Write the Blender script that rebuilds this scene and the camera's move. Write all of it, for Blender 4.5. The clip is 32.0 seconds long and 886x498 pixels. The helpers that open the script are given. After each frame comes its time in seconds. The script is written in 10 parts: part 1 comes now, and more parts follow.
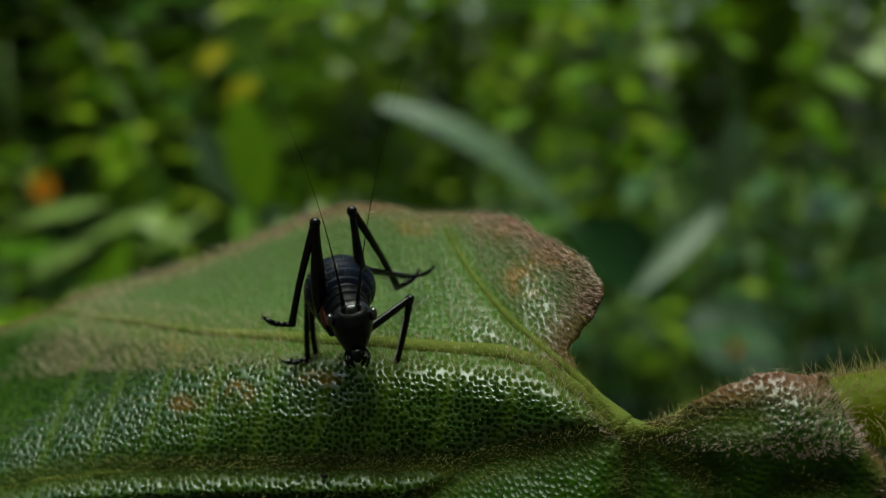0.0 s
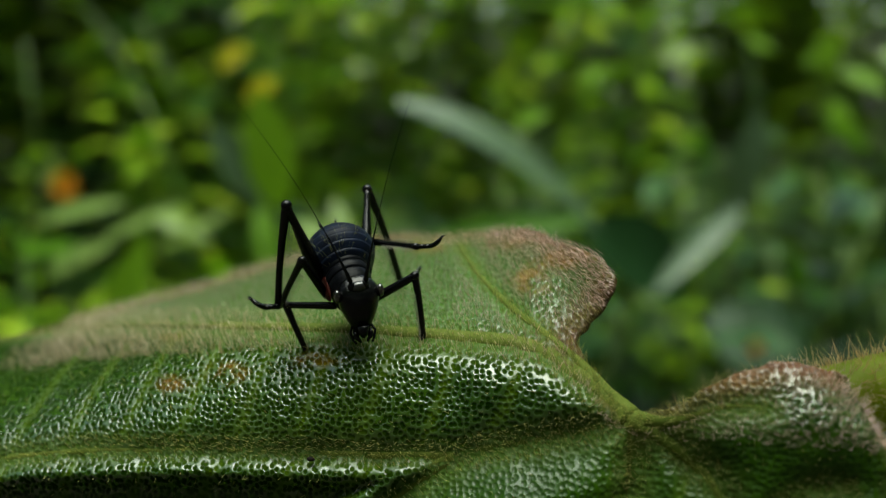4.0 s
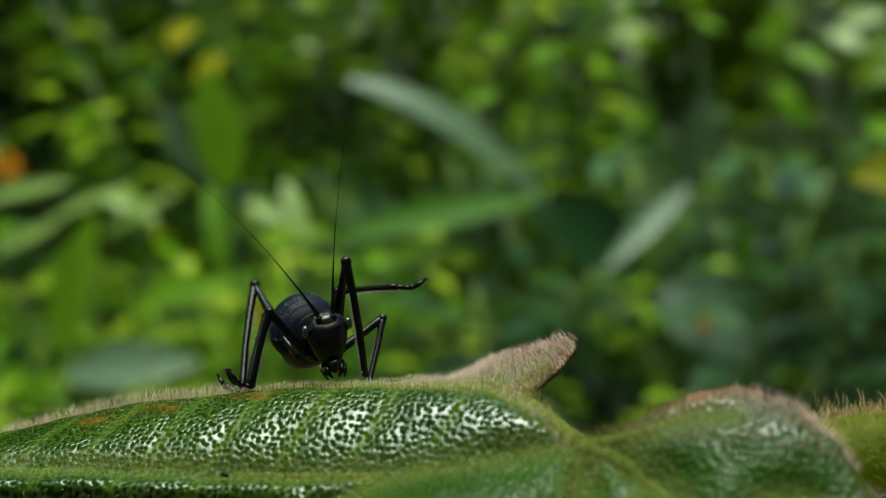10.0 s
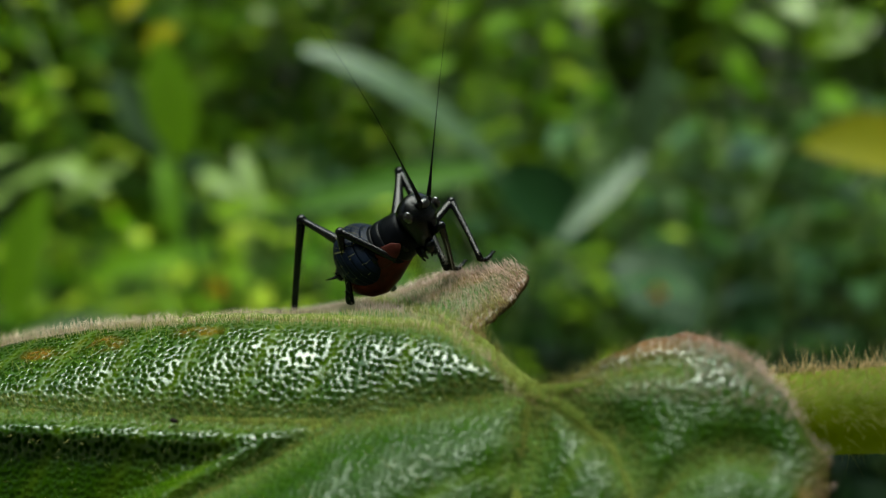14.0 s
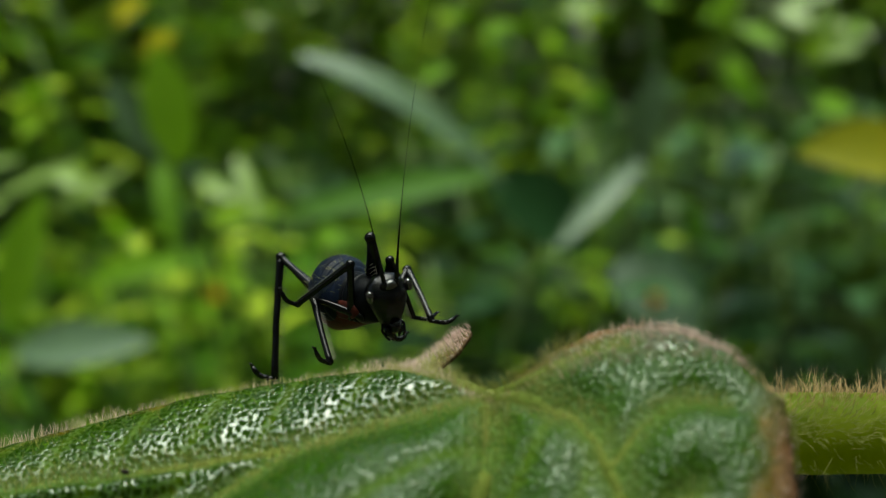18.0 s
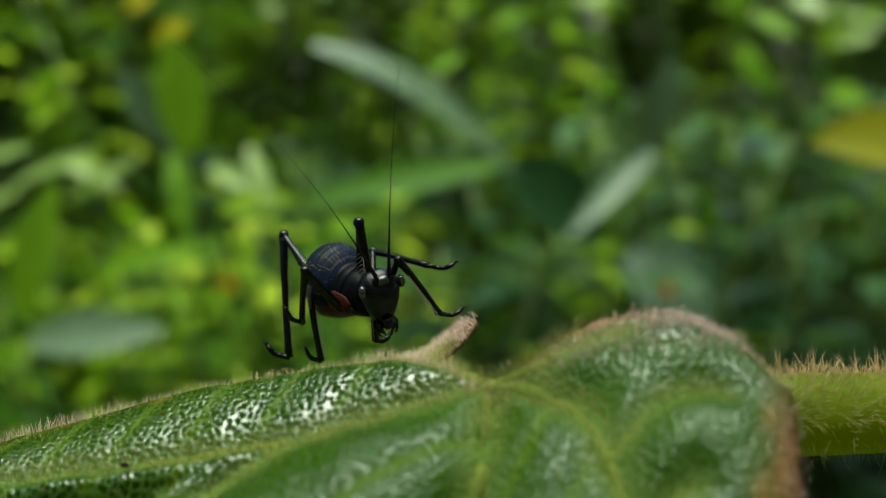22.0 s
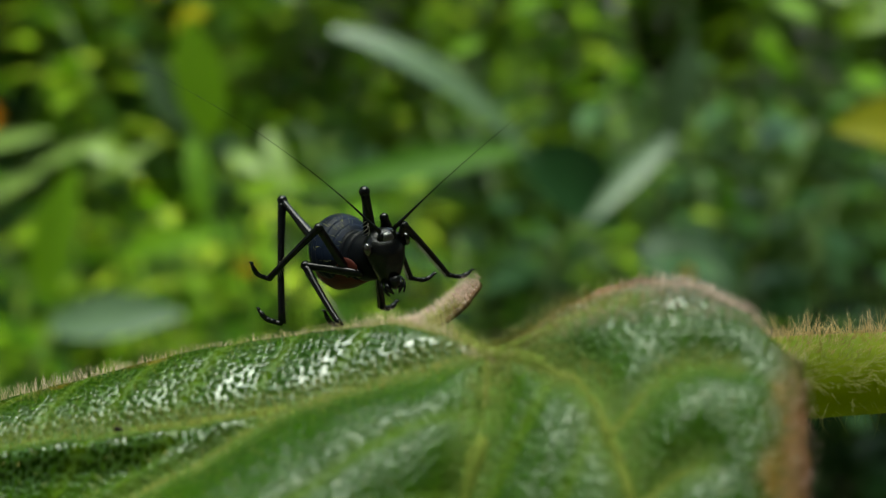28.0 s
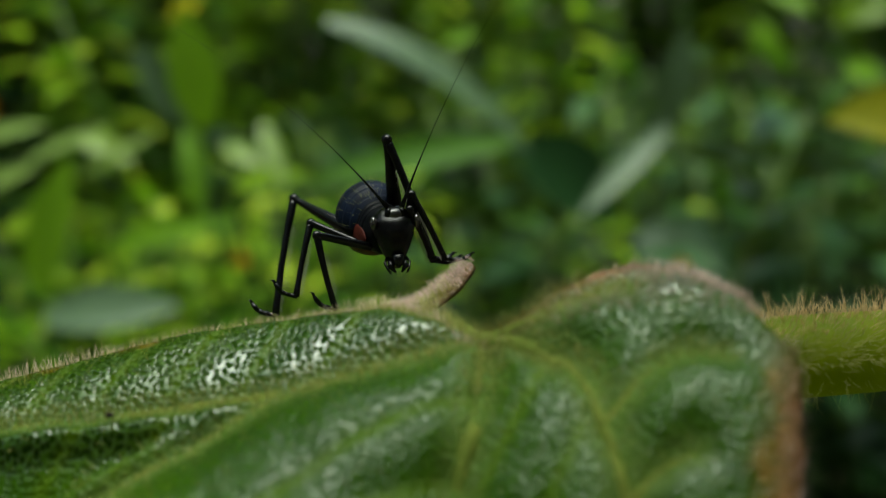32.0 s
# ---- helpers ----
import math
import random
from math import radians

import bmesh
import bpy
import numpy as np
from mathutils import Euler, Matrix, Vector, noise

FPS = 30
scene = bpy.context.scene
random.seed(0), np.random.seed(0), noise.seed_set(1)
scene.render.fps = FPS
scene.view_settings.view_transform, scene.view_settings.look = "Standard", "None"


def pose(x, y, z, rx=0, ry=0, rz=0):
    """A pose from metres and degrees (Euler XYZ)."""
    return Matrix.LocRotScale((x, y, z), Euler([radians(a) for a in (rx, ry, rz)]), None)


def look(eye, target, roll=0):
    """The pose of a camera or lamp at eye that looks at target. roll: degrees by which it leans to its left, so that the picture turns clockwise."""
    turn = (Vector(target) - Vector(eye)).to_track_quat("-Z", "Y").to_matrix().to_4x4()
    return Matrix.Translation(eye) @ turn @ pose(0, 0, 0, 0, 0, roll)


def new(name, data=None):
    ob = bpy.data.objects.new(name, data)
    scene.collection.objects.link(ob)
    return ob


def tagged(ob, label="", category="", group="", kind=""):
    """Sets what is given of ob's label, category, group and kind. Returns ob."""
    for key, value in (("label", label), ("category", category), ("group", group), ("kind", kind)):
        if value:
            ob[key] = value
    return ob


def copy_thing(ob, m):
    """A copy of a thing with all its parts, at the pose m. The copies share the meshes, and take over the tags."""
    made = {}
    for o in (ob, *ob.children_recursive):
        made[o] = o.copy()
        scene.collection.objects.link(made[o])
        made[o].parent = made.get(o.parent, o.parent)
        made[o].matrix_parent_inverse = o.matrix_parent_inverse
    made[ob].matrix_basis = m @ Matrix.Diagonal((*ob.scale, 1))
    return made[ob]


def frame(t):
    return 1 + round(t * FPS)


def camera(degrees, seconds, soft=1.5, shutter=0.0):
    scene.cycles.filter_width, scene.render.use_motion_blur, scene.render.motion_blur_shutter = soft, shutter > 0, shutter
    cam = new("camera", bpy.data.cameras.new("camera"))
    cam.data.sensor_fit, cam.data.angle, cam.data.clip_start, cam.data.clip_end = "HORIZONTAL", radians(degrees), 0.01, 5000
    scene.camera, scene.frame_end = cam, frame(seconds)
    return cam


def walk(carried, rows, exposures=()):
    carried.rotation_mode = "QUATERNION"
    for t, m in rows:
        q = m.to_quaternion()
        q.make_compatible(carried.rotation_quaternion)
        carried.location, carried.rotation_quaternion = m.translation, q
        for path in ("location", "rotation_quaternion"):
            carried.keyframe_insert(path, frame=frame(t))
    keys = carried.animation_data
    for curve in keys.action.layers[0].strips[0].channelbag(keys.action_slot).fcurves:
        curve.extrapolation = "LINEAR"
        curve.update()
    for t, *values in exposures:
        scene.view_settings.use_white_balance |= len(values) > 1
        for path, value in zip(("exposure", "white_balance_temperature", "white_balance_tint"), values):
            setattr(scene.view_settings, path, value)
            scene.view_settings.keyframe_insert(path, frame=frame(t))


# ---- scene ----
# ---- camera ----
cam = camera(42.6, 32.0, soft=1.2)
cam.data.dof.use_dof = True
cam.data.dof.focus_distance = 0.0780
cam.data.dof.aperture_fstop = 25.0
cam.data.dof.aperture_blades = 0
EXPOSURES = [(0, 0.62, 7550, 2), (1, 1.0, 7550, 2), (2, 1.15, 7550, 2), (3, 0.95, 7550, 2), (4, 1.02, 7550, 2), (7, 1.08, 7400, 2), (11, 1.08, 7400, 2), (12.5, 1.2, 7400, 2), (14, 1.16, 7400, 2), (17, 0.93, 7600, 2), (18, 1.12, 7600, 2), (19, 1.3, 7600, 2), (29, 1.28, 7600, 2), (31, 1.18, 7600, 2), (32, 0.95, 7600, 2)]
walk(cam, [
    (0, pose(0, 0, 0.550, 84.507, 0, 1.300)), (0.5, pose(0, 0, 0.550, 84.507, 0, 1.354)), (1, pose(0, 0, 0.550, 84.514, 0, 1.418)),
    (1.5, pose(0, 0, 0.550, 84.535, 0, 1.468)), (2, pose(0, 0, 0.550, 84.564, 0, 1.525)), (2.5, pose(0, 0, 0.550, 84.592, 0, 1.610)),
    (3, pose(0, 0, 0.550, 84.589, 0, 1.763)), (3.5, pose(0, 0, 0.550, 84.521, 0, 2.023)), (4, pose(0, 0, 0.550, 84.439, 0, 2.244)),
    (4.5, pose(0, 0, 0.550, 84.393, 0, 2.279)), (5, pose(0, 0, 0.550, 84.365, 0, 2.222)), (5.5, pose(0, 0, 0.550, 84.336, 0, 2.165)),
    (6, pose(0, 0, 0.550, 84.308, 0, 2.108)), (6.5, pose(0, 0, 0.550, 84.372, 0, 1.945)), (7, pose(0, 0, 0.550, 84.475, 0, 1.582)),
    (7.5, pose(0, 0, 0.550, 84.379, 0, 1.140)), (8, pose(0, 0, 0.550, 84.165, 0, 0.773)), (8.5, pose(0, 0, 0.550, 84.009, 0, 0.527)),
    (9, pose(0, 0, 0.550, 83.849, 0, 0.328)), (9.5, pose(0, 0, 0.550, 83.624, 0, 0.100)), (10, pose(0, 0, 0.550, 83.372, 0, -0.224)),
    (10.5, pose(0, 0, 0.550, 83.126, 0, -0.713)), (11, pose(0, 0, 0.550, 82.805, 0, -1.236)), (11.5, pose(0, 0, 0.550, 82.328, 0, -1.667)),
    (12, pose(0, 0, 0.550, 81.957, 0, -1.931)), (12.5, pose(0, 0, 0.550, 81.957, 0, -1.952)), (13, pose(0, 0, 0.550, 82.057, 0, -1.966)),
    (13.5, pose(0, 0, 0.550, 81.986, 0, -2.208)), (14, pose(0, 0, 0.550, 81.877, 0, -2.465)), (14.5, pose(0, 0, 0.550, 81.863, 0, -2.524)),
    (15, pose(0, 0, 0.550, 81.897, 0, -2.484)), (15.5, pose(0, 0, 0.550, 81.932, 0, -2.444)), (16, pose(0, 0, 0.550, 81.966, 0, -2.404)),
    (16.5, pose(0, 0, 0.550, 82.013, 0, -2.392)), (17, pose(0, 0, 0.550, 82.086, 0, -2.436)), (17.5, pose(0, 0, 0.550, 82.154, 0, -2.508)),
    (18, pose(0, 0, 0.550, 82.190, 0, -2.583)), (18.5, pose(0, 0, 0.550, 82.209, 0, -2.659)), (19, pose(0, 0, 0.550, 82.202, 0, -2.630)),
    (19.5, pose(0, 0, 0.550, 82.143, 0, -2.393)), (20, pose(0, 0, 0.550, 82.061, 0, -2.130)), (20.5, pose(0, 0, 0.550, 81.986, 0, -2.023)),
    (21, pose(0, 0, 0.550, 81.893, 0, -2.002)), (21.5, pose(0, 0, 0.550, 81.758, 0, -1.995)), (22, pose(0, 0, 0.550, 81.647, 0, -1.980)),
    (22.5, pose(0, 0, 0.550, 81.629, 0, -1.938)), (23, pose(0, 0, 0.550, 81.580, 0, -1.888)), (23.5, pose(0, 0, 0.550, 81.373, 0, -1.852)),
    (24, pose(0, 0, 0.550, 81.152, 0, -1.809)), (24.5, pose(0, 0, 0.550, 81.059, 0, -1.738)), (25, pose(0, 0, 0.550, 81.033, 0, -1.647)),
    (25.5, pose(0, 0, 0.550, 81.012, 0, -1.544)), (26, pose(0, 0, 0.550, 80.993, 0, -1.434)), (26.5, pose(0, 0, 0.550, 80.974, 0, -1.325)),
    (27, pose(0, 0, 0.550, 80.955, 0, -1.216)), (27.5, pose(0, 0, 0.550, 80.936, 0, -1.107)), (28, pose(0, 0, 0.550, 80.907, 0, -1.043)),
    (28.5, pose(0, 0, 0.550, 80.860, 0, -1.069)), (29, pose(0, 0, 0.550, 80.796, 0, -1.158)), (29.5, pose(0, 0, 0.550, 80.717, 0, -1.283)),
    (30, pose(0, 0, 0.550, 80.632, 0, -1.404)), (30.5, pose(0, 0, 0.550, 80.547, 0, -1.482)), (31, pose(0, 0, 0.550, 80.486, 0, -1.493)),
    (31.5, pose(0, 0, 0.550, 80.475, 0, -1.411)), (32, pose(0, 0, 0.550, 80.486, 0, -1.315)),
], EXPOSURES)

# ---- world and light ----
UNIT = 0.08
EYE = Vector((0, 0, 0.55))
SUN_EL, SUN_AZ = 86.0, 190.0     # degrees: height, and turn from straight ahead towards the right
world = bpy.data.worlds.new("world")
scene.world = world
world.use_nodes = True
wn = world.node_tree.nodes
sky = wn.new("ShaderNodeTexSky")
sky.sky_type, sky.sun_disc = "NISHITA", False
sky.sun_elevation, sky.sun_rotation = radians(SUN_EL), radians(SUN_AZ)
sky.air_density, sky.dust_density = 1.2, 2.5
wn["Background"].inputs["Strength"].default_value = 0.15
world.node_tree.links.new(sky.outputs[0], wn["Background"].inputs["Color"])
sun = new("sun", bpy.data.lights.new("sun", "SUN"))
sun.data.energy, sun.data.angle, sun.data.color = 4.4, radians(56), (0.85, 0.98, 1.02)
sun_from = Vector((math.sin(radians(SUN_AZ)) * math.cos(radians(SUN_EL)), math.cos(radians(SUN_AZ)) * math.cos(radians(SUN_EL)), math.sin(radians(SUN_EL))))
sun.matrix_world = look(sun_from * 5, (0, 0, 0))


# ---- materials ----
class Nodes:
    """Short spelling for a node material."""

    def __init__(self, name):
        self.mat = bpy.data.materials.new(name)
        self.mat.use_nodes = True
        self.tree = self.mat.node_tree
        self.bsdf = self.tree.nodes["Principled BSDF"]
        self.coord = self.tree.nodes.new("ShaderNodeTexCoord").outputs["Object"]

    def node(self, kind, **values):
        n = self.tree.nodes.new(kind)
        for key, value in values.items():
            n.inputs[key.replace("_", " ")].default_value = value
        return n

    def link(self, a, b):
        self.tree.links.new(a, b)

    def noise(self, scale, detail=3.0, rough=0.6):
        n = self.node("ShaderNodeTexNoise", Scale=scale, Detail=detail, Roughness=rough)
        self.link(self.coord, n.inputs["Vector"])
        return n.outputs["Fac"]

    def voronoi(self, scale, scatter=0.8):
        """Cells laid over the blade, seen square on."""
        split, join = self.tree.nodes.new("ShaderNodeSeparateXYZ"), self.tree.nodes.new("ShaderNodeCombineXYZ")
        self.link(self.coord, split.inputs[0])
        self.link(split.outputs["X"], join.inputs["X"])
        self.link(split.outputs["Z"], join.inputs["Y"])
        n = self.node("ShaderNodeTexVoronoi", Scale=scale, Randomness=scatter)
        n.voronoi_dimensions = "2D"
        self.link(join.outputs[0], n.inputs["Vector"])
        return n.outputs["Distance"]

    def attr(self, name):
        n = self.tree.nodes.new("ShaderNodeAttribute")
        n.attribute_name = name
        return n.outputs["Fac"]

    def ramp(self, fac, *stops):
        n = self.tree.nodes.new("ShaderNodeValToRGB")
        while len(n.color_ramp.elements) < len(stops):
            n.color_ramp.elements.new(0.5)
        for e, (p, c) in zip(n.color_ramp.elements, stops):
            e.position, e.color = p, (*c, 1) if len(c) == 3 else c
        self.link(fac, n.inputs["Fac"])
        return n.outputs["Color"]

    def grey(self, fac, *stops):
        return self.ramp(fac, *[(p, (v, v, v)) for p, v in stops])

    def math(self, op, a, b=0.0):
        n = self.tree.nodes.new("ShaderNodeMath")
        n.operation = op
        for i, v in enumerate((a, b)):
            if isinstance(v, (int, float)):
                n.inputs[i].default_value = v
            else:
                self.link(v, n.inputs[i])
        return n.outputs[0]

    def mix(self, fac, a, b, blend="MIX"):
        n = self.tree.nodes.new("ShaderNodeMix")
        n.data_type, n.blend_type = "RGBA", blend
        for i, v in ((0, fac), (6, a), (7, b)):
            if isinstance(v, (int, float)):
                n.inputs[i].default_value = v
            elif isinstance(v, tuple):
                n.inputs[i].default_value = (*v, 1)
            else:
                self.link(v, n.inputs[i])
        return n.outputs[2]

    def bump(self, height, strength, distance, after=None):
        n = self.node("ShaderNodeBump", Strength=strength, Distance=distance)
        self.link(height, n.inputs["Height"])
        if after is not None:
            self.link(after, n.inputs["Normal"])
        return n.outputs["Normal"]

    def set(self, **values):
        for key, value in values.items():
            socket = self.bsdf.inputs[key.replace("_", " ")]
            if isinstance(value, (int, float)):
                socket.default_value = value
            elif isinstance(value, tuple):
                socket.default_value = (*value, 1) if len(value) == 3 else value
            else:
                self.link(value, socket)
        return self

    def thin(self, colour, weight):
        """Light passing through a thin sheet."""
        t = self.tree.nodes.new("ShaderNodeBsdfTranslucent")
        m = self.tree.nodes.new("ShaderNodeMixShader")
        out = self.tree.nodes["Material Output"]
        if isinstance(colour, tuple):
            t.inputs["Color"].default_value = (*colour, 1)
        else:
            self.link(colour, t.inputs["Color"])
        m.inputs[0].default_value = weight
        self.link(self.bsdf.outputs[0], m.inputs[1])
        self.link(t.outputs[0], m.inputs[2])
        self.link(m.outputs[0], out.inputs["Surface"])
        return self


def leaf_material():
    n = Nodes("velvety_leaf")
    margin, vein, net, panel, far = n.attr("margin"), n.attr("vein"), n.attr("net"), n.attr("panel"), n.attr("far")
    cells = n.voronoi(2480.0)
    large, fine, grit = n.noise(60.0, 4.0), n.noise(700.0, 3.0), n.noise(2600.0, 3.0, 0.7)
    green = n.ramp(large, (0.25, (0.009, 0.036, 0.0008)), (0.55, (0.020, 0.060, 0.0012)), (0.8, (0.042, 0.088, 0.0020)))
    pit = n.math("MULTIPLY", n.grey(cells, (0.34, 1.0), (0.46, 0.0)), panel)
    # shade inside the hollow pits is put into the base colour
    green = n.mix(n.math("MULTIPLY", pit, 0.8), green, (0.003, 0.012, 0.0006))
    green = n.mix(n.math("MULTIPLY", net, 0.5), green, (0.060, 0.105, 0.004))
    green = n.mix(n.math("MULTIPLY", vein, 0.7), green, n.ramp(fine, (0.3, (0.044, 0.066, 0.007)), (0.7, (0.078, 0.094, 0.014))))
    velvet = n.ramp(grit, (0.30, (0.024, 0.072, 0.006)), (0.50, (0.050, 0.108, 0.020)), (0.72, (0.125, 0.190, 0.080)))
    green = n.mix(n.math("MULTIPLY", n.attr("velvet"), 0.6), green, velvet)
    green = n.mix(n.math("MULTIPLY", far, 0.75), green, velvet)
    rust = n.math("MULTIPLY", n.attr("rust"), n.grey(n.noise(420.0, 5.0, 0.7), (0.40, 0.0), (0.64, 0.7)))
    green = n.mix(n.math("MULTIPLY", rust, n.math("SUBTRACT", 1.0, vein)), green, n.ramp(fine, (0.3, (0.16, 0.060, 0.008)), (0.7, (0.30, 0.13, 0.020))))
    edge = n.math("MULTIPLY", margin, n.grey(n.noise(110.0, 4.0), (0.3, 0.25), (0.6, 0.92)))
    col = n.mix(edge, green, n.ramp(fine, (0.3, (0.085, 0.030, 0.016)), (0.7, (0.16, 0.080, 0.050))))
    cover = n.math("MAXIMUM", n.math("MAXIMUM", vein, n.math("MULTIPLY", margin, 0.6)), n.math("MULTIPLY", n.attr("velvet"), 0.9))
    cover = n.math("MAXIMUM", cover, n.math("MULTIPLY", far, 0.40))
    cover = n.math("MAXIMUM", cover, n.math("MULTIPLY", net, 0.7))
    rough = n.mix(pit, n.grey(fine, (0.3, 0.20), (0.7, 0.32)), (0.85, 0.85, 0.85))
    rough = n.mix(cover, rough, (0.75, 0.75, 0.75))
    b = n.bump(n.noise(330.0, 3.0), 0.15, 0.0006)
    b = n.bump(n.noise(1300.0, 2.0), 0.20, 0.0002, b)
    b = n.bump(n.grey(cells, (0.15, 0.0), (0.55, 1.0)), 0.8, 0.00008, b)
    gloss = n.math("MULTIPLY", n.math("SUBTRACT", 1.0, pit), n.math("SUBTRACT", 1.0, n.math("MULTIPLY", cover, 0.85)))
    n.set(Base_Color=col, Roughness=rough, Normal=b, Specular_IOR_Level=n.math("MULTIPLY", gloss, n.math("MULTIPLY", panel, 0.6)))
    n.set(Coat_Weight=n.math("MULTIPLY", gloss, n.math("MULTIPLY", n.math("POWER", panel, 2.0), 1.0)), Coat_Roughness=0.20, Coat_IOR=1.55, Coat_Normal=b)
    n.thin(n.mix(0.3, col, (0.14, 0.30, 0.003)), 0.26)
    return n.mat


def plain(name, low, high, scale, roughness=0.5, bump=0.0, dist=0.001, thin=None, weight=0.3, spec=0.5):
    n = Nodes(name)
    f = n.noise(scale, 4.0)
    col = n.ramp(f, (0.3, low), (0.7, high))
    n.set(Base_Color=col, Roughness=roughness, Specular_IOR_Level=spec)
    if bump:
        n.set(Normal=n.bump(n.noise(scale * 3, 3.0), bump, dist))
    if thin:
        n.thin(thin, weight)
    return n.mat


def cuticle(name, low, high, scale, roughness, bump=0.12, spec=0.10):
    n = Nodes(name)
    f = n.noise(scale, 4.0)
    n.set(Base_Color=n.ramp(f, (0.3, low), (0.7, high)), Roughness=n.mix(n.noise(scale * 2.3), (roughness,) * 3, (min(1.0, roughness + 0.10),) * 3), Specular_IOR_Level=spec)
    n.set(Normal=n.bump(n.noise(9000.0, 3.0), bump, 0.00006))
    return n.mat


def foliage(name, dark, mid, light, gloss=0.45, weight=0.42, spec=0.16):
    """Undergrowth leaves, each plant and each leaf a little different."""
    n = Nodes(name)
    info = n.tree.nodes.new("ShaderNodeObjectInfo").outputs["Random"]
    isle = n.tree.nodes.new("ShaderNodeNewGeometry").outputs["Random Per Island"]
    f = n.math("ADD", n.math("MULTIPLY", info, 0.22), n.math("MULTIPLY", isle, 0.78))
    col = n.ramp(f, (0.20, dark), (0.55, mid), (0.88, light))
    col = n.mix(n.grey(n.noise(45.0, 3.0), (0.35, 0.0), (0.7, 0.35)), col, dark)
    n.set(Base_Color=col, Roughness=gloss, Specular_IOR_Level=spec)
    n.thin(n.mix(0.5, n.mix(1.0, col, (2.2, 2.2, 2.2), "MULTIPLY"), (0.14, 0.26, 0.008)), weight)
    return n.mat


M_LEAF = leaf_material()
M_STALK = plain("hairy_stalk", (0.046, 0.076, 0.0010), (0.100, 0.126, 0.0026), 220.0, 0.7, 0.5, 0.0004, thin=(0.30, 0.36, 0.006), weight=0.45, spec=0.2)
M_VEIN = plain("vein_skin", (0.042, 0.066, 0.007), (0.074, 0.090, 0.014), 260.0, 0.8, 0.6, 0.0003, spec=0.1)
M_HAIR = plain("pale_hair", (0.18, 0.20, 0.045), (0.36, 0.35, 0.11), 300.0, 0.5, thin=(0.45, 0.4, 0.15), weight=0.45)
M_HAIR_PINK = plain("pinkish_hair", (0.35, 0.24, 0.16), (0.78, 0.66, 0.52), 900.0, 0.4, thin=(0.65, 0.5, 0.34), weight=0.45)
M_HAIR_MAUVE = plain("mauve_hair", (0.34, 0.21, 0.18), (0.76, 0.60, 0.52), 900.0, 0.5, thin=(0.55, 0.38, 0.30), weight=0.4)
M_DOWN = plain("mauve_down", (0.18, 0.14, 0.09), (0.46, 0.38, 0.29), 500.0, 0.5, thin=(0.35, 0.25, 0.18), weight=0.4)
M_HAIR_RUST = plain("rusty_hair", (0.24, 0.14, 0.055), (0.62, 0.48, 0.24), 900.0, 0.5, thin=(0.6, 0.42, 0.18), weight=0.45)
M_BLACK = cuticle("black_cuticle", (0.0006, 0.0006, 0.0008), (0.002, 0.002, 0.0025), 900.0, 0.17, 0.35, 0.20)
M_BLUE = cuticle("blue_black_cuticle", (0.001, 0.0018, 0.004), (0.004, 0.008, 0.019), 700.0, 0.42, 0.30, 0.07)
M_PLATE = cuticle("dull_black_cuticle", (0.0008, 0.001, 0.0014), (0.003, 0.0035, 0.005), 900.0, 0.36, 0.25, 0.06)
M_RED = cuticle("dark_red_cuticle", (0.03, 0.004, 0.003), (0.10, 0.013, 0.007), 600.0, 0.4)
M_FLANK = cuticle("dull_red_cuticle", (0.018, 0.003, 0.002), (0.06, 0.010, 0.006), 600.0, 0.5)
M_EYE = cuticle("glossy_eye", (0.006, 0.005, 0.005), (0.012, 0.010, 0.009), 900.0, 0.10, 0.02, 0.9)
M_CROWN = cuticle("glossy_crown", (0.003, 0.003, 0.004), (0.008, 0.008, 0.010), 900.0, 0.28, 0.5, 0.9)
M_SPINE = plain("spine_horn", (0.05, 0.045, 0.035), (0.20, 0.18, 0.14), 900.0, 0.4)
M_SPECK = plain("dark_speck", (0.004, 0.003, 0.003), (0.01, 0.006, 0.004), 900.0, 0.8, spec=0.1)

# ---- shape of the leaf: x right, y down, depth ahead, in units of UNIT metres, origin under the insect ----
def ramp(x, *pts):
    """Piecewise smooth curve through (x, value) pairs."""
    if x <= pts[0][0]:
        return pts[0][1]
    for (a, p), (b, q) in zip(pts, pts[1:]):
        if x <= b:
            s = (x - a) / (b - a)
            return p + (q - p) * s
    return pts[-1][1]


def soft(d, k=0.008):
    return k * math.log1p(math.exp(max(-30.0, min(30.0, d / k)))) if d < 30 * k else d


def ridge_y(x):
    """The fold along the second vein."""
    return ramp(x, (-0.9, 0.14), (-0.6, 0.10), (-0.39, 0.086), (-0.1, 0.088), (0.0, 0.092), (0.07, 0.098), (0.11, 0.122), (0.144, 0.15), (0.3, 0.15))


def branch_y(x):
    """The branch vein that runs back from the third vein."""
    return ramp(x, (-0.9, 0.33), (-0.39, 0.218), (-0.24, 0.203), (-0.116, 0.197), (0.011, 0.19))


def third_y(x):
    """The third vein, from the stalk towards the hidden tip."""
    return ramp(x, (-0.9, 0.9), (-0.2, 0.37), (-0.1, 0.27), (0.011, 0.19), (0.144, 0.15))


def rim_y(x):
    """The upper rim of the near lobe."""
    return ramp(x, (0.179, 0.138), (0.20, 0.124), (0.237, 0.104), (0.276, 0.102), (0.318, 0.111), (0.34, 0.14))


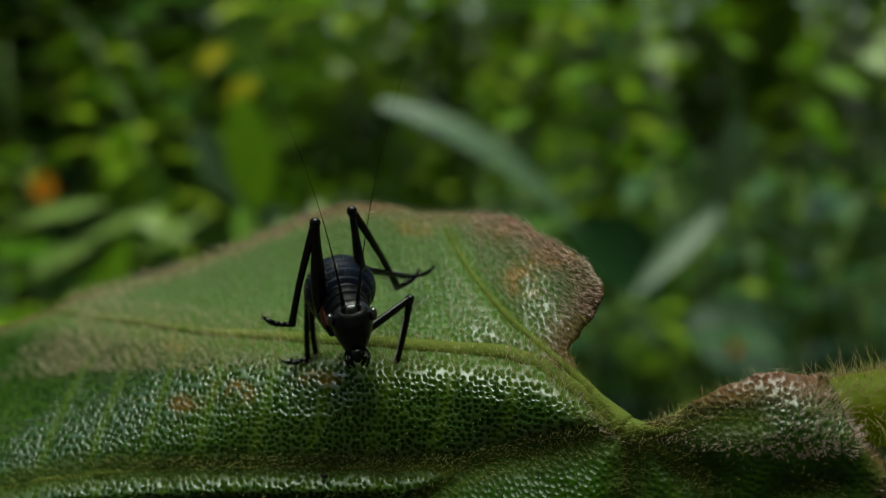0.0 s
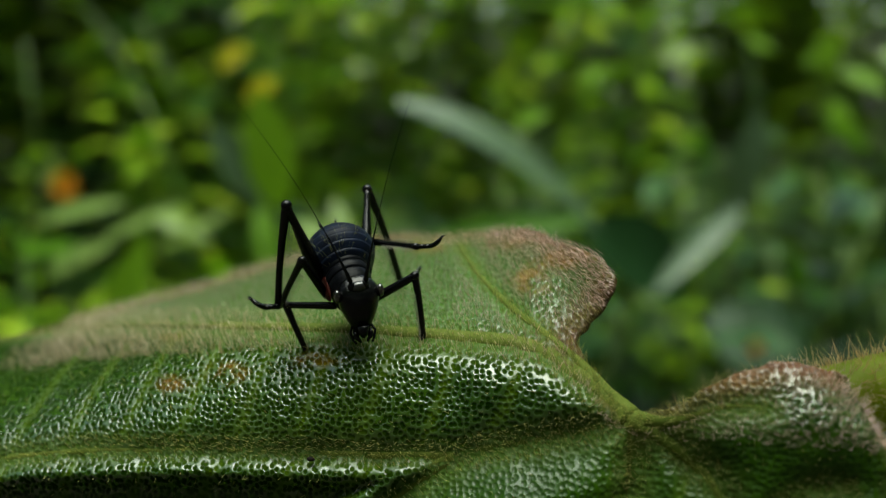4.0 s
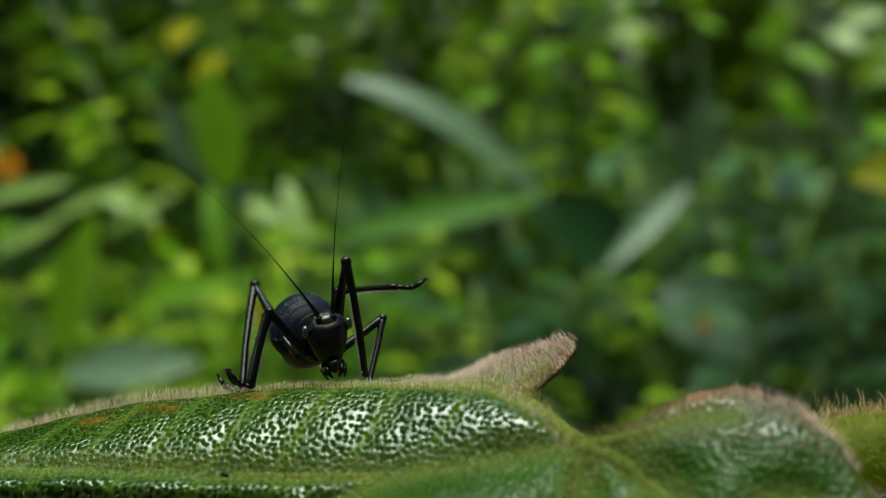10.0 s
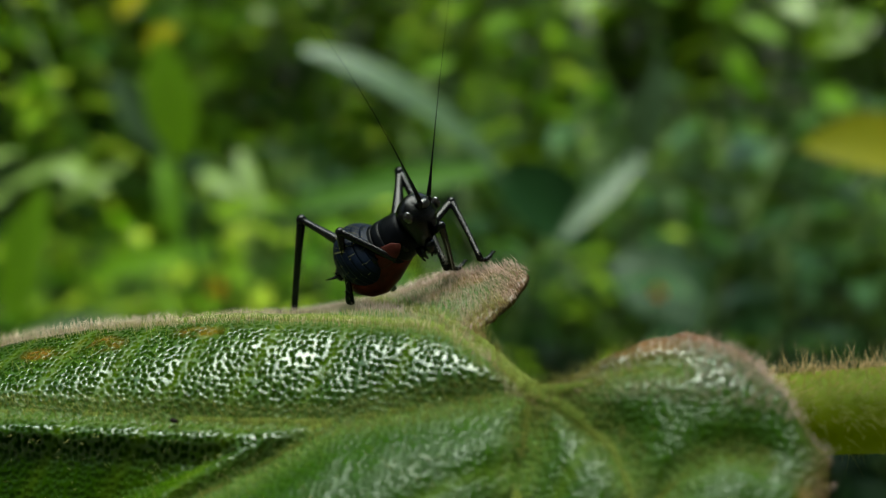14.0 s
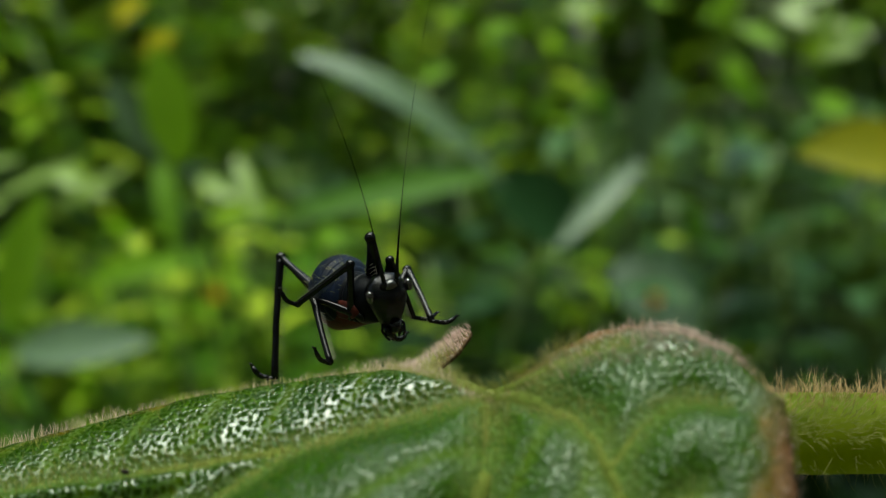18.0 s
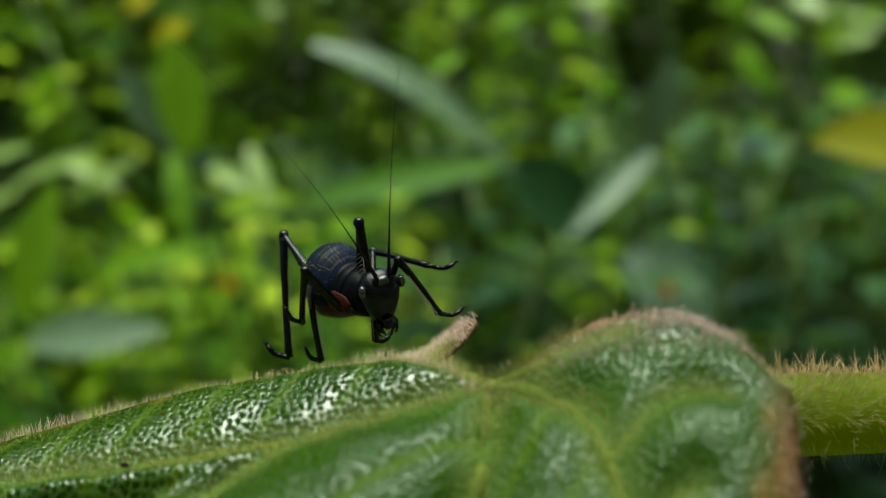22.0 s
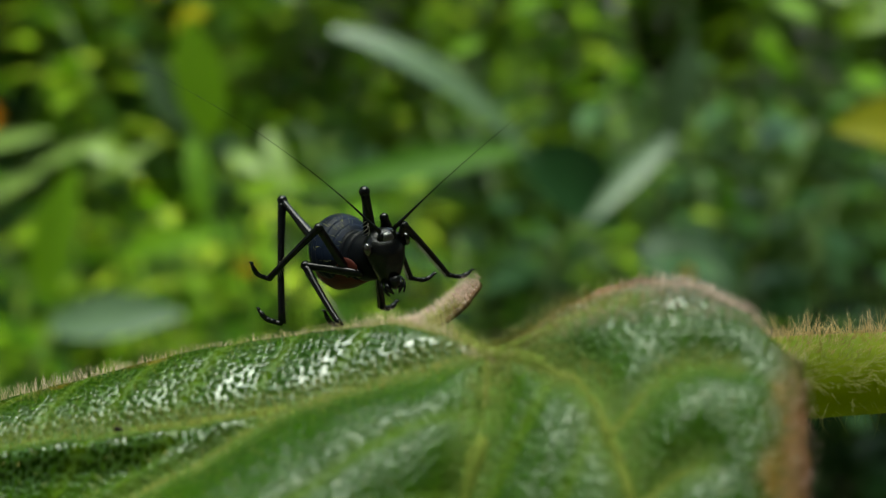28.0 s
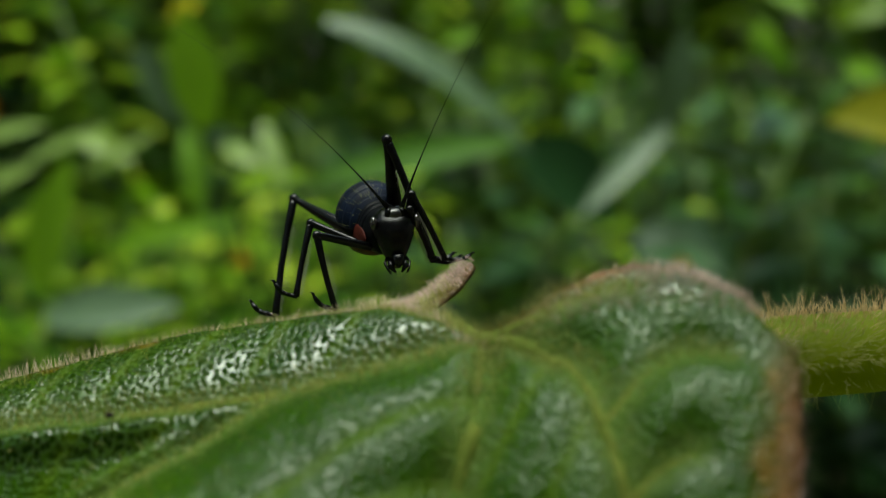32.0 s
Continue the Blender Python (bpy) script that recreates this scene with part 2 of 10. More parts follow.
def zleaf(x, y):
    z = 0.01 - 0.25 * x - 0.28 * soft(x - 0.05, 0.02) + 0.75 * soft(x - 0.275, 0.02)
    d = ridge_y(x) - y
    # towards the tip the whole blade leans back
    lean = ramp(x, (-0.9, 0.30), (-0.50, 0.27), (-0.39, 0.18), (-0.30, 0.105), (-0.236, 0.064), (-0.1, 0.014), (0.02, -0.004))
    z += lean * min(1.0, max(0.0, 1.0 + d / max(0.03, branch_y(x) - ridge_y(x)))) ** 1.4
    z += ramp(x, (-0.5, 4.2), (-0.3, 3.4), (-0.12, 2.6), (-0.05, 2.1), (0.03, 1.60), (0.06, 1.34), (0.10, 0.88), (0.128, 0.50), (0.17, 0.0)) * soft(d, 0.007)
    if d < 0:
        # the panel below the fold comes forward as it goes down
        q = min(1.0, -d / max(0.02, min(branch_y(x), third_y(x)) - ridge_y(x)))
        z -= ramp(x, (-0.5, 0.012), (0.05, 0.020), (0.144, 0.0)) * q
    if x < 0.144:
        if y < third_y(x) and d < 0:
            # bulge of the panel between fold and branch, and the trough below the branch
            span = max(1e-4, min(branch_y(x), third_y(x)) - ridge_y(x))
            s = min(1.0, max(0.0, -d / span))
            z -= 0.013 * math.sin(math.pi * s ** 0.8) * min(1.0, span / 0.06)
            w = min(y - branch_y(x), third_y(x) - y)
            if x < 0.011 and w > 0:
                z += 0.6 * w * w / (w + 0.03) - 0.013 * math.exp(-((w - 0.017) / 0.010) ** 2)
        if y > third_y(x):
            z -= 0.012 * math.sin(min(1.0, (y - third_y(x)) / 0.12) * math.pi)
    # below the third vein the near lobe swings forward, and its upper rim rolls back
    z -= 0.34 * soft(y - max(third_y(x), 0.17), 0.015)
    # its lower part hangs down again
    z += 0.90 * soft(y - 0.225 - 0.25 * soft(0.2 - x, 0.02), 0.03) * min(1.0, max(0.0, (x - 0.02) / 0.12))
    roll = ramp(x, (0.19, 0.0), (0.245, 0.018), (0.297, 0.036), (0.325, 0.068), (0.35, 0.10))
    z += roll * min(1.0, max(0.0, (rim_y(x) + 0.045 - y) / 0.045)) ** 1.5
    return z


OUTLINE = [(-0.85, 0.30), (-0.70, 0.16), (-0.52, 0.085), (-0.46, 0.064), (-0.315, 0.025), (-0.22, -0.010), (-0.172, -0.027), (-0.126, -0.039),
           (-0.081, -0.041), (-0.02, -0.031), (0.024, -0.030), (0.067, -0.026), (0.100, -0.006), (0.126, 0.012), (0.136, 0.032),
           (0.131, 0.052), (0.114, 0.076), (0.106, 0.092), (0.122, 0.120), (0.150, 0.147), (0.180, 0.137), (0.200, 0.123), (0.221, 0.112), (0.243, 0.103),
           (0.265, 0.099), (0.288, 0.102), (0.317, 0.108), (0.340, 0.125), (0.350, 0.165), (0.350, 0.210), (0.347, 0.251), (0.345, 0.291), (0.341, 0.336), (0.325, 0.41), (0.27, 0.50),
           (0.12, 0.58), (-0.05, 0.62), (-0.3, 0.60), (-0.55, 0.54), (-0.75, 0.45)]


def inside(x, y):
    hit = False
    for (a, b), (c, d) in zip(OUTLINE, OUTLINE[1:] + OUTLINE[:1]):
        if (b > y) != (d > y) and x < (c - a) * (y - b) / (d - b) + a:
            hit = not hit
    return hit



# ---- helpers for meshes ----
def part(name, bm, material, parent=None, label="", smooth=True):
    me = bpy.data.meshes.new(name)
    bm.to_mesh(me)
    bm.free()
    if smooth:
        me.polygons.foreach_set("use_smooth", [True] * len(me.polygons))
    me.materials.append(material)
    ob = new(name, me)
    ob.parent = parent
    if label:
        ob["label"] = label
    return ob


def part_from(name, verts, faces, material, parent=None, label="", smooth=True):
    me = bpy.data.meshes.new(name)
    me.from_pydata([tuple(v) for v in verts], [], faces)
    if smooth:
        me.polygons.foreach_set("use_smooth", [True] * len(me.polygons))
    me.materials.append(material)
    me.update()
    ob = new(name, me)
    ob.parent = parent
    if label:
        ob["label"] = label
    return ob


def tube(points, radii, sides=10, cap=True, flat=1.0):
    """A bmesh tube along points; flat narrows it across."""
    bm = bmesh.new()
    rings, ref = [], Vector((0.13, 0.31, 0.94)).normalized()
    pts = [Vector(p) for p in points]
    for i, p in enumerate(pts):
        d = (pts[min(i + 1, len(pts) - 1)] - pts[max(i - 1, 0)]).normalized()
        if abs(d.dot(ref)) > 0.95:
            ref = Vector((0.9, 0.3, 0.1)).normalized()
        x = d.cross(ref).normalized()
        y = d.cross(x)
        rings.append([bm.verts.new(p + (x * math.cos(a) * flat + y * math.sin(a)) * radii[i]) for a in [2 * math.pi * k / sides for k in range(sides)]])
    for a, b in zip(rings, rings[1:]):
        for k in range(sides):
            bm.faces.new((a[k], a[(k + 1) % sides], b[(k + 1) % sides], b[k]))
    if cap:
        bm.faces.new(rings[0][::-1])
        bm.faces.new(rings[-1])
    bmesh.ops.recalc_face_normals(bm, faces=bm.faces)
    return bm


def lathe_y(profile, wide=1.0, high=1.0, sides=28, drop=0.0):
    """A body of rings along y: profile rows of (y, radius, lift)."""
    bm = bmesh.new()
    rings = [[bm.verts.new((r * wide * math.cos(a), y, z + r * high * math.sin(a) * (1.0 if math.sin(a) > 0 else 1.0 - drop))) for a in [2 * math.pi * k / sides for k in range(sides)]] for y, r, z in profile]
    for a, b in zip(rings, rings[1:]):
        for k in range(sides):
            bm.faces.new((a[k], a[(k + 1) % sides], b[(k + 1) % sides], b[k]))
    bm.faces.new(rings[0])
    bm.faces.new(rings[-1][::-1])
    bmesh.ops.recalc_face_normals(bm, faces=bm.faces)
    return bm


def hair_mesh(roots, name, material, parent, label=""):
    """Thin three-sided bristles that bend: roots are (place, direction, length, radius)."""
    verts, faces = [], []
    for p, d, length, r in roots:
        d = d.normalized()
        x = d.orthogonal().normalized()
        y = d.cross(x)
        bend = (x * random.uniform(-1, 1) + y * random.uniform(-1, 1)) * length * 0.22
        o = len(verts)
        for q, k in ((p - d * length * 0.04, 1.0), (p + d * length * 0.5 + bend * 0.25, 0.7)):
            for a in (0.0, 2.1, 4.2):
                verts.append(q + (x * math.cos(a) + y * math.sin(a)) * r * k)
        verts.append(p + d * length + bend)
        for k in range(3):
            j = (k + 1) % 3
            faces += [(o + k, o + j, o + 3 + j, o + 3 + k), (o + 3 + k, o + 3 + j, o + 6)]
    ob = part_from(name, verts, faces, material, parent, label, smooth=True)
    return tagged(ob, kind="stuff")


# ---- the leaf ----
def to_local(x, y, z):
    return Vector((x, z, -y)) * UNIT


def spline(pts, step, closed=False):
    """Points at even steps along a smooth curve through pts."""
    out, n = [], len(pts)
    for i in range(n if closed else n - 1):
        p = [Vector((*(pts[(i + k) % n] if closed else pts[min(max(i + k, 0), n - 1)]), 0)) for k in (-1, 0, 1, 2)]
        m = max(1, int((p[2] - p[1]).length / step))
        for j in range(m):
            s = j / m
            out.append((p[1] * 2 + (p[2] - p[0]) * s + (p[0] * 2 - p[1] * 5 + p[2] * 4 - p[3]) * s * s + (p[1] * 3 - p[0] - p[2] * 3 + p[3]) * s ** 3) * 0.5)
    return out


def seg_dist(px, py, poly):
    """Distance of many points to a polyline (numpy)."""
    best = np.full(px.shape, 9.0)
    for a, b in zip(poly, poly[1:]):
        dx, dy = b[0] - a[0], b[1] - a[1]
        s = np.clip(((px - a[0]) * dx + (py - a[1]) * dy) / (dx * dx + dy * dy + 1e-12), 0, 1)
        best = np.minimum(best, np.hypot(px - a[0] - s * dx, py - a[1] - s * dy))
    return best


JUNCTION = (0.148, 0.152)
VEINS = [
    [JUNCTION, (0.108, 0.108), (0.055, 0.062), (0.020, 0.020), (0.0, -0.02)],
    [JUNCTION, (0.110, 0.124), (0.066, 0.098), (0.0, 0.092), (-0.1, 0.088), (-0.25, 0.087), (-0.39, 0.086), (-0.6, 0.10), (-0.8, 0.2)],
    [JUNCTION, (0.080, 0.170), (0.011, 0.190), (-0.045, 0.23), (-0.1, 0.27), (-0.2, 0.37), (-0.4, 0.52)],
    [(0.011, 0.190), (-0.05, 0.194), (-0.116, 0.197), (-0.24, 0.203), (-0.39, 0.218), (-0.6, 0.27), (-0.75, 0.34)],
    [JUNCTION, (0.151, 0.180), (0.147, 0.212), (0.140, 0.267), (0.143, 0.32), (0.145, 0.42), (0.14, 0.54)],
    [JUNCTION, (0.175, 0.163), (0.209, 0.195), (0.228, 0.238), (0.249, 0.311), (0.262, 0.35), (0.275, 0.42)],
    [JUNCTION, (0.180, 0.150), (0.215, 0.137), (0.25, 0.137)],
    [(0.229, 0.243), (0.258, 0.206), (0.288, 0.193), (0.312, 0.199)],
    [(0.244, 0.292), (0.265, 0.272), (0.292, 0.262)],
]
# side veins across the panels
NET = []
for k in range(9):
    x0 = 0.06 - k * 0.055
    NET.append([(x0, ridge_y(x0)), (x0 - 0.012, ridge_y(x0) + 0.05), (x0 - 0.03, branch_y(x0 - 0.03) if x0 < 0.03 else 0.17)])
    NET.append([(x0, ridge_y(x0)), (x0 - 0.02, ridge_y(x0) - 0.05), (x0 - 0.045, -0.01)])
for k in range(5):
    NET.append([(0.145 - k * 0.012, 0.21 + k * 0.06), (0.08 - k * 0.03, 0.25 + k * 0.07), (0.0 - k * 0.05, 0.33 + k * 0.05)])
    NET.append([(0.19 + k * 0.025, 0.19 + k * 0.05), (0.165 + k * 0.02, 0.25 + k * 0.06), (0.14, 0.30 + k * 0.06)])
for k in range(6):
    NET.append([(-0.06 - k * 0.07, 0.198 + k * 0.006), (-0.09 - k * 0.07, 0.24 + k * 0.02), (-0.1 - k * 0.06, 0.27 + k * 0.04)])


# rusty blotches: x, y, half width, half height
RUST = [(-0.205, 0.130, 0.022, 0.010), (-0.255, 0.143, 0.020, 0.008), (0.072, 0.032, 0.020, 0.014), (0.095, 0.010, 0.030, 0.010), (-0.28, 0.095, 0.018, 0.006),
        (0.326, 0.30, 0.016, 0.04), (0.215, 0.118, 0.030, 0.009), (0.336, 0.235, 0.012, 0.03), (0.06, -0.012, 0.03, 0.008), (-0.12, 0.115, 0.02, 0.006), (-0.03, -0.015, 0.03, 0.008)]


def leaf_height(x, y, dv, dn):
    """Depth with the sunken veins, the puckered blade and small waves."""
    z = zleaf(x, y)
    deep = min(1.0, max(0.0, (y - third_y(x)) / 0.03))
    z += (0.0055 + 0.006 * deep) * math.exp(-(dv / (0.015 + 0.008 * deep)) ** 2) + (0.0013 + 0.0015 * deep) * math.exp(-(dn / 0.010) ** 2)
    z += 0.0026 * noise.noise(Vector((x * 28, y * 28, 1.7))) + 0.0012 * noise.noise(Vector((x * 90, y * 90, 4.1)))
    return z


def build_leaf():
    from mathutils.geometry import delaunay_2d_cdt
    rim = spline(OUTLINE, 0.0035, closed=True)
    rim = [Vector((p.x + 0.0028 * noise.noise(Vector((p.x * 70, p.y * 70, 9))), p.y + 0.0030 * noise.noise(Vector((p.x * 70, p.y * 70, 3))))) for p in rim]
    inner = []
    y = -0.04
    while y < 0.70:
        fine = 0.0042 if y < 0.32 else 0.010
        x = -0.86
        while x < 0.40:
            q = Vector((x + random.uniform(-0.3, 0.3) * fine, y + random.uniform(-0.3, 0.3) * fine))
            inner.append(q)
            x += fine if x > -0.45 else 0.010
        y += fine
    px, py = np.array([q.x for q in inner]), np.array([q.y for q in inner])
    rimloop = rim + rim[:1]
    keep = seg_dist(px, py, [(p.x, p.y) for p in rimloop[::2]]) > 0.0022
    inner = [q for q, k in zip(inner, keep) if k]
    n = len(rim)
    vs, _, fs, _, _, _ = delaunay_2d_cdt(rim + inner, [(i, (i + 1) % n) for i in range(n)], [], 1, 1e-6)
    used = sorted({i for f in fs for i in f})
    index = {i: k for k, i in enumerate(used)}
    vs, fs = [vs[i] for i in used], [tuple(index[i] for i in f) for f in fs]
    px, py = np.array([v.x for v in vs]), np.array([v.y for v in vs])
    veins = [spline(v, 0.01) for v in VEINS]
    dv = np.min([seg_dist(px, py, v) / (1.0 if i < 7 else 0.7) for i, v in enumerate(veins)], axis=0)
    dn = np.min([seg_dist(px, py, spline(v, 0.012)) for v in NET], axis=0)
    dm = seg_dist(px, py, [(p.x, p.y) for p in rimloop])
    zs = [leaf_height(x, y, a, b) + 0.004 * math.exp(-(c / 0.006) ** 2) for x, y, a, b, c in zip(px, py, dv, dn, dm)]
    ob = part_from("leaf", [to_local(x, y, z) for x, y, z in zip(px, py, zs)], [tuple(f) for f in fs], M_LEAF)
    me = ob.data
    bm = bmesh.new()
    bm.from_mesh(me)
    bmesh.ops.recalc_face_normals(bm, faces=bm.faces)
    if sum(f.normal.y for f in bm.faces) > 0:
        bmesh.ops.reverse_faces(bm, faces=bm.faces)
    bm.to_mesh(me)
    bm.free()
    third = np.array([third_y(x) for x in px])
    fold = np.array([ridge_y(x) for x in px])
    low = np.minimum(third, np.array([branch_y(x) for x in px]))
    body = (py > fold) & (py < low) & (px < 0.144)
    panel = np.where(body, 1.0, np.where((px > 0.02) & (py < fold), 0.9, np.where(py > third, 0.38, 1.0)))
    panel = np.where((py > low) & (py < third) & (px < 0.011), 1.0 - 0.75 * np.clip((py - low - 0.030) / 0.012, 0, 1), panel)
    dv = np.where((py > low) & (py < third) & (px < 0.011), dv * 1.8, dv)
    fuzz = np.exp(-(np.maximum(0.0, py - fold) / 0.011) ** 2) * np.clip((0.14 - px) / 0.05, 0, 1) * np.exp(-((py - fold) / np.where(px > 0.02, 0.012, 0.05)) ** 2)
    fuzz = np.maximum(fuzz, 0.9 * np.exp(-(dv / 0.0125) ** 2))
    far = np.clip((fold - py - 0.004) / 0.02, 0, 1) * (px < 0.15) * (1.0 - 0.75 * np.clip((px - 0.02) / 0.05, 0, 1) * np.clip(1.2 - (fold - py) / 0.06, 0.35, 1))
    margin = np.where((px > -0.15) & (py < 0.10), np.where(px > 0.03, 0.020, 0.012), np.where(px > 0.15, np.where(py > 0.2, 0.018, 0.016), 0.0085))
    rust = sum(np.exp(-(((px - x) / a) ** 2 + ((py - y) / b) ** 2) ** 2) for x, y, a, b in RUST)
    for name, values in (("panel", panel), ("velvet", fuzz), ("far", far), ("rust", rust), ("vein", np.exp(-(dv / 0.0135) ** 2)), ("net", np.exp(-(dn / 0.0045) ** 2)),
                         ("margin", np.exp(-(dm / margin) ** 2) * np.where((px > -0.62) & (py < 0.5), 1.0, 0.6))):
        at = me.attributes.new(name, "FLOAT", "POINT")
        at.data.foreach_set("value", values.astype(np.float32))
    me.polygons.foreach_set("use_smooth", [True] * len(me.polygons))
    s = ob.modifiers.new("thickness", "SOLIDIFY")
    s.thickness, s.offset = 0.00035, -1.0
    return ob, (px, py, np.array(zs), dv, dn, dm)


LEAF, LEAF_POINTS = build_leaf()
tagged(LEAF, "large velvety heart-shaped green leaf with reddish hairy margin", "leaf")


def normal_at(x, y):
    e = 0.002
    a = to_local(x + e, y, zleaf(x + e, y)) - to_local(x - e, y, zleaf(x - e, y))
    b = to_local(x, y + e, zleaf(x, y + e)) - to_local(x, y - e, zleaf(x, y - e))
    v = a.cross(b).normalized()
    return v if v.y < 0 else -v


def leaf_hairs():
    px, py, zs, dv, dn, dm = LEAF_POINTS
    soft_roots, edge_roots, down_roots, rim_roots, sinus_roots = [], [], [], [], []
    for x, y, z, a, c in zip(px, py, zs, dv, dm):
        if x < -0.5 or y > 0.42:
            continue
        far = y < ridge_y(x) + 0.012
        p = to_local(x, y, z)
        nrm = None
        count = 0
        crest = -0.020 < y - ridge_y(x) < 0.012 + 0.09 * max(0.0, -x - 0.05) and x < 0.10
        sinus = c < 0.012 and 0.085 < x < 0.215 and 0.06 < y < 0.16
        if sinus:
            count = 4
        elif c < 0.014:
            count = (5 if x > 0.03 else random.choice((2, 2, 3))) if x < 0.15 else random.choice((0, 1, 1))
        elif crest:
            count = random.choice((2, 3, 3))
        elif a < 0.014:
            count = 3 if y < 0.2 else 1
        elif far:
            count = 4
        elif random.random() < 0.14:
            count = 1
        if not count:
            continue
        nrm = normal_at(x, y)
        short = 0.6 if -0.15 < x < 0.04 else 1.0
        for _ in range(count):
            jig = Vector((random.uniform(-1, 1), random.uniform(-1, 1), random.uniform(-1, 1)))
            q = p + (jig - nrm * jig.dot(nrm)) * 0.00022
            d = nrm + Vector((random.uniform(-0.5, 0.5), random.uniform(-0.3, 0.3), random.uniform(-0.2, 0.5)))
            if sinus:
                sinus_roots.append((q, d, random.uniform(0.0004, 0.0013), 0.000017))
            elif c < 0.016 and x > 0.03:
                rim_roots.append((q, d, random.uniform(0.0003, 0.0008), 0.000018))
            elif c < 0.018 or (crest and random.random() < 0.6 - x):
                edge_roots.append((q, d, random.uniform(0.0005, 0.0012) * short, 0.000017))
            elif far and not crest and a > 0.008:
                if x > 0.0:
                    rim_roots.append((q, d, random.uniform(0.0003, 0.0008), 0.000013))
                else:
                    down_roots.append((q, d, random.uniform(0.0003, 0.0007), 0.000011))
            else:
                soft_roots.append((q, d, random.uniform(0.0003, 0.0007), 0.000019))
    hair_mesh(edge_roots, "margin_hairs", M_HAIR_PINK, LEAF, "pinkish hairs along the leaf margin")
    hair_mesh(sinus_roots, "sinus_hairs", M_HAIR, LEAF, "long pale hairs round the notch of the leaf")
    hair_mesh(rim_roots, "rim_hairs", M_HAIR_MAUVE, LEAF, "short reddish-mauve hairs on the lobe rims")
    hair_mesh(down_roots, "down", M_DOWN, LEAF, "fine mauve-grey down on the blade")
    hair_mesh(soft_roots, "blade_hairs", M_HAIR, LEAF, "short pale hairs on the blade")


leaf_hairs()


def leaf_veins():
    nets = [spline(v, 0.012) for v in NET]
    for i, v in enumerate(VEINS):
        pts = [p for p in spline(v, 0.006) if inside(p.x, p.y) or i == 0]
        if len(pts) < 3:
            continue
        w = 0.0030 if i == 0 else 0.0090 if i in (1, 2) else 0.0075 if i < 6 else 0.0045
        k = len(pts)
        radii = [(w + 0.0040) * (1.0 - 0.75 * j / k) for j in range(k)]
        sink = 0.95
        near = np.min([seg_dist(np.array([p.x for p in pts]), np.array([p.y for p in pts]), v) for v in nets], axis=0)
        line = [to_local(p.x, p.y, leaf_height(p.x, p.y, 0.0, g) + sink * q) for p, q, g in zip(pts, radii, near)]
        part("vein", tube(line, [UNIT * q for q in radii], 8), M_VEIN, LEAF, "raised yellow-green vein")


leaf_veins()


def leaf_stalk():
    """The stalk, along its own z from the place where it joins the blade; it gives a little as the blade turns."""
    line = [Vector(p) * UNIT for p in ((0, 0, -0.01), (0.004, 0, 0.05), (0.006, 0, 0.11), (0.004, 0, 0.2), (0, 0, 0.28), (-0.004, 0, 0.42), (-0.01, 0, 0.62), (-0.02, 0, 1.0))]
    radii = [0.010, 0.020, 0.028, 0.032, 0.034, 0.034, 0.034, 0.034]
    stalk = part("leaf_stalk", tube(line, [UNIT * r for r in radii], 24), M_STALK, LEAF, "thick yellow-green hairy leaf stalk")
    roots, roots2 = [], []
    for i in range(len(line) - 1):
        a, b = line[i], line[i + 1]
        d = (b - a).normalized()
        x = d.orthogonal().normalized()
        y = d.cross(x)
        for _ in range(int((b - a).length / 0.000005)):
            s, ang = random.random(), random.uniform(0, 2 * math.pi)
            out = x * math.cos(ang) + y * math.sin(ang)
            r = UNIT * (radii[i] * (1 - s) + radii[i + 1] * s)
            p = a.lerp(b, s) + out * r
            h = (p, out + d * random.uniform(-0.5, 0.5) + Vector((random.uniform(-0.4, 0.4), random.uniform(-0.4, 0.4), random.uniform(-0.3, 0.3))), random.uniform(0.0004, 0.0010) * random.choice((1, 1, 1, 2.2)), 0.000017)
            if out.y > -0.2 or random.random() < 0.12:
                (roots2 if out.y > 0.55 else roots).append(h)
    hair_mesh(roots, "stalk_hairs", M_HAIR, stalk, "long pale hairs on the stalk")
    hair_mesh(roots2, "stalk_hairs", M_HAIR_RUST, stalk, "rusty hairs on top of the stalk")
    spot = part("dirt_speck", speck(), M_SPECK, stalk, "tiny dark speck of dirt")
    spot.location = Vector((0.012, 0.030, 0.30)) * UNIT
    return stalk


def speck():
    bm = bmesh.new()
    bmesh.ops.create_icosphere(bm, subdivisions=2, radius=0.00017)
    for v in bm.verts:
        v.co = v.co * (1 + 0.3 * noise.noise(v.co * 4000))
        v.co.x *= 1.7
    return bm


STALK = leaf_stalk()
spot = part("dirt_speck", speck(), M_SPECK, LEAF, "tiny dark speck of dirt")
spot.location = to_local(-0.116, 0.200, zleaf(-0.116, 0.200) - 0.001)

# ---- the insect ----
INSECT = tagged(new("katydid_nymph"), "glossy black ant-like katydid nymph with dark red belly on the leaf", "insect")
LIMB = {}
MM = 0.001


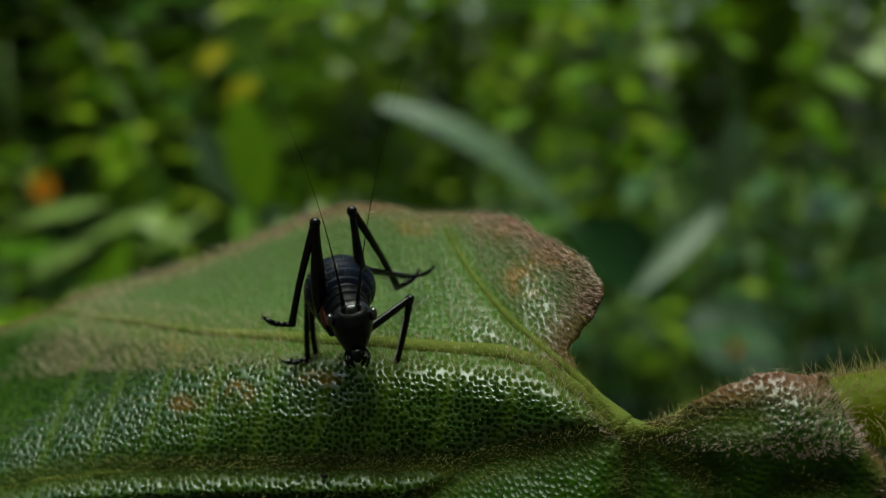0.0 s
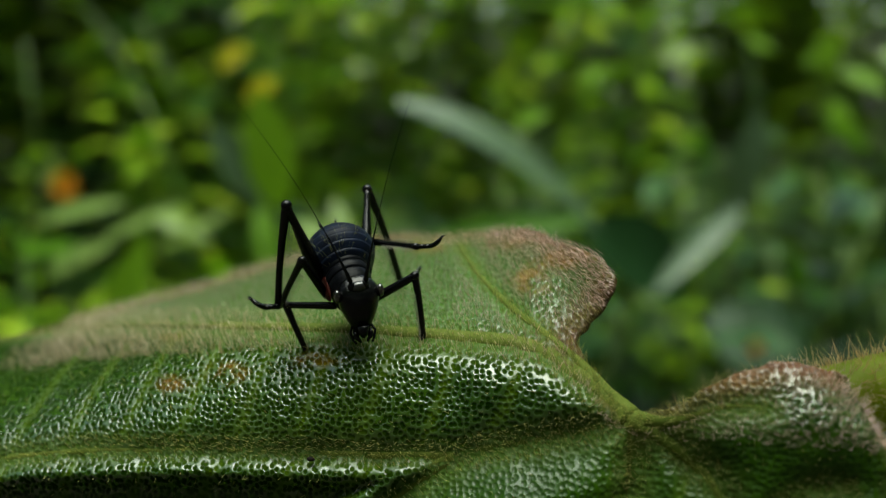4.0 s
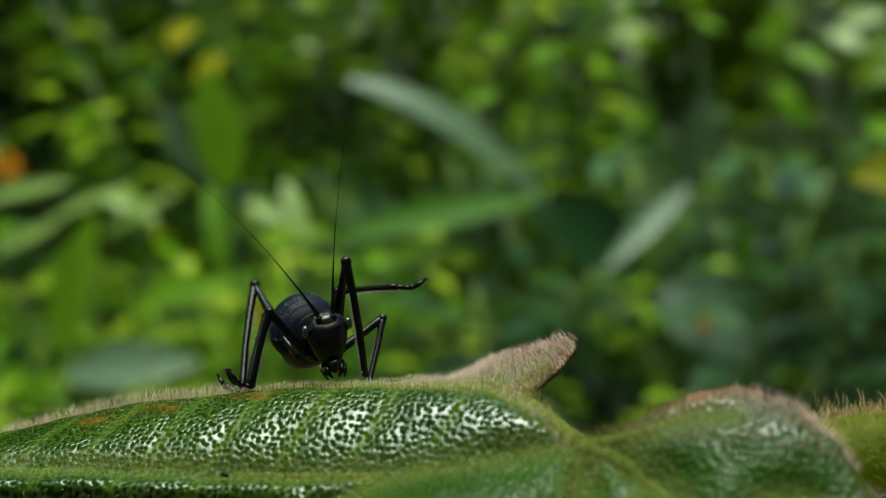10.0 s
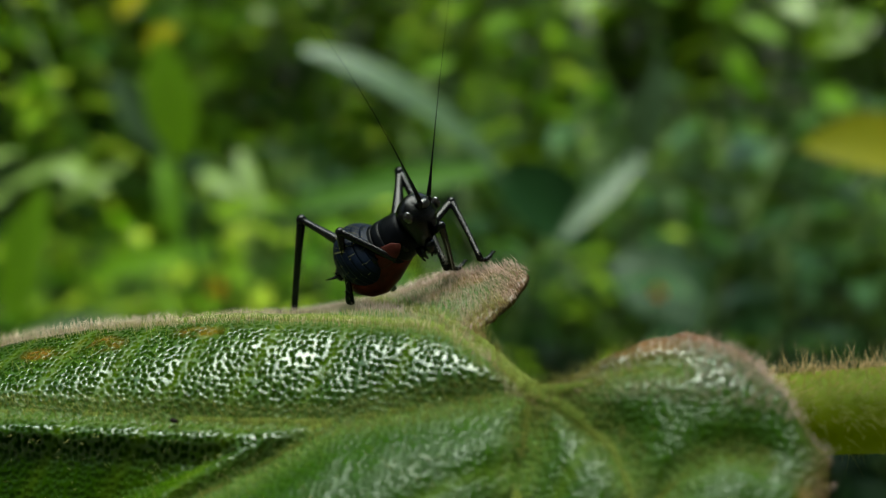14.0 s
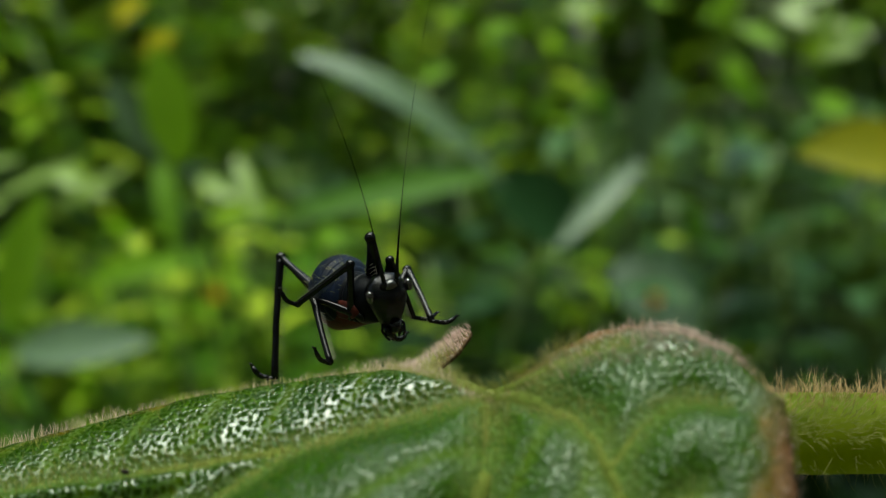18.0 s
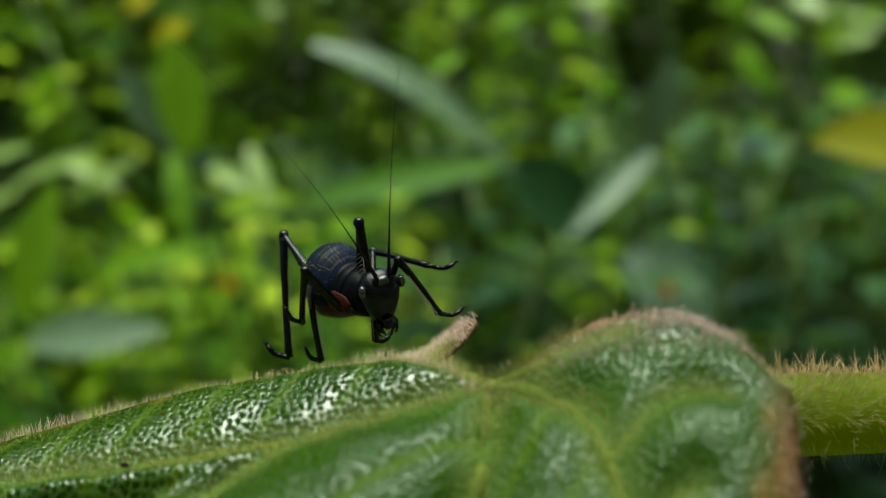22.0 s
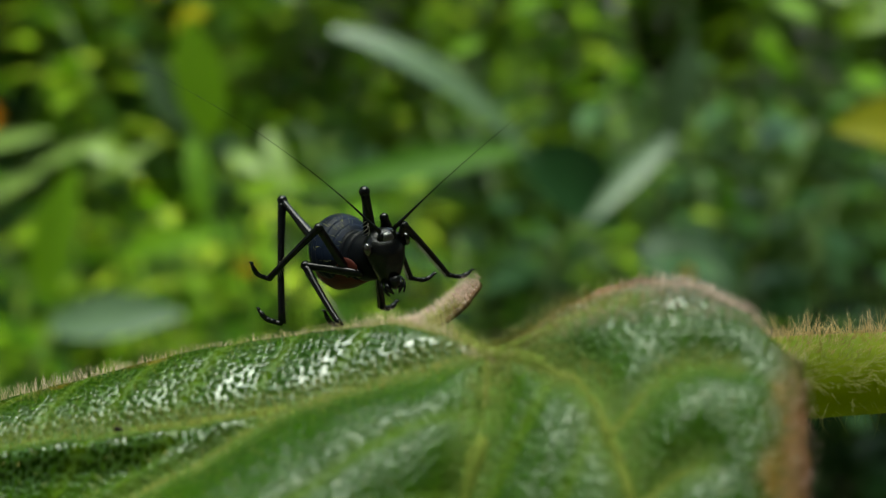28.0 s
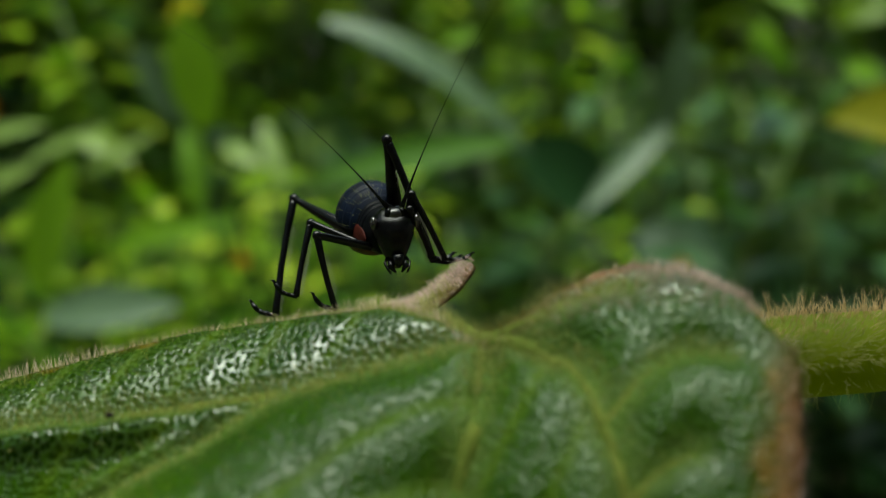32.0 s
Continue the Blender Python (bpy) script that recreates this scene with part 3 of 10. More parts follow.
def build_body():
    # thorax: a saddle of three plates
    for y0, y1, r0, r1, label in ((1.6, -0.15, 1.5, 1.86, "black pronotum shield"), (0.0, -0.85, 1.84, 1.88, ""), (-0.7, -1.4, 1.86, 1.94, "")):
        prof = [(y0 * MM, r0 * 0.8 * MM, 0)] + [((y0 + (y1 - y0) * s) * MM, (r0 + (r1 - r0) * s) * MM * (1 + 0.04 * math.sin(s * 3.1)), 0) for s in (0.1, 0.3, 0.5, 0.7, 0.9)] + [(y1 * MM, r1 * 0.94 * MM, 0)]
        part("thorax_plate", lathe_y(prof, 0.86, 0.95), M_PLATE, INSECT, label)
    # belly under thorax and abdomen
    prof = [(0.9 * MM, 0.35 * MM, 0), (0.6 * MM, 0.95 * MM, 0), (-0.4 * MM, 1.35 * MM, 0), (-1.6 * MM, 1.75 * MM, -0.05 * MM), (-2.9 * MM, 1.95 * MM, -0.1 * MM), (-3.9 * MM, 1.75 * MM, 0), (-4.7 * MM, 1.15 * MM, 0.1 * MM), (-5.1 * MM, 0.4 * MM, 0.15 * MM)]
    belly = part("belly", lathe_y(prof, 0.98, 0.98), M_RED, INSECT, "dark red underside")
    belly.location = (0, 0, -0.62 * MM)
    # abdomen: overlapping rings
    n = 8
    for k in range(n):
        s0, s1 = k / n, (k + 1.18) / n
        def rad(s):
            s = min(max(s, 0.0), 1.0)
            return (2.68 * math.sin(math.pi * (0.13 + 0.83 * s)) ** 0.70) * MM
        prof = []
        for j in range(5):
            s = s0 + (s1 - s0) * j / 4
            prof.append(((-0.8 - 4.1 * s) * MM, rad(s) * (0.9995 + 0.001 * j / 4), (0.1 + 0.35 * s) * MM))
        part("abdomen_ring", lathe_y(prof, 0.98, 1.0, 32, drop=0.16), M_BLUE, INSECT)
    tip = part("abdomen_tip", lathe_y([(-4.9 * MM, 0.9 * MM, 0.4 * MM), (-5.35 * MM, 0.6 * MM, 0.42 * MM), (-5.6 * MM, 0.2 * MM, 0.45 * MM)], 1.0, 0.8), M_BLACK, INSECT)
    for s in (-1, 1):
        part("cercus", tube([(s * 0.4 * MM, -5.2 * MM, 0.45 * MM), (s * 0.6 * MM, -5.7 * MM, 0.6 * MM), (s * 0.7 * MM, -6.1 * MM, 0.8 * MM)], [0.14 * MM, 0.10 * MM, 0.03 * MM], 8), M_BLACK, INSECT)
    # bristles of the abdomen
    roots = []
    for _ in range(160):
        s, a = random.random(), random.uniform(-0.4, math.pi + 0.4)
        r = 2.68 * math.sin(math.pi * (0.13 + 0.83 * s)) ** 0.70 * MM
        out = Vector((math.cos(a), 0, math.sin(a)))
        roots.append((out * r + Vector((0, (-0.8 - 4.1 * s) * MM, (0.1 + 0.35 * s) * MM)), out + Vector((random.uniform(-0.3, 0.3), -0.7, random.uniform(-0.3, 0.3))), random.uniform(0.0003, 0.0007), 0.000008))
    hair_mesh(roots, "abdomen_bristles", M_HAIR, INSECT, "fine pale bristles")
    # orange-red joint membranes at the flanks
    for s in (-1, 1):
        m = part("flank_membrane", lathe_y([(-1.7 * MM, 0.15 * MM, 0), (-1.2 * MM, 0.66 * MM, 0), (-0.4 * MM, 0.70 * MM, 0), (0.5 * MM, 0.5 * MM, 0), (1.0 * MM, 0.12 * MM, 0)], 0.26, 1.0, 18), M_FLANK, INSECT, "dull red flank patch")
        m.location = (s * 1.60 * MM, -0.1 * MM, -0.45 * MM)


def build_head():
    """A long head: broad between the eyes, tapering to the jaws."""
    bm = bmesh.new()
    bmesh.ops.create_uvsphere(bm, u_segments=36, v_segments=28, radius=1.0)
    for v in bm.verts:
        x, y, z = v.co
        w = ramp(z, (-1.0, 0.70), (-0.6, 0.76), (-0.1, 1.04), (0.4, 1.40), (1.0, 1.35))
        d = ramp(z, (-1.0, 0.75), (-0.3, 1.10), (0.5, 1.30), (1.0, 1.1))
        flat = 1.0 - 0.12 * math.exp(-((x) / 0.35) ** 2) * (1 if y > 0 and z < 0.1 else 0)
        v.co = Vector((x * w * (1.12 - 0.12 * abs(x)), y * d * flat + 0.12 * (1 - z * z), z * 2.05 + (0.12 if z > 0 else 0.0) * abs(x))) * MM
    for v in bm.verts:
        v.co.x *= 1.20
        v.co.y *= 1.08
        v.co.z *= 1.06
    head = part("head", bm, M_BLACK, INSECT, "long glossy black head")
    for s in (-1, 1):
        bm = bmesh.new()
        bmesh.ops.create_uvsphere(bm, u_segments=20, v_segments=14, radius=0.38 * MM)
        for v in bm.verts:
            v.co.z *= 1.2
            v.co.x *= 0.7
        e = part("eye", bm, M_EYE, head, "shiny bulging black eye")
        e.location = (s * 1.50 * MM, 0.68 * MM, 1.05 * MM)
        part("mandible", tube([(s * 0.42 * MM, 0.45 * MM, -1.6 * MM), (s * 0.52 * MM, 0.60 * MM, -2.05 * MM), (s * 0.20 * MM, 0.68 * MM, -2.45 * MM)], [0.26 * MM, 0.22 * MM, 0.06 * MM], 10), M_BLACK, head)
        part("palp", tube([(s * 0.62 * MM, 0.2 * MM, -1.3 * MM), (s * 0.88 * MM, 0.45 * MM, -1.75 * MM), (s * 0.74 * MM, 0.65 * MM, -2.2 * MM), (s * 0.55 * MM, 0.7 * MM, -2.5 * MM)], [0.09 * MM, 0.10 * MM, 0.09 * MM, 0.07 * MM], 8), M_BLACK, head)
        part("antenna_socket", tube([(s * 0.48 * MM, 0.75 * MM, 1.35 * MM), (s * 0.47 * MM, 1.02 * MM, 1.75 * MM), (s * 0.48 * MM, 1.08 * MM, 1.95 * MM)], [0.30 * MM, 0.24 * MM, 0.16 * MM], 12), M_BLACK, head)
    bm = bmesh.new()
    bmesh.ops.create_uvsphere(bm, u_segments=20, v_segments=12, radius=1.0)
    for v in bm.verts:
        v.co = Vector((v.co.x * 0.62, v.co.y * 0.42 + 0.10 * v.co.z, v.co.z * 0.42)) * MM
    crown = part("crown_plate", bm, M_CROWN, head, "shiny crown between the antennae")
    crown.location = (0, 0.86 * MM, 1.52 * MM)
    part("upper_lip", tube([(0, 0.85 * MM, -1.2 * MM), (0, 0.80 * MM, -1.75 * MM), (0, 0.62 * MM, -2.05 * MM)], [0.42 * MM, 0.36 * MM, 0.2 * MM], 14), M_BLACK, head)
    LIMB["head"] = head


def build_leg(key, femur_len, tibia_len, thick):
    f = [(0, 0, femur_len * s) for s in (0, 0.08, 0.25, 0.5, 0.75, 0.92, 1.0)]
    hind = key.endswith("H")
    rf = [0.9, 1.25, 1.45, 1.2, 0.85, 0.75, 0.85] if hind else [0.85, 0.95, 0.95, 0.9, 0.85, 0.85, 0.9]
    a = part("femur", tube(f, [thick * r for r in rf], 14, flat=0.8), M_BLACK, INSECT)
    bm = bmesh.new()
    bmesh.ops.create_uvsphere(bm, u_segments=14, v_segments=10, radius=thick * 0.98)
    k = part("knee", bm, M_BLACK, a)
    k.location = (0, 0, femur_len)
    t = [(0, tibia_len * 0.02 * math.sin(s * 3.0), tibia_len * s) for s in (0, 0.06, 0.3, 0.6, 0.9, 1.0)]
    b = part("tibia", tube(t, [thick * r for r in (0.75, 0.8, 0.68, 0.62, 0.66, 0.74)], 12), M_BLACK, INSECT)
    roots = []
    for j in range(22):
        s = 0.25 + 0.72 * j / 22
        for side in (-1, 1):
            roots.append((Vector((side * thick * 0.45, -thick * 0.3, tibia_len * s)), Vector((side * 0.8, -0.6, 0.7)), thick * 1.5, thick * 0.08))
    hair_mesh(roots, "tibial_comb", M_SPINE, b, "comb of short pale spines")
    L = 1.4 * MM
    pieces = [(0, 0.42, 0.0, 0.02), (0.40, 0.72, 0.02, 0.06), (0.70, 0.95, 0.06, 0.18), (0.93, 1.35, 0.18, 0.75)]
    c = None
    for j, (p, q, h0, h1) in enumerate(pieces):
        ob = part("tarsus" if j == 0 else "tarsus_segment", tube([(0, h0 * L * 0.6, p * L), (0, (h0 + h1) * 0.27 * L, (p + q) / 2 * L), (0, h1 * L * 0.6, q * L)], [thick * r for r in (0.50, 0.50, 0.44 if j < 3 else 0.30)], 10), M_BLACK, INSECT if j == 0 else c)
        c = c or ob
    for side in (-1, 1):
        part("claw", tube([(0, 0.44 * L, 1.33 * L), (side * 0.08 * L, 0.56 * L, 1.42 * L), (side * 0.12 * L, 0.55 * L, 1.54 * L)], [thick * 0.3, thick * 0.2, thick * 0.06], 8), M_BLACK, c)
    LIMB["femur_" + key], LIMB["tibia_" + key], LIMB["tarsus_" + key] = a, b, c


def build_antenna(key, sway):
    pts, radii = [], []
    for j in range(28):
        s = j / 27
        pts.append((sway * 0.0035 * s * s, -0.0015 * s * s, 0.020 * s))
        radii.append(0.00013 * (1 - s) ** 12 + 0.00004 * (1 - s) ** 3 + 0.000010)
    ob = part("antenna", tube(pts, radii, 8), M_BLACK, INSECT, "very long thread-like antenna")
    LIMB[key] = ob


build_body()
build_head()
for side in "LR":
    build_leg(side + "H", 0.088 * UNIT, 0.112 * UNIT, 0.00040)
    build_leg(side + "M", 0.054 * UNIT, 0.068 * UNIT, 0.00034)
    build_leg(side + "F", 0.052 * UNIT, 0.066 * UNIT, 0.00034)
build_antenna("antenna_a", 1)
build_antenna("antenna_b", -1)

# ---- ground and undergrowth ----
M_SOIL = plain("forest_soil", (0.012, 0.010, 0.006), (0.04, 0.032, 0.018), 8.0, 0.9, 0.8, 0.02)
# green and lime ramps hold shaded pockets and sunlit spots in the leaf tones
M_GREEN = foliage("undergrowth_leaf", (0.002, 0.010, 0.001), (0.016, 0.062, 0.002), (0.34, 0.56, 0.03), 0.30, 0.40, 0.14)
M_LIME = foliage("lime_leaf", (0.012, 0.050, 0.003), (0.085, 0.215, 0.008), (0.50, 0.66, 0.06), 0.45, 0.45, 0.12)
M_PALE = foliage("waxy_pale_leaf", (0.036, 0.072, 0.034), (0.052, 0.094, 0.046), (0.075, 0.125, 0.062), 0.45, 0.12, 0.3)
# bluish leaf tone, darkened so that its weeds also stand in for shade
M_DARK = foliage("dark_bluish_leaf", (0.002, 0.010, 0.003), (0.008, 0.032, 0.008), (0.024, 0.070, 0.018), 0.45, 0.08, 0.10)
M_YELLOW = foliage("yellowing_leaf", (0.10, 0.12, 0.005), (0.15, 0.155, 0.006), (0.20, 0.18, 0.008), 0.5, 0.4)
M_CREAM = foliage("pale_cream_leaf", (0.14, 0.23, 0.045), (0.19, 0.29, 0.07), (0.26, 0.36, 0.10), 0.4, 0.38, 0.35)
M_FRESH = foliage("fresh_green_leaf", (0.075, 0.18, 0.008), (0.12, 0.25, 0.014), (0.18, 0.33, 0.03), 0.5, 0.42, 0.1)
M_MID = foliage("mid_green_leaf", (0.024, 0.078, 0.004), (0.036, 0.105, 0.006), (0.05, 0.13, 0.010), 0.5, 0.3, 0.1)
M_GOLD = foliage("golden_leaf", (0.26, 0.24, 0.01), (0.34, 0.30, 0.012), (0.42, 0.36, 0.02), 0.5, 0.35)
M_ORANGE = plain("orange_petal", (0.60, 0.18, 0.008), (0.75, 0.30, 0.012), 80.0, 0.5, thin=(0.8, 0.35, 0.02), weight=0.4)
M_BARK = plain("bark", (0.05, 0.04, 0.03), (0.12, 0.10, 0.08), 12.0, 0.85, 0.7, 0.01)
M_DARKSTEM = plain("dark_green_stem", (0.012, 0.03, 0.004), (0.02, 0.05, 0.008), 60.0, 0.6, spec=0.1)
M_STEM = plain("green_stem", (0.05, 0.10, 0.015), (0.10, 0.17, 0.03), 60.0, 0.5)


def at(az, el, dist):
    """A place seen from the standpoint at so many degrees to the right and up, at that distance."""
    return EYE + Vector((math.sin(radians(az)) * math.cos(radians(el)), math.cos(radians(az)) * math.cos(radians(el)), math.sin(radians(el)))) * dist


def ground():
    bm = bmesh.new()
    n = 40
    grid = []
    for j in range(n + 1):
        row = []
        for i in range(n + 1):
            x, y = ((i / n * 2 - 1) ** 3) * 60 , ((j / n * 2 - 1) ** 3) * 60
            h = 0.05 * noise.noise(Vector((x * 1.3, y * 1.3, 0))) + 0.4 * noise.noise(Vector((x * 0.1, y * 0.1, 5)))
            row.append(bm.verts.new((x, y, h - 0.02 + max(0.0, y - 1.2) * 0.10)))
        grid.append(row)
    for a, b in zip(grid, grid[1:]):
        for i in range(n):
            bm.faces.new((a[i], a[i + 1], b[i + 1], b[i]))
    return tagged(part("ground", bm, M_SOIL), "dark damp soil under the undergrowth", "ground", kind="structure")


ground()


def blade_into(verts, faces, base, along, face, length, width, arch=0.25, rows=5):
    """One leaf blade with a folded midrib, appended to the lists."""
    along = along.normalized()
    side = along.cross(face).normalized()
    up = side.cross(along)
    o = len(verts)
    for j in range(rows + 1):
        s = j / rows
        w = width * 0.5 * (math.sin(math.pi * min(1.0, s * 0.93 + 0.07)) ** 0.8) if j < rows else 0.0
        c = base + along * length * s + up * (-arch * length * s * s)
        verts += [c - side * w + up * w * 0.35, c, c + side * w + up * w * 0.35]
    for j in range(rows):
        a = o + 3 * j
        faces += [(a, a + 1, a + 4, a + 3), (a + 1, a + 2, a + 5, a + 4)]


def weed(seed, height, leaf_len, leaf_wid, count, material, label):
    """A leafy plant: bent stems and one crown of leaves."""
    rnd = random.Random(seed)
    plant = tagged(new("weed"), label, "plant", group="undergrowth plants")
    verts, faces = [], []
    for k in range(3):
        lean = Vector((rnd.uniform(-0.35, 0.35), rnd.uniform(-0.35, 0.35), 1))
        h = height * rnd.uniform(0.7, 1.05)
        line = [Vector((rnd.uniform(-0.03, 0.03), rnd.uniform(-0.03, 0.03), 0)) + lean * h * s + Vector((lean.x, lean.y, 0)) * h * 0.3 * s * s for s in (0, 0.25, 0.5, 0.75, 1.0)]
        part("stem", tube(line, [0.004, 0.0035, 0.003, 0.0024, 0.0012], 6), M_STEM, plant)
        for j in range(count):
            s = (j + rnd.random()) / count
            s = 0.12 + 0.88 * s
            i = min(3, int(s * 4))
            p = line[i].lerp(line[i + 1], s * 4 - i)
            a = j * 2.4 + rnd.uniform(-0.4, 0.4)
            d = Vector((math.cos(a), math.sin(a), rnd.uniform(-0.1, 0.7)))
            blade_into(verts, faces, p + d * 0.01, d, Vector((rnd.uniform(-0.3, 0.3), rnd.uniform(-0.3, 0.3), 1)), leaf_len * rnd.uniform(0.6, 1.15), leaf_wid * rnd.uniform(0.7, 1.15), rnd.uniform(0.1, 0.5))
    tagged(part_from("crown", verts, faces, material, plant), kind="stuff")
    return plant


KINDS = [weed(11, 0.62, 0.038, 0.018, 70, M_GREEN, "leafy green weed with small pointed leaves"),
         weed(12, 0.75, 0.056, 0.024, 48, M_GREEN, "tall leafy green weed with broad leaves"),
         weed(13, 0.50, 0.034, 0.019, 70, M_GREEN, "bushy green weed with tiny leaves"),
         weed(14, 0.66, 0.048, 0.016, 56, M_LIME, "light green weed with narrow leaves"),
         weed(15, 0.70, 0.062, 0.029, 38, M_DARK, "dark bluish-green weed with wide leaves, coloured as shade"),
         weed(16, 0.45, 0.034, 0.021, 66, M_LIME, "yellow-green low weed with rounded leaves")]
HEIGHTS = (0.62, 0.75, 0.50, 0.66, 0.70, 0.45)
rnd = random.Random(5)
spots = []
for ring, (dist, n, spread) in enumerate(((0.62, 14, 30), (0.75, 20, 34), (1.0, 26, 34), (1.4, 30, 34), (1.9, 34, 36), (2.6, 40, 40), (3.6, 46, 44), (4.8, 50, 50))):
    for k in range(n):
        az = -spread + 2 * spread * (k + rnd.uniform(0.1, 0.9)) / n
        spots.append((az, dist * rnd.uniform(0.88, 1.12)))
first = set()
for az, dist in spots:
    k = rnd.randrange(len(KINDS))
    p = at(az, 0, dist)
    z = -0.02 + max(0.0, p.y - 1.2) * 0.10
    cap = 9.0
    # shaded hollow, and dim right side below: shade put in as dark kind 4
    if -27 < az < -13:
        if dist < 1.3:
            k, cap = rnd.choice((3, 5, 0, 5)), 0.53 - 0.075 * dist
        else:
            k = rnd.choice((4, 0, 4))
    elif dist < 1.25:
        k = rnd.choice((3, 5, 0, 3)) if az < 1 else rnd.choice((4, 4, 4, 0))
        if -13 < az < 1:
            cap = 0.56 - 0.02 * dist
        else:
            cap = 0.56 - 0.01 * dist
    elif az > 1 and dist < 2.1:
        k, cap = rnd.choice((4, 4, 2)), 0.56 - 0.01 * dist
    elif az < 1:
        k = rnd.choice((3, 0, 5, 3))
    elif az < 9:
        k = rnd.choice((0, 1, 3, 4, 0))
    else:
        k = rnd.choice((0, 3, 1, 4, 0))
    big = 0.45 + 0.55 * dist
    m = pose(p.x, p.y, z - 0.02, 0, 0, rnd.uniform(0, 360))
    size = min(cap / HEIGHTS[k], big * rnd.uniform(0.85, 1.15) * (0.55 if dist < 0.7 else 1.0))
    if k not in first:
        first.add(k)
        KINDS[k].matrix_basis = m
        ob = KINDS[k]
    else:
        ob = copy_thing(KINDS[k], m)
    ob.scale = (size, size, size)


def tree(seed, height, spread):
    """A forest tree: tapered trunk, limbs, and a ragged crown of leaves."""
    rnd = random.Random(seed)
    thing = tagged(new("tree"), "tall leafy forest tree added round the clearing for shade", "tree", group="trees round the clearing")
    line = [Vector((rnd.uniform(-0.1, 0.1) * s, rnd.uniform(-0.1, 0.1) * s, height * s)) for s in (0, 0.2, 0.45, 0.7, 0.95)]
    part("trunk", tube(line, [0.14, 0.12, 0.10, 0.07, 0.02], 10), M_BARK, thing)
    verts, faces = [], []
    for k in range(16):
        s = 0.12 + 0.85 * k / 16
        a = k * 2.4
        base = line[0].lerp(line[-1], s)
        reach = spread * (1.0 - 0.45 * abs(s - 0.45)) * rnd.uniform(0.7, 1.1)
        tip = base + Vector((math.cos(a) * reach, math.sin(a) * reach, rnd.uniform(-0.1, 0.5)))
        part("limb", tube([base, base.lerp(tip, 0.5) + Vector((0, 0, 0.12)), tip], [0.04, 0.025, 0.006], 6), M_BARK, thing)
        for _ in range(150):
            p = base.lerp(tip, rnd.uniform(0.15, 1.1)) + Vector((rnd.gauss(0, 0.3), rnd.gauss(0, 0.3), rnd.gauss(0, 0.25)))
            blade_into(verts, faces, p, Vector((rnd.uniform(-1, 1), rnd.uniform(-1, 1), rnd.uniform(-0.6, 0.3))), Vector((rnd.uniform(-0.6, 0.6), rnd.uniform(-0.6, 0.6), 1)), rnd.uniform(0.18, 0.34), rnd.uniform(0.08, 0.15), 0.2, 3)
    tagged(part_from("crown", verts, faces, M_GREEN, thing), kind="stuff")
    return thing


# mostly unseen, added to darken the leaf's reflections; the one at -20 shades the hollow
TREES = [tree(31, 6.5, 1.5), tree(32, 5.5, 1.7), tree(33, 7.5, 1.4)]
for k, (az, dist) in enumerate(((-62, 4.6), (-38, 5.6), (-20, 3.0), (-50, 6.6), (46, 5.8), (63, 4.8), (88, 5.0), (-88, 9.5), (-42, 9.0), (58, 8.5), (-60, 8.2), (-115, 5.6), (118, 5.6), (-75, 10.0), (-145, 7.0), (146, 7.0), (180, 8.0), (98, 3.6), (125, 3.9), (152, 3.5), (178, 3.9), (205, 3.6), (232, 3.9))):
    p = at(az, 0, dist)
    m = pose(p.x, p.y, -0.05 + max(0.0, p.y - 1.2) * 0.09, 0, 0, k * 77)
    if k < 3:
        TREES[k].matrix_basis = m
    else:
        copy_thing(TREES[k % 3], m)


def single_leaf(name, label, start, end, width, face, material, arch=0.12, stalk_to=None):
    """One large leaf of the undergrowth, from its base to its tip, with a stalk."""
    verts, faces = [], []
    d = Vector(end) - Vector(start)
    thing = tagged(new(name), label, "leaf")
    blade_into(verts, faces, Vector(start), d, face, d.length, width, arch, 10)
    part_from("blade", verts, faces, material, thing)
    foot = Vector(stalk_to) if stalk_to else Vector((start[0] + 0.03, start[1] + 0.05, 0.0))
    mid = (Vector(start) + foot) * 0.5 + Vector((0.02, 0.02, 0.05))
    part("stalk", tube([start, mid, foot], [0.0007, 0.0009, 0.0015], 6), M_DARKSTEM, thing)
    return thing


FACE = Vector((0, -1, 0.7))


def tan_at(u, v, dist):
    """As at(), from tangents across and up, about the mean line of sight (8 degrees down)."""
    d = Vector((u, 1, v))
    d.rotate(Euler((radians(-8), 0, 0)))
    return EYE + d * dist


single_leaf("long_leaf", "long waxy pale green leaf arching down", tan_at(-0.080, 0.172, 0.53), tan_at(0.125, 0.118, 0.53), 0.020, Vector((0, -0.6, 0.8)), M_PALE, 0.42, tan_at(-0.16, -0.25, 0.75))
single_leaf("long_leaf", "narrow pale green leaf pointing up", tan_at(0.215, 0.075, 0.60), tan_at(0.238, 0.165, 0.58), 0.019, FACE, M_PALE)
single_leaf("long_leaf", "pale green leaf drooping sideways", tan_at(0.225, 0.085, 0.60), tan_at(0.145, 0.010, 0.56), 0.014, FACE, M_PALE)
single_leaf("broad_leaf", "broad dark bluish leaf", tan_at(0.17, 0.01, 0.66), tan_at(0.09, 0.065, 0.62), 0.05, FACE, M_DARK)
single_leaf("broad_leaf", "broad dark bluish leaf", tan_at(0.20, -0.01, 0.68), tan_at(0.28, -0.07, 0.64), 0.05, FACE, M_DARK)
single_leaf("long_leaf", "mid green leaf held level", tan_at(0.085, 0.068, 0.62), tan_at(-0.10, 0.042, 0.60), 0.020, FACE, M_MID)
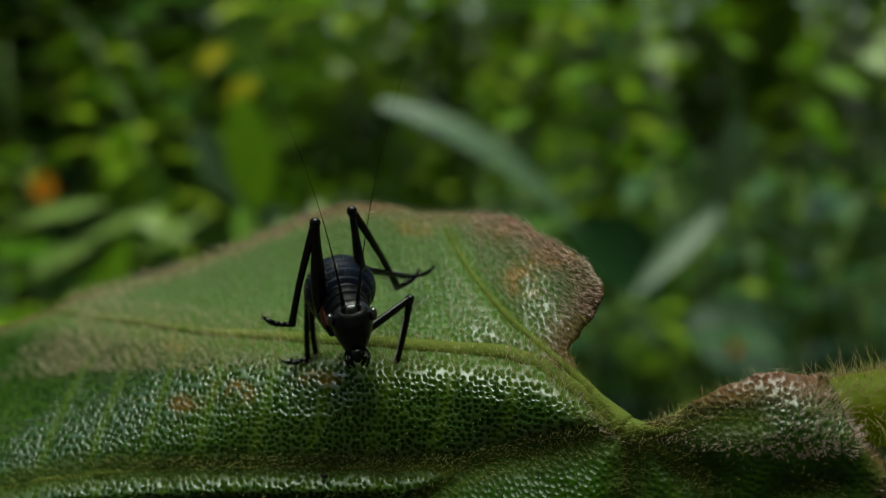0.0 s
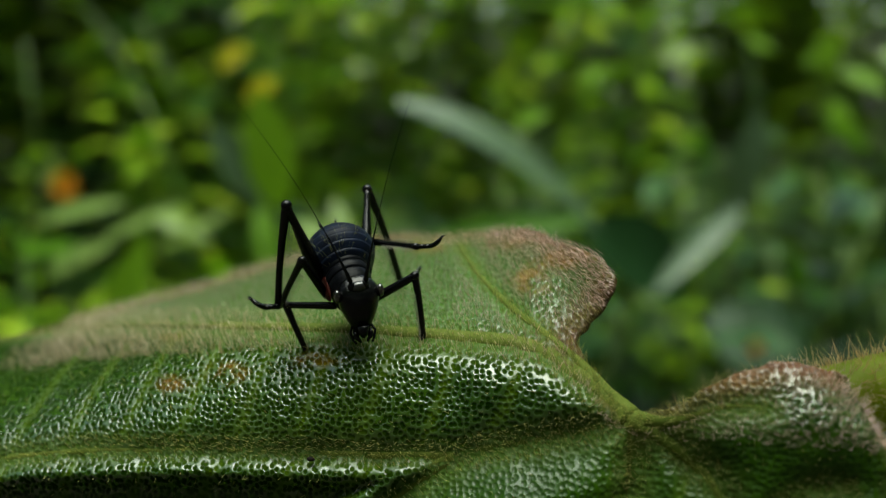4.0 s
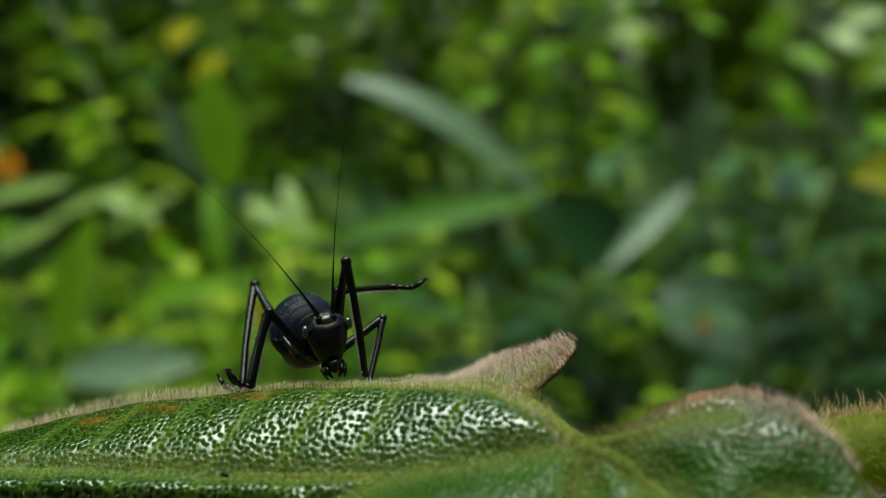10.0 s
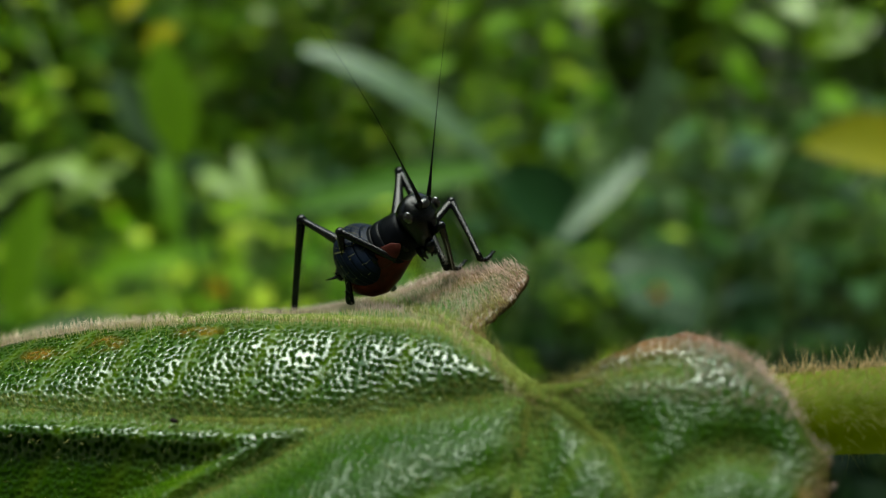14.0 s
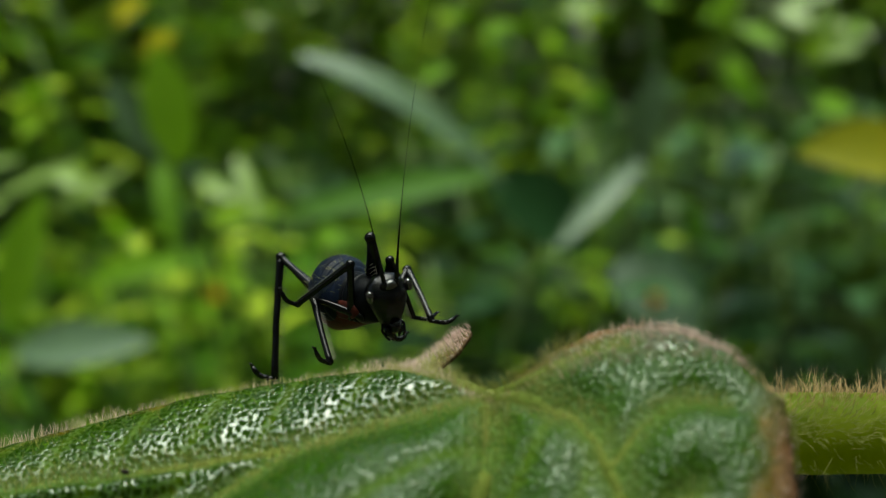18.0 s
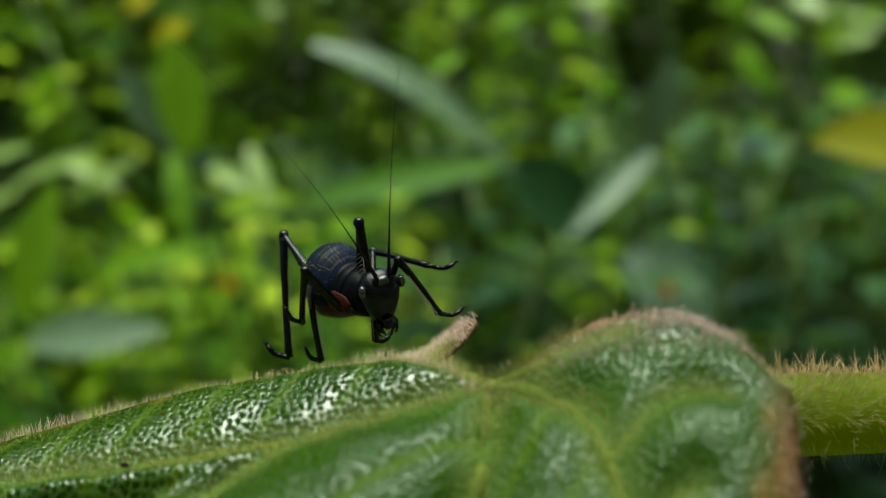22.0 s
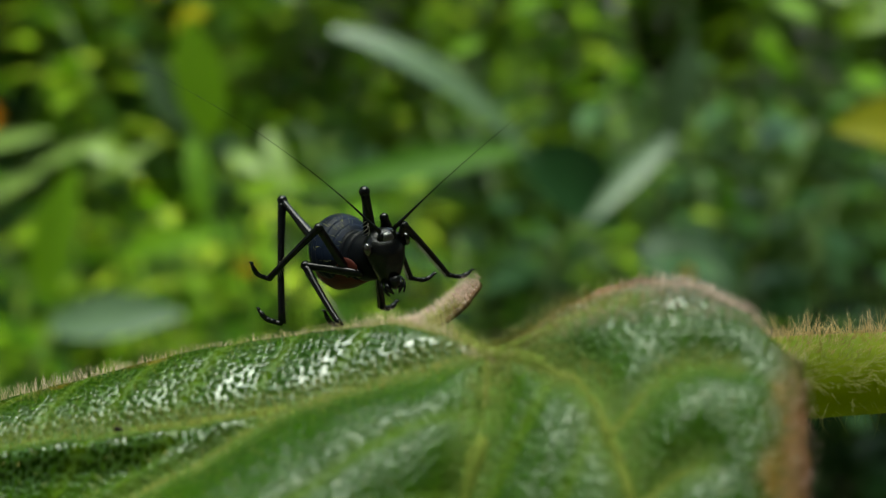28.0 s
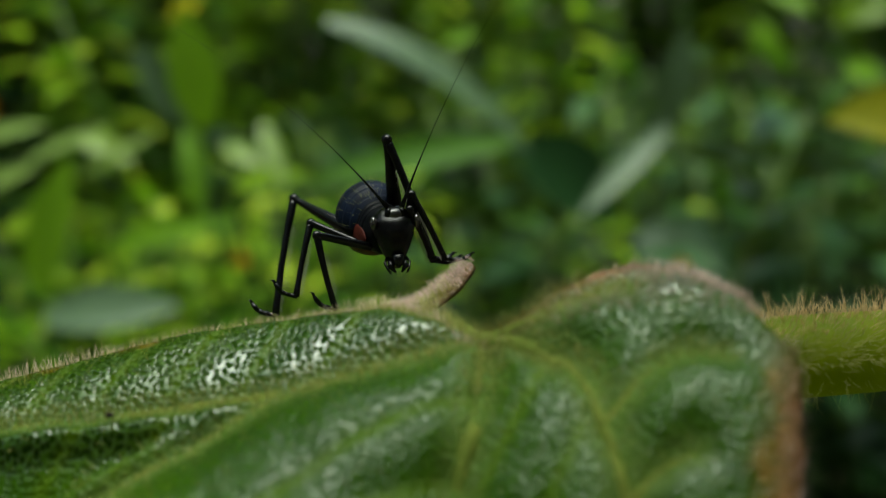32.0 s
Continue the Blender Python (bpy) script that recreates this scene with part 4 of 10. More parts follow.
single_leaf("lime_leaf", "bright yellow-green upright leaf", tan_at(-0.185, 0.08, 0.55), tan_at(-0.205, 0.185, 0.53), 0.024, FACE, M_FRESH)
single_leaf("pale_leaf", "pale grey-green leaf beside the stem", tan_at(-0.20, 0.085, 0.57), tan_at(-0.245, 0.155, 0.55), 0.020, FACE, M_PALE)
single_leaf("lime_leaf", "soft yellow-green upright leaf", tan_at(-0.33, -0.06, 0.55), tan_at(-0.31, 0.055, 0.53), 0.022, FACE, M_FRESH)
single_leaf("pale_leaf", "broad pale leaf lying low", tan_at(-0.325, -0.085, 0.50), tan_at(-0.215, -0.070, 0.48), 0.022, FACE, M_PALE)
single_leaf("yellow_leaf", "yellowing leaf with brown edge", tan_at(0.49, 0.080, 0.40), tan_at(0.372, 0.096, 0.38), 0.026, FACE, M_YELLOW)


# the cream cluster at upper right stands in for bright sky between foliage
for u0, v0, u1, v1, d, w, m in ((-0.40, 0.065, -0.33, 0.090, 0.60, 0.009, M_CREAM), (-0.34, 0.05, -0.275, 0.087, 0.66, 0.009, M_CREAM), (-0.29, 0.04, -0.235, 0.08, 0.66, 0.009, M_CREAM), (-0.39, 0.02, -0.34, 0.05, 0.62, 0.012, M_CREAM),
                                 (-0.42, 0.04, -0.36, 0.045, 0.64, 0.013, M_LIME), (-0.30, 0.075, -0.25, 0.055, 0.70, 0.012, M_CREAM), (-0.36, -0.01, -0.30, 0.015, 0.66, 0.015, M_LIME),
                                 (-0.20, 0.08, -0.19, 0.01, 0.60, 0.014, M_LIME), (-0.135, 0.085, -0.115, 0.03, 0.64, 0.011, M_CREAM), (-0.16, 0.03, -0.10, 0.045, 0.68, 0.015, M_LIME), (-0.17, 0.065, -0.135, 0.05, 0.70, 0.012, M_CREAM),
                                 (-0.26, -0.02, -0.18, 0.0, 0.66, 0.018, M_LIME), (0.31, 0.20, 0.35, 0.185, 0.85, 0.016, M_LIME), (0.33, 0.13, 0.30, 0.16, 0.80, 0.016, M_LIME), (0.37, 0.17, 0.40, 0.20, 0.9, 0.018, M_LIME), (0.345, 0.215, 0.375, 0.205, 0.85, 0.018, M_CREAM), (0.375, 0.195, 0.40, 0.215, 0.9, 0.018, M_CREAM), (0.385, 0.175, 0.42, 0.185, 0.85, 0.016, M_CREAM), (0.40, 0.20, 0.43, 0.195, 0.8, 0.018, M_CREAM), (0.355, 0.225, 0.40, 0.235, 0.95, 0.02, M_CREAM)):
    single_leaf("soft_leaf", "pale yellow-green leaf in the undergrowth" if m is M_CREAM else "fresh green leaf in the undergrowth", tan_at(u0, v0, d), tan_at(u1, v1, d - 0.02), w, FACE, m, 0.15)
# young leaves scattered through the undergrowth, sunlight put into their colour, darker low right
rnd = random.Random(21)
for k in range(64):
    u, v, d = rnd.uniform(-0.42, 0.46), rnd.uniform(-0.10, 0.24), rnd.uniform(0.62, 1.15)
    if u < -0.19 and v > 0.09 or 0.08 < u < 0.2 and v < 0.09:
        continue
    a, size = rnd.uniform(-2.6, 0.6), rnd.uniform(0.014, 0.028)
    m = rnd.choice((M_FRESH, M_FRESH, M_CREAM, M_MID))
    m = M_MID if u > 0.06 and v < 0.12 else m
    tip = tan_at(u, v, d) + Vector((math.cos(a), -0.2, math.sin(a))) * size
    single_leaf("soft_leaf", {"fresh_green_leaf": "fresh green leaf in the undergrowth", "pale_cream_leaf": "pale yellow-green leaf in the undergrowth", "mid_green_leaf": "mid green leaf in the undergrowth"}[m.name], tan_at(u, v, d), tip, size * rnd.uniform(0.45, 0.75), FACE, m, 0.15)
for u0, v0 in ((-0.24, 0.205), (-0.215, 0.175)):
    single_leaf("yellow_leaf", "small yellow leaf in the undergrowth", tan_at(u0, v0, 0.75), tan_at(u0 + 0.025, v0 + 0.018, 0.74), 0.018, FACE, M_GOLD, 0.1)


def flower(place, size, label):
    thing = tagged(new("flower"), label, "flower")
    thing.location = place
    for k in range(8):
        verts, faces = [], []
        a = k * math.pi / 4
        blade_into(verts, faces, Vector((0, 0, 0)), Vector((math.cos(a), -0.3, math.sin(a))), Vector((0, -1, 0)), size, size * 0.6, 0.1, 4)
        part_from("petal", verts, faces, M_ORANGE, thing)
    part("stalk", tube([(0, 0, 0), (0.01, 0.03, -place.z * 0.5), (0.0, 0.05, -place.z)], [0.0006, 0.0008, 0.001], 6), M_DARKSTEM, thing)
    return thing


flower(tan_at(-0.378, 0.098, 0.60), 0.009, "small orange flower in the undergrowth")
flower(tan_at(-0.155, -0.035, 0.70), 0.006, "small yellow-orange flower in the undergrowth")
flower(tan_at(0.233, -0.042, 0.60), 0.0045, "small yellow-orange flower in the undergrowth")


# ---- movement ----
def motions():
    # leaf stirred by the breeze, then the insect on it, in the world
    walk(LEAF, [
        (0, pose(-0.00163, 0.07973, 0.54202, -2.37, -1.65, 1.39)), (0.5, pose(-0.00157, 0.07958, 0.54221, -3.66, -0.95, 1.27)),
        (1, pose(-0.00164, 0.07898, 0.54288, -4.64, -0.72, 1.02)), (1.5, pose(-0.00214, 0.07958, 0.54270, -5.62, -0.09, 1.51)),
        (2, pose(-0.00211, 0.07962, 0.54241, -5.44, 0.00, 1.52)), (2.5, pose(-0.00220, 0.07961, 0.54236, -6.66, 0.73, 1.31)),
        (3, pose(-0.00228, 0.07946, 0.54263, -7.72, 1.13, 1.42)), (3.5, pose(-0.00216, 0.07885, 0.54319, -9.90, 1.78, 1.04)),
        (4, pose(-0.00211, 0.07820, 0.54351, -12.50, 2.77, 0.98)), (4.5, pose(-0.00106, 0.07610, 0.54423, -14.78, 3.95, 0.09)),
        (5, pose(-0.00037, 0.07536, 0.54466, -16.61, 4.82, -0.33)), (5.5, pose(0.00041, 0.07530, 0.54494, -19.50, 6.10, -0.64)),
        (6, pose(0.00095, 0.07600, 0.54467, -22.98, 7.54, -0.76)), (6.5, pose(0.00091, 0.07754, 0.54348, -26.54, 8.90, -0.58)),
        (7, pose(0.00002, 0.08150, 0.53989, -33.44, 11.38, 0.13)), (7.5, pose(0.00107, 0.08157, 0.53828, -38.25, 10.73, -2.59)),
        (8, pose(0.00054, 0.07916, 0.53942, -38.35, 10.26, -3.50)), (8.5, pose(-0.00084, 0.07825, 0.54014, -38.65, 10.43, -2.54)),
        (9, pose(-0.00141, 0.07798, 0.54001, -41.05, 10.25, -3.39)), (9.5, pose(-0.00161, 0.07816, 0.53888, -43.85, 10.46, -3.92)),
        (10, pose(-0.00110, 0.07765, 0.53847, -45.67, 9.82, -5.71)), (10.5, pose(0.00215, 0.07571, 0.53936, -40.95, 11.01, -6.57)),
        (11, pose(0.00287, 0.07671, 0.53785, -38.64, 12.38, -4.80)), (11.5, pose(0.00193, 0.07369, 0.54123, -34.21, 10.45, -4.76)),
        (12, pose(0.00152, 0.07503, 0.54071, -33.93, 11.56, -3.28)), (12.5, pose(0.00193, 0.07534, 0.54065, -34.47, 11.66, -3.81)),
        (13, pose(0.00149, 0.07583, 0.54043, -35.59, 11.28, -3.45)), (13.5, pose(0.00021, 0.07621, 0.54048, -36.97, 10.01, -4.30)),
        (14, pose(-0.00158, 0.07595, 0.54159, -36.57, 9.92, -4.28)), (14.5, pose(-0.00373, 0.07676, 0.54226, -38.73, 9.05, -3.52)),
        (15, pose(-0.00506, 0.07741, 0.54152, -42.64, 8.08, -2.77)), (15.5, pose(-0.00651, 0.07831, 0.53943, -49.85, 6.51, -1.69)),
        (16, pose(-0.00754, 0.07906, 0.53723, -56.80, 5.08, -0.84)), (16.5, pose(-0.00761, 0.07926, 0.53610, -59.94, 4.50, -0.80)),
        (17, pose(-0.00641, 0.07887, 0.53574, -60.03, 4.67, -1.91)), (17.5, pose(-0.00486, 0.07819, 0.53626, -59.52, 5.83, -2.63)),
        (18, pose(-0.00542, 0.07879, 0.53606, -59.73, 5.56, -2.06)), (18.5, pose(-0.00555, 0.07887, 0.53609, -59.68, 5.29, -2.18)),
        (19, pose(-0.00571, 0.07884, 0.53602, -59.74, 5.24, -2.02)), (19.5, pose(-0.00605, 0.07837, 0.53614, -59.71, 4.96, -2.13)),
        (20, pose(-0.00597, 0.07836, 0.53608, -59.72, 4.49, -3.05)), (20.5, pose(-0.00561, 0.07765, 0.53629, -59.65, 4.39, -4.14)),
        (21, pose(-0.00566, 0.07770, 0.53649, -59.39, 4.64, -3.89)), (21.5, pose(-0.00572, 0.07793, 0.53615, -59.67, 4.70, -3.81)),
        (22, pose(-0.00584, 0.07783, 0.53617, -59.54, 4.59, -3.71)), (22.5, pose(-0.00604, 0.07755, 0.53652, -59.29, 4.52, -3.81)),
        (23, pose(-0.00616, 0.07733, 0.53675, -59.06, 4.57, -3.85)), (23.5, pose(-0.00632, 0.07654, 0.53760, -58.03, 4.54, -4.07)),
        (24, pose(-0.00620, 0.07669, 0.53750, -58.06, 4.68, -3.95)), (24.5, pose(-0.00625, 0.07686, 0.53729, -58.29, 4.75, -3.91)),
        (25, pose(-0.00625, 0.07669, 0.53740, -58.14, 4.78, -3.99)), (25.5, pose(-0.00651, 0.07654, 0.53762, -57.81, 4.76, -3.68)),
        (26, pose(-0.00660, 0.07643, 0.53778, -57.62, 4.77, -3.60)), (26.5, pose(-0.00666, 0.07627, 0.53800, -57.40, 4.80, -3.64)),
        (27, pose(-0.00670, 0.07612, 0.53819, -57.23, 4.85, -3.71)), (27.5, pose(-0.00676, 0.07601, 0.53828, -57.15, 4.89, -3.72)),
        (28, pose(-0.00691, 0.07589, 0.53832, -57.12, 4.97, -3.63)), (28.5, pose(-0.00687, 0.07596, 0.53835, -57.02, 5.10, -3.60)),
        (29, pose(-0.00699, 0.07553, 0.53853, -56.85, 5.21, -3.43)), (29.5, pose(-0.00672, 0.07555, 0.53862, -56.58, 4.91, -3.94)),
        (30, pose(-0.00660, 0.07558, 0.53855, -56.70, 5.13, -3.88)), (30.5, pose(-0.00655, 0.07553, 0.53858, -56.72, 5.18, -4.01)),
        (31, pose(-0.00651, 0.07557, 0.53855, -56.67, 5.19, -3.99)), (31.5, pose(-0.00691, 0.07557, 0.53866, -56.56, 5.16, -3.72)),
        (32, pose(-0.00702, 0.07547, 0.53903, -55.83, 5.01, -3.55)),
    ])
    walk(STALK, [
        (0, pose(0.01320, -0.00240, -0.01376, 78.2, -39.0, 90.1)), (0.5, pose(0.01320, -0.00240, -0.01376, 77.9, -38.4, 91.8)),
        (1, pose(0.01320, -0.00240, -0.01376, 80.3, -38.1, 92.0)), (1.5, pose(0.01320, -0.00240, -0.01376, 79.0, -37.7, 90.7)),
        (2, pose(0.01320, -0.00240, -0.01376, 77.2, -36.9, 91.5)), (2.5, pose(0.01320, -0.00240, -0.01376, 74.4, -36.9, 94.5)),
        (3, pose(0.01320, -0.00240, -0.01376, 73.8, -36.2, 95.9)), (3.5, pose(0.01320, -0.00240, -0.01376, 73.6, -35.3, 99.7)),
        (4, pose(0.01320, -0.00240, -0.01376, 71.9, -34.7, 104.2)), (4.5, pose(0.01320, -0.00240, -0.01376, 70.9, -33.6, 112.2)),
        (5, pose(0.01320, -0.00240, -0.01376, 71.5, -32.4, 115.5)), (5.5, pose(0.01320, -0.00240, -0.01376, 71.6, -32.3, 117.2)),
        (6, pose(0.01320, -0.00240, -0.01376, 69.7, -31.9, 116.8)), (6.5, pose(0.01320, -0.00240, -0.01376, 64.8, -30.1, 112.9)),
        (7, pose(0.01320, -0.00240, -0.01376, 66.5, -28.7, 97.2)), (7.5, pose(0.01320, -0.00240, -0.01376, 62.1, -27.4, 99.2)),
        (8, pose(0.01320, -0.00240, -0.01376, 63.7, -25.0, 106.4)), (8.5, pose(0.01320, -0.00240, -0.01376, 66.6, -25.7, 106.9)),
        (9, pose(0.01320, -0.00240, -0.01376, 66.6, -25.7, 108.1)), (9.5, pose(0.01320, -0.00240, -0.01376, 64.8, -25.5, 108.5)),
        (10, pose(0.01320, -0.00240, -0.01376, 63.8, -24.6, 112.9)), (10.5, pose(0.01320, -0.00240, -0.01376, 65.1, -23.6, 118.4)),
        (11, pose(0.01320, -0.00240, -0.01376, 67.0, -27.2, 111.6)), (11.5, pose(0.01320, -0.00240, -0.01376, 73.5, -24.6, 114.7)),
        (12, pose(0.01320, -0.00240, -0.01376, 69.9, -26.3, 107.4)), (12.5, pose(0.01320, -0.00240, -0.01376, 69.8, -26.6, 107.8)),
        (13, pose(0.01320, -0.00240, -0.01376, 70.7, -27.5, 106.0)), (13.5, pose(0.01320, -0.00240, -0.01376, 71.3, -26.5, 103.8)),
        (14, pose(0.01320, -0.00240, -0.01376, 73.1, -26.3, 101.1)), (14.5, pose(0.01320, -0.00240, -0.01376, 76.7, -30.3, 96.7)),
        (15, pose(0.01320, -0.00240, -0.01376, 77.5, -31.1, 100.6)), (15.5, pose(0.01320, -0.00240, -0.01376, 76.7, -34.3, 103.8)),
        (16, pose(0.01320, -0.00240, -0.01376, 74.9, -36.9, 107.1)), (16.5, pose(0.01320, -0.00240, -0.01376, 71.7, -38.0, 111.9)),
        (17, pose(0.01320, -0.00240, -0.01376, 69.2, -38.4, 114.1)), (17.5, pose(0.01320, -0.00240, -0.01376, 66.8, -39.8, 116.6)),
        (18, pose(0.01320, -0.00240, -0.01376, 68.8, -40.6, 114.4)), (18.5, pose(0.01320, -0.00240, -0.01376, 69.1, -40.7, 114.7)),
        (19, pose(0.01320, -0.00240, -0.01376, 69.0, -41.0, 115.0)), (19.5, pose(0.01320, -0.00240, -0.01376, 68.2, -40.4, 116.1)),
        (20, pose(0.01320, -0.00240, -0.01376, 66.2, -40.3, 118.9)), (20.5, pose(0.01320, -0.00240, -0.01376, 63.8, -38.8, 121.8)),
        (21, pose(0.01320, -0.00240, -0.01376, 63.6, -40.5, 121.9)), (21.5, pose(0.01320, -0.00240, -0.01376, 63.2, -41.2, 121.3)),
        (22, pose(0.01320, -0.00240, -0.01376, 62.9, -41.5, 121.8)), (22.5, pose(0.01320, -0.00240, -0.01376, 62.8, -40.7, 122.3)),
        (23, pose(0.01320, -0.00240, -0.01376, 62.2, -40.7, 123.2)), (23.5, pose(0.01320, -0.00240, -0.01376, 62.4, -40.2, 125.2)),
        (24, pose(0.01320, -0.00240, -0.01376, 62.4, -40.9, 125.1)), (24.5, pose(0.01320, -0.00240, -0.01376, 62.3, -40.8, 124.6)),
        (25, pose(0.01320, -0.00240, -0.01376, 61.8, -40.1, 124.8)), (25.5, pose(0.01320, -0.00240, -0.01376, 62.4, -39.2, 123.9)),
        (26, pose(0.01320, -0.00240, -0.01376, 62.4, -38.6, 123.7)), (26.5, pose(0.01320, -0.00240, -0.01376, 62.1, -38.0, 124.0)),
        (27, pose(0.01320, -0.00240, -0.01376, 61.5, -37.6, 124.4)), (27.5, pose(0.01320, -0.00240, -0.01376, 61.1, -37.2, 124.6)),
        (28, pose(0.01320, -0.00240, -0.01376, 60.7, -36.9, 124.3)), (28.5, pose(0.01320, -0.00240, -0.01376, 60.5, -37.3, 124.2)),
        (29, pose(0.01320, -0.00240, -0.01376, 60.3, -37.0, 124.4)), (29.5, pose(0.01320, -0.00240, -0.01376, 60.3, -36.7, 125.1)),
        (30, pose(0.01320, -0.00240, -0.01376, 59.9, -36.9, 124.7)), (30.5, pose(0.01320, -0.00240, -0.01376, 59.7, -36.8, 124.6)),
        (31, pose(0.01320, -0.00240, -0.01376, 59.5, -37.0, 124.6)), (31.5, pose(0.01320, -0.00240, -0.01376, 59.9, -37.0, 123.9)),
        (32, pose(0.01320, -0.00240, -0.01376, 60.3, -36.7, 124.1)),
    ])
    walk(INSECT, [
        (0, pose(-0.00856, 0.07911, 0.53782, -26.00, 1.13, -161.89)), (0.5, pose(-0.00834, 0.07894, 0.53812, -30.29, 2.26, -155.01)),
        (1, pose(-0.00822, 0.07881, 0.53878, -34.99, 4.08, -147.71)), (1.5, pose(-0.00895, 0.07910, 0.53819, -30.36, 3.10, -152.15)),
        (2, pose(-0.00911, 0.07897, 0.53741, -26.20, 3.14, -156.55)), (2.5, pose(-0.00926, 0.07915, 0.53725, -22.28, 1.51, -156.44)),
        (3, pose(-0.00944, 0.07907, 0.53740, -17.95, -0.31, -155.49)), (3.5, pose(-0.00945, 0.07908, 0.53871, -27.59, 1.16, -154.44)),
        (4, pose(-0.00964, 0.07882, 0.53978, -37.34, 2.56, -153.39)), (4.5, pose(-0.00847, 0.07697, 0.54045, -38.37, 2.71, -152.43)),
        (5, pose(-0.00742, 0.07593, 0.54115, -38.81, 3.40, -152.33)), (5.5, pose(-0.00669, 0.07557, 0.54176, -39.14, 4.75, -152.91)),
        (6, pose(-0.00648, 0.07586, 0.54165, -38.56, 5.54, -153.76)), (6.5, pose(-0.00685, 0.07683, 0.54035, -36.34, 4.61, -154.62)),
        (7, pose(-0.00767, 0.07896, 0.53768, -29.24, 0.48, -155.61)), (7.5, pose(-0.00671, 0.08004, 0.53526, -6.13, -4.23, -164.20)),
        (8, pose(-0.00732, 0.07924, 0.53506, 14.28, -3.63, -173.09)), (8.5, pose(-0.00888, 0.07883, 0.53583, 6.13, -2.46, -170.02)),
        (9, pose(-0.00980, 0.07929, 0.53563, 0.42, -1.19, -168.18)), (9.5, pose(-0.00953, 0.07906, 0.53485, 1.76, 0.10, -159.99)),
        (10, pose(-0.00858, 0.07903, 0.53450, 2.74, 2.25, -153.36)), (10.5, pose(-0.00553, 0.07843, 0.53451, 6.02, 0.47, -156.29)),
        (11, pose(-0.00488, 0.07892, 0.53279, 10.24, -0.85, -159.26)), (11.5, pose(-0.00592, 0.07884, 0.53209, 5.37, -1.51, -159.54)),
        (12, pose(-0.00547, 0.07910, 0.53672, -15.28, -0.56, -146.97)), (12.5, pose(-0.00387, 0.07861, 0.53667, -28.12, 1.43, -136.83)),
        (13, pose(-0.00168, 0.07894, 0.53585, -23.82, 1.24, -160.38)), (13.5, pose(-0.00167, 0.07893, 0.53587, -6.56, -0.45, -145.43)),
        (14, pose(0.00008, 0.07868, 0.53942, 37.13, 9.26, -112.26)), (14.5, pose(-0.00227, 0.07935, 0.54066, 11.43, 6.78, -129.25)),
        (15, pose(-0.00383, 0.07919, 0.53970, 13.60, 5.46, -136.41)), (15.5, pose(-0.00487, 0.07915, 0.53755, 16.75, 4.04, -143.11)),
        (16, pose(-0.00538, 0.07918, 0.53514, 20.10, 3.23, -149.27)), (16.5, pose(-0.00528, 0.07901, 0.53363, 20.89, 4.30, -154.90)),
        (17, pose(-0.00373, 0.07871, 0.53370, 26.16, 7.48, -140.21)), (17.5, pose(-0.00195, 0.07866, 0.53510, 11.80, 7.35, -138.82)),
        (18, pose(-0.00182, 0.07881, 0.53567, 1.09, 6.52, -137.54)), (18.5, pose(-0.00305, 0.07891, 0.53506, 6.66, 5.56, -144.19)),
        (19, pose(-0.00422, 0.07908, 0.53433, 12.20, 5.43, -151.35)), (19.5, pose(-0.00449, 0.07895, 0.53415, 17.59, 5.62, -143.37)),
        (20, pose(-0.00391, 0.07865, 0.53376, 23.26, 4.88, -139.07)), (20.5, pose(-0.00342, 0.07859, 0.53425, 14.88, 3.63, -138.13)),
        (21, pose(-0.00287, 0.07878, 0.53502, 5.48, 3.26, -140.14)), (21.5, pose(-0.00318, 0.07887, 0.53519, -0.75, 4.39, -137.27)),
        (22, pose(-0.00316, 0.07868, 0.53547, -6.50, 5.61, -137.13)), (22.5, pose(-0.00258, 0.07879, 0.53538, 3.83, 4.99, -133.13)),
        (23, pose(-0.00181, 0.07853, 0.53533, 13.50, 3.82, -129.98)), (23.5, pose(-0.00276, 0.07861, 0.53571, 11.06, 2.58, -139.74)),
        (24, pose(-0.00366, 0.07900, 0.53555, 8.62, 0.60, -147.54)), (24.5, pose(-0.00380, 0.07891, 0.53591, 3.45, 2.27, -137.49)),
        (25, pose(-0.00396, 0.07859, 0.53653, -1.51, 5.11, -127.25)), (25.5, pose(-0.00414, 0.07874, 0.53654, -0.63, 4.34, -128.29)),
        (26, pose(-0.00416, 0.07882, 0.53660, 0.17, 3.79, -129.87)), (26.5, pose(-0.00403, 0.07883, 0.53669, 0.90, 3.44, -131.93)),
        (27, pose(-0.00389, 0.07882, 0.53679, 1.62, 3.28, -134.05)), (27.5, pose(-0.00389, 0.07884, 0.53685, 2.42, 3.30, -135.81)),
        (28, pose(-0.00398, 0.07890, 0.53686, 3.29, 3.48, -137.18)), (28.5, pose(-0.00317, 0.07910, 0.53660, 9.77, 0.86, -141.66)),
        (29, pose(-0.00248, 0.07901, 0.53645, 16.96, -0.80, -145.95)), (29.5, pose(-0.00211, 0.07903, 0.53648, 21.02, -0.51, -150.23)),
        (30, pose(-0.00193, 0.07912, 0.53651, 24.60, 0.51, -153.16)), (30.5, pose(-0.00163, 0.07928, 0.53699, 10.72, -0.98, -153.96)),
        (31, pose(-0.00146, 0.07930, 0.53765, -3.66, -2.01, -153.57)), (31.5, pose(-0.00210, 0.07950, 0.53771, -5.10, -1.89, -155.46)),
        (32, pose(-0.00241, 0.07942, 0.53810, -6.90, -1.57, -157.30)),
    ])
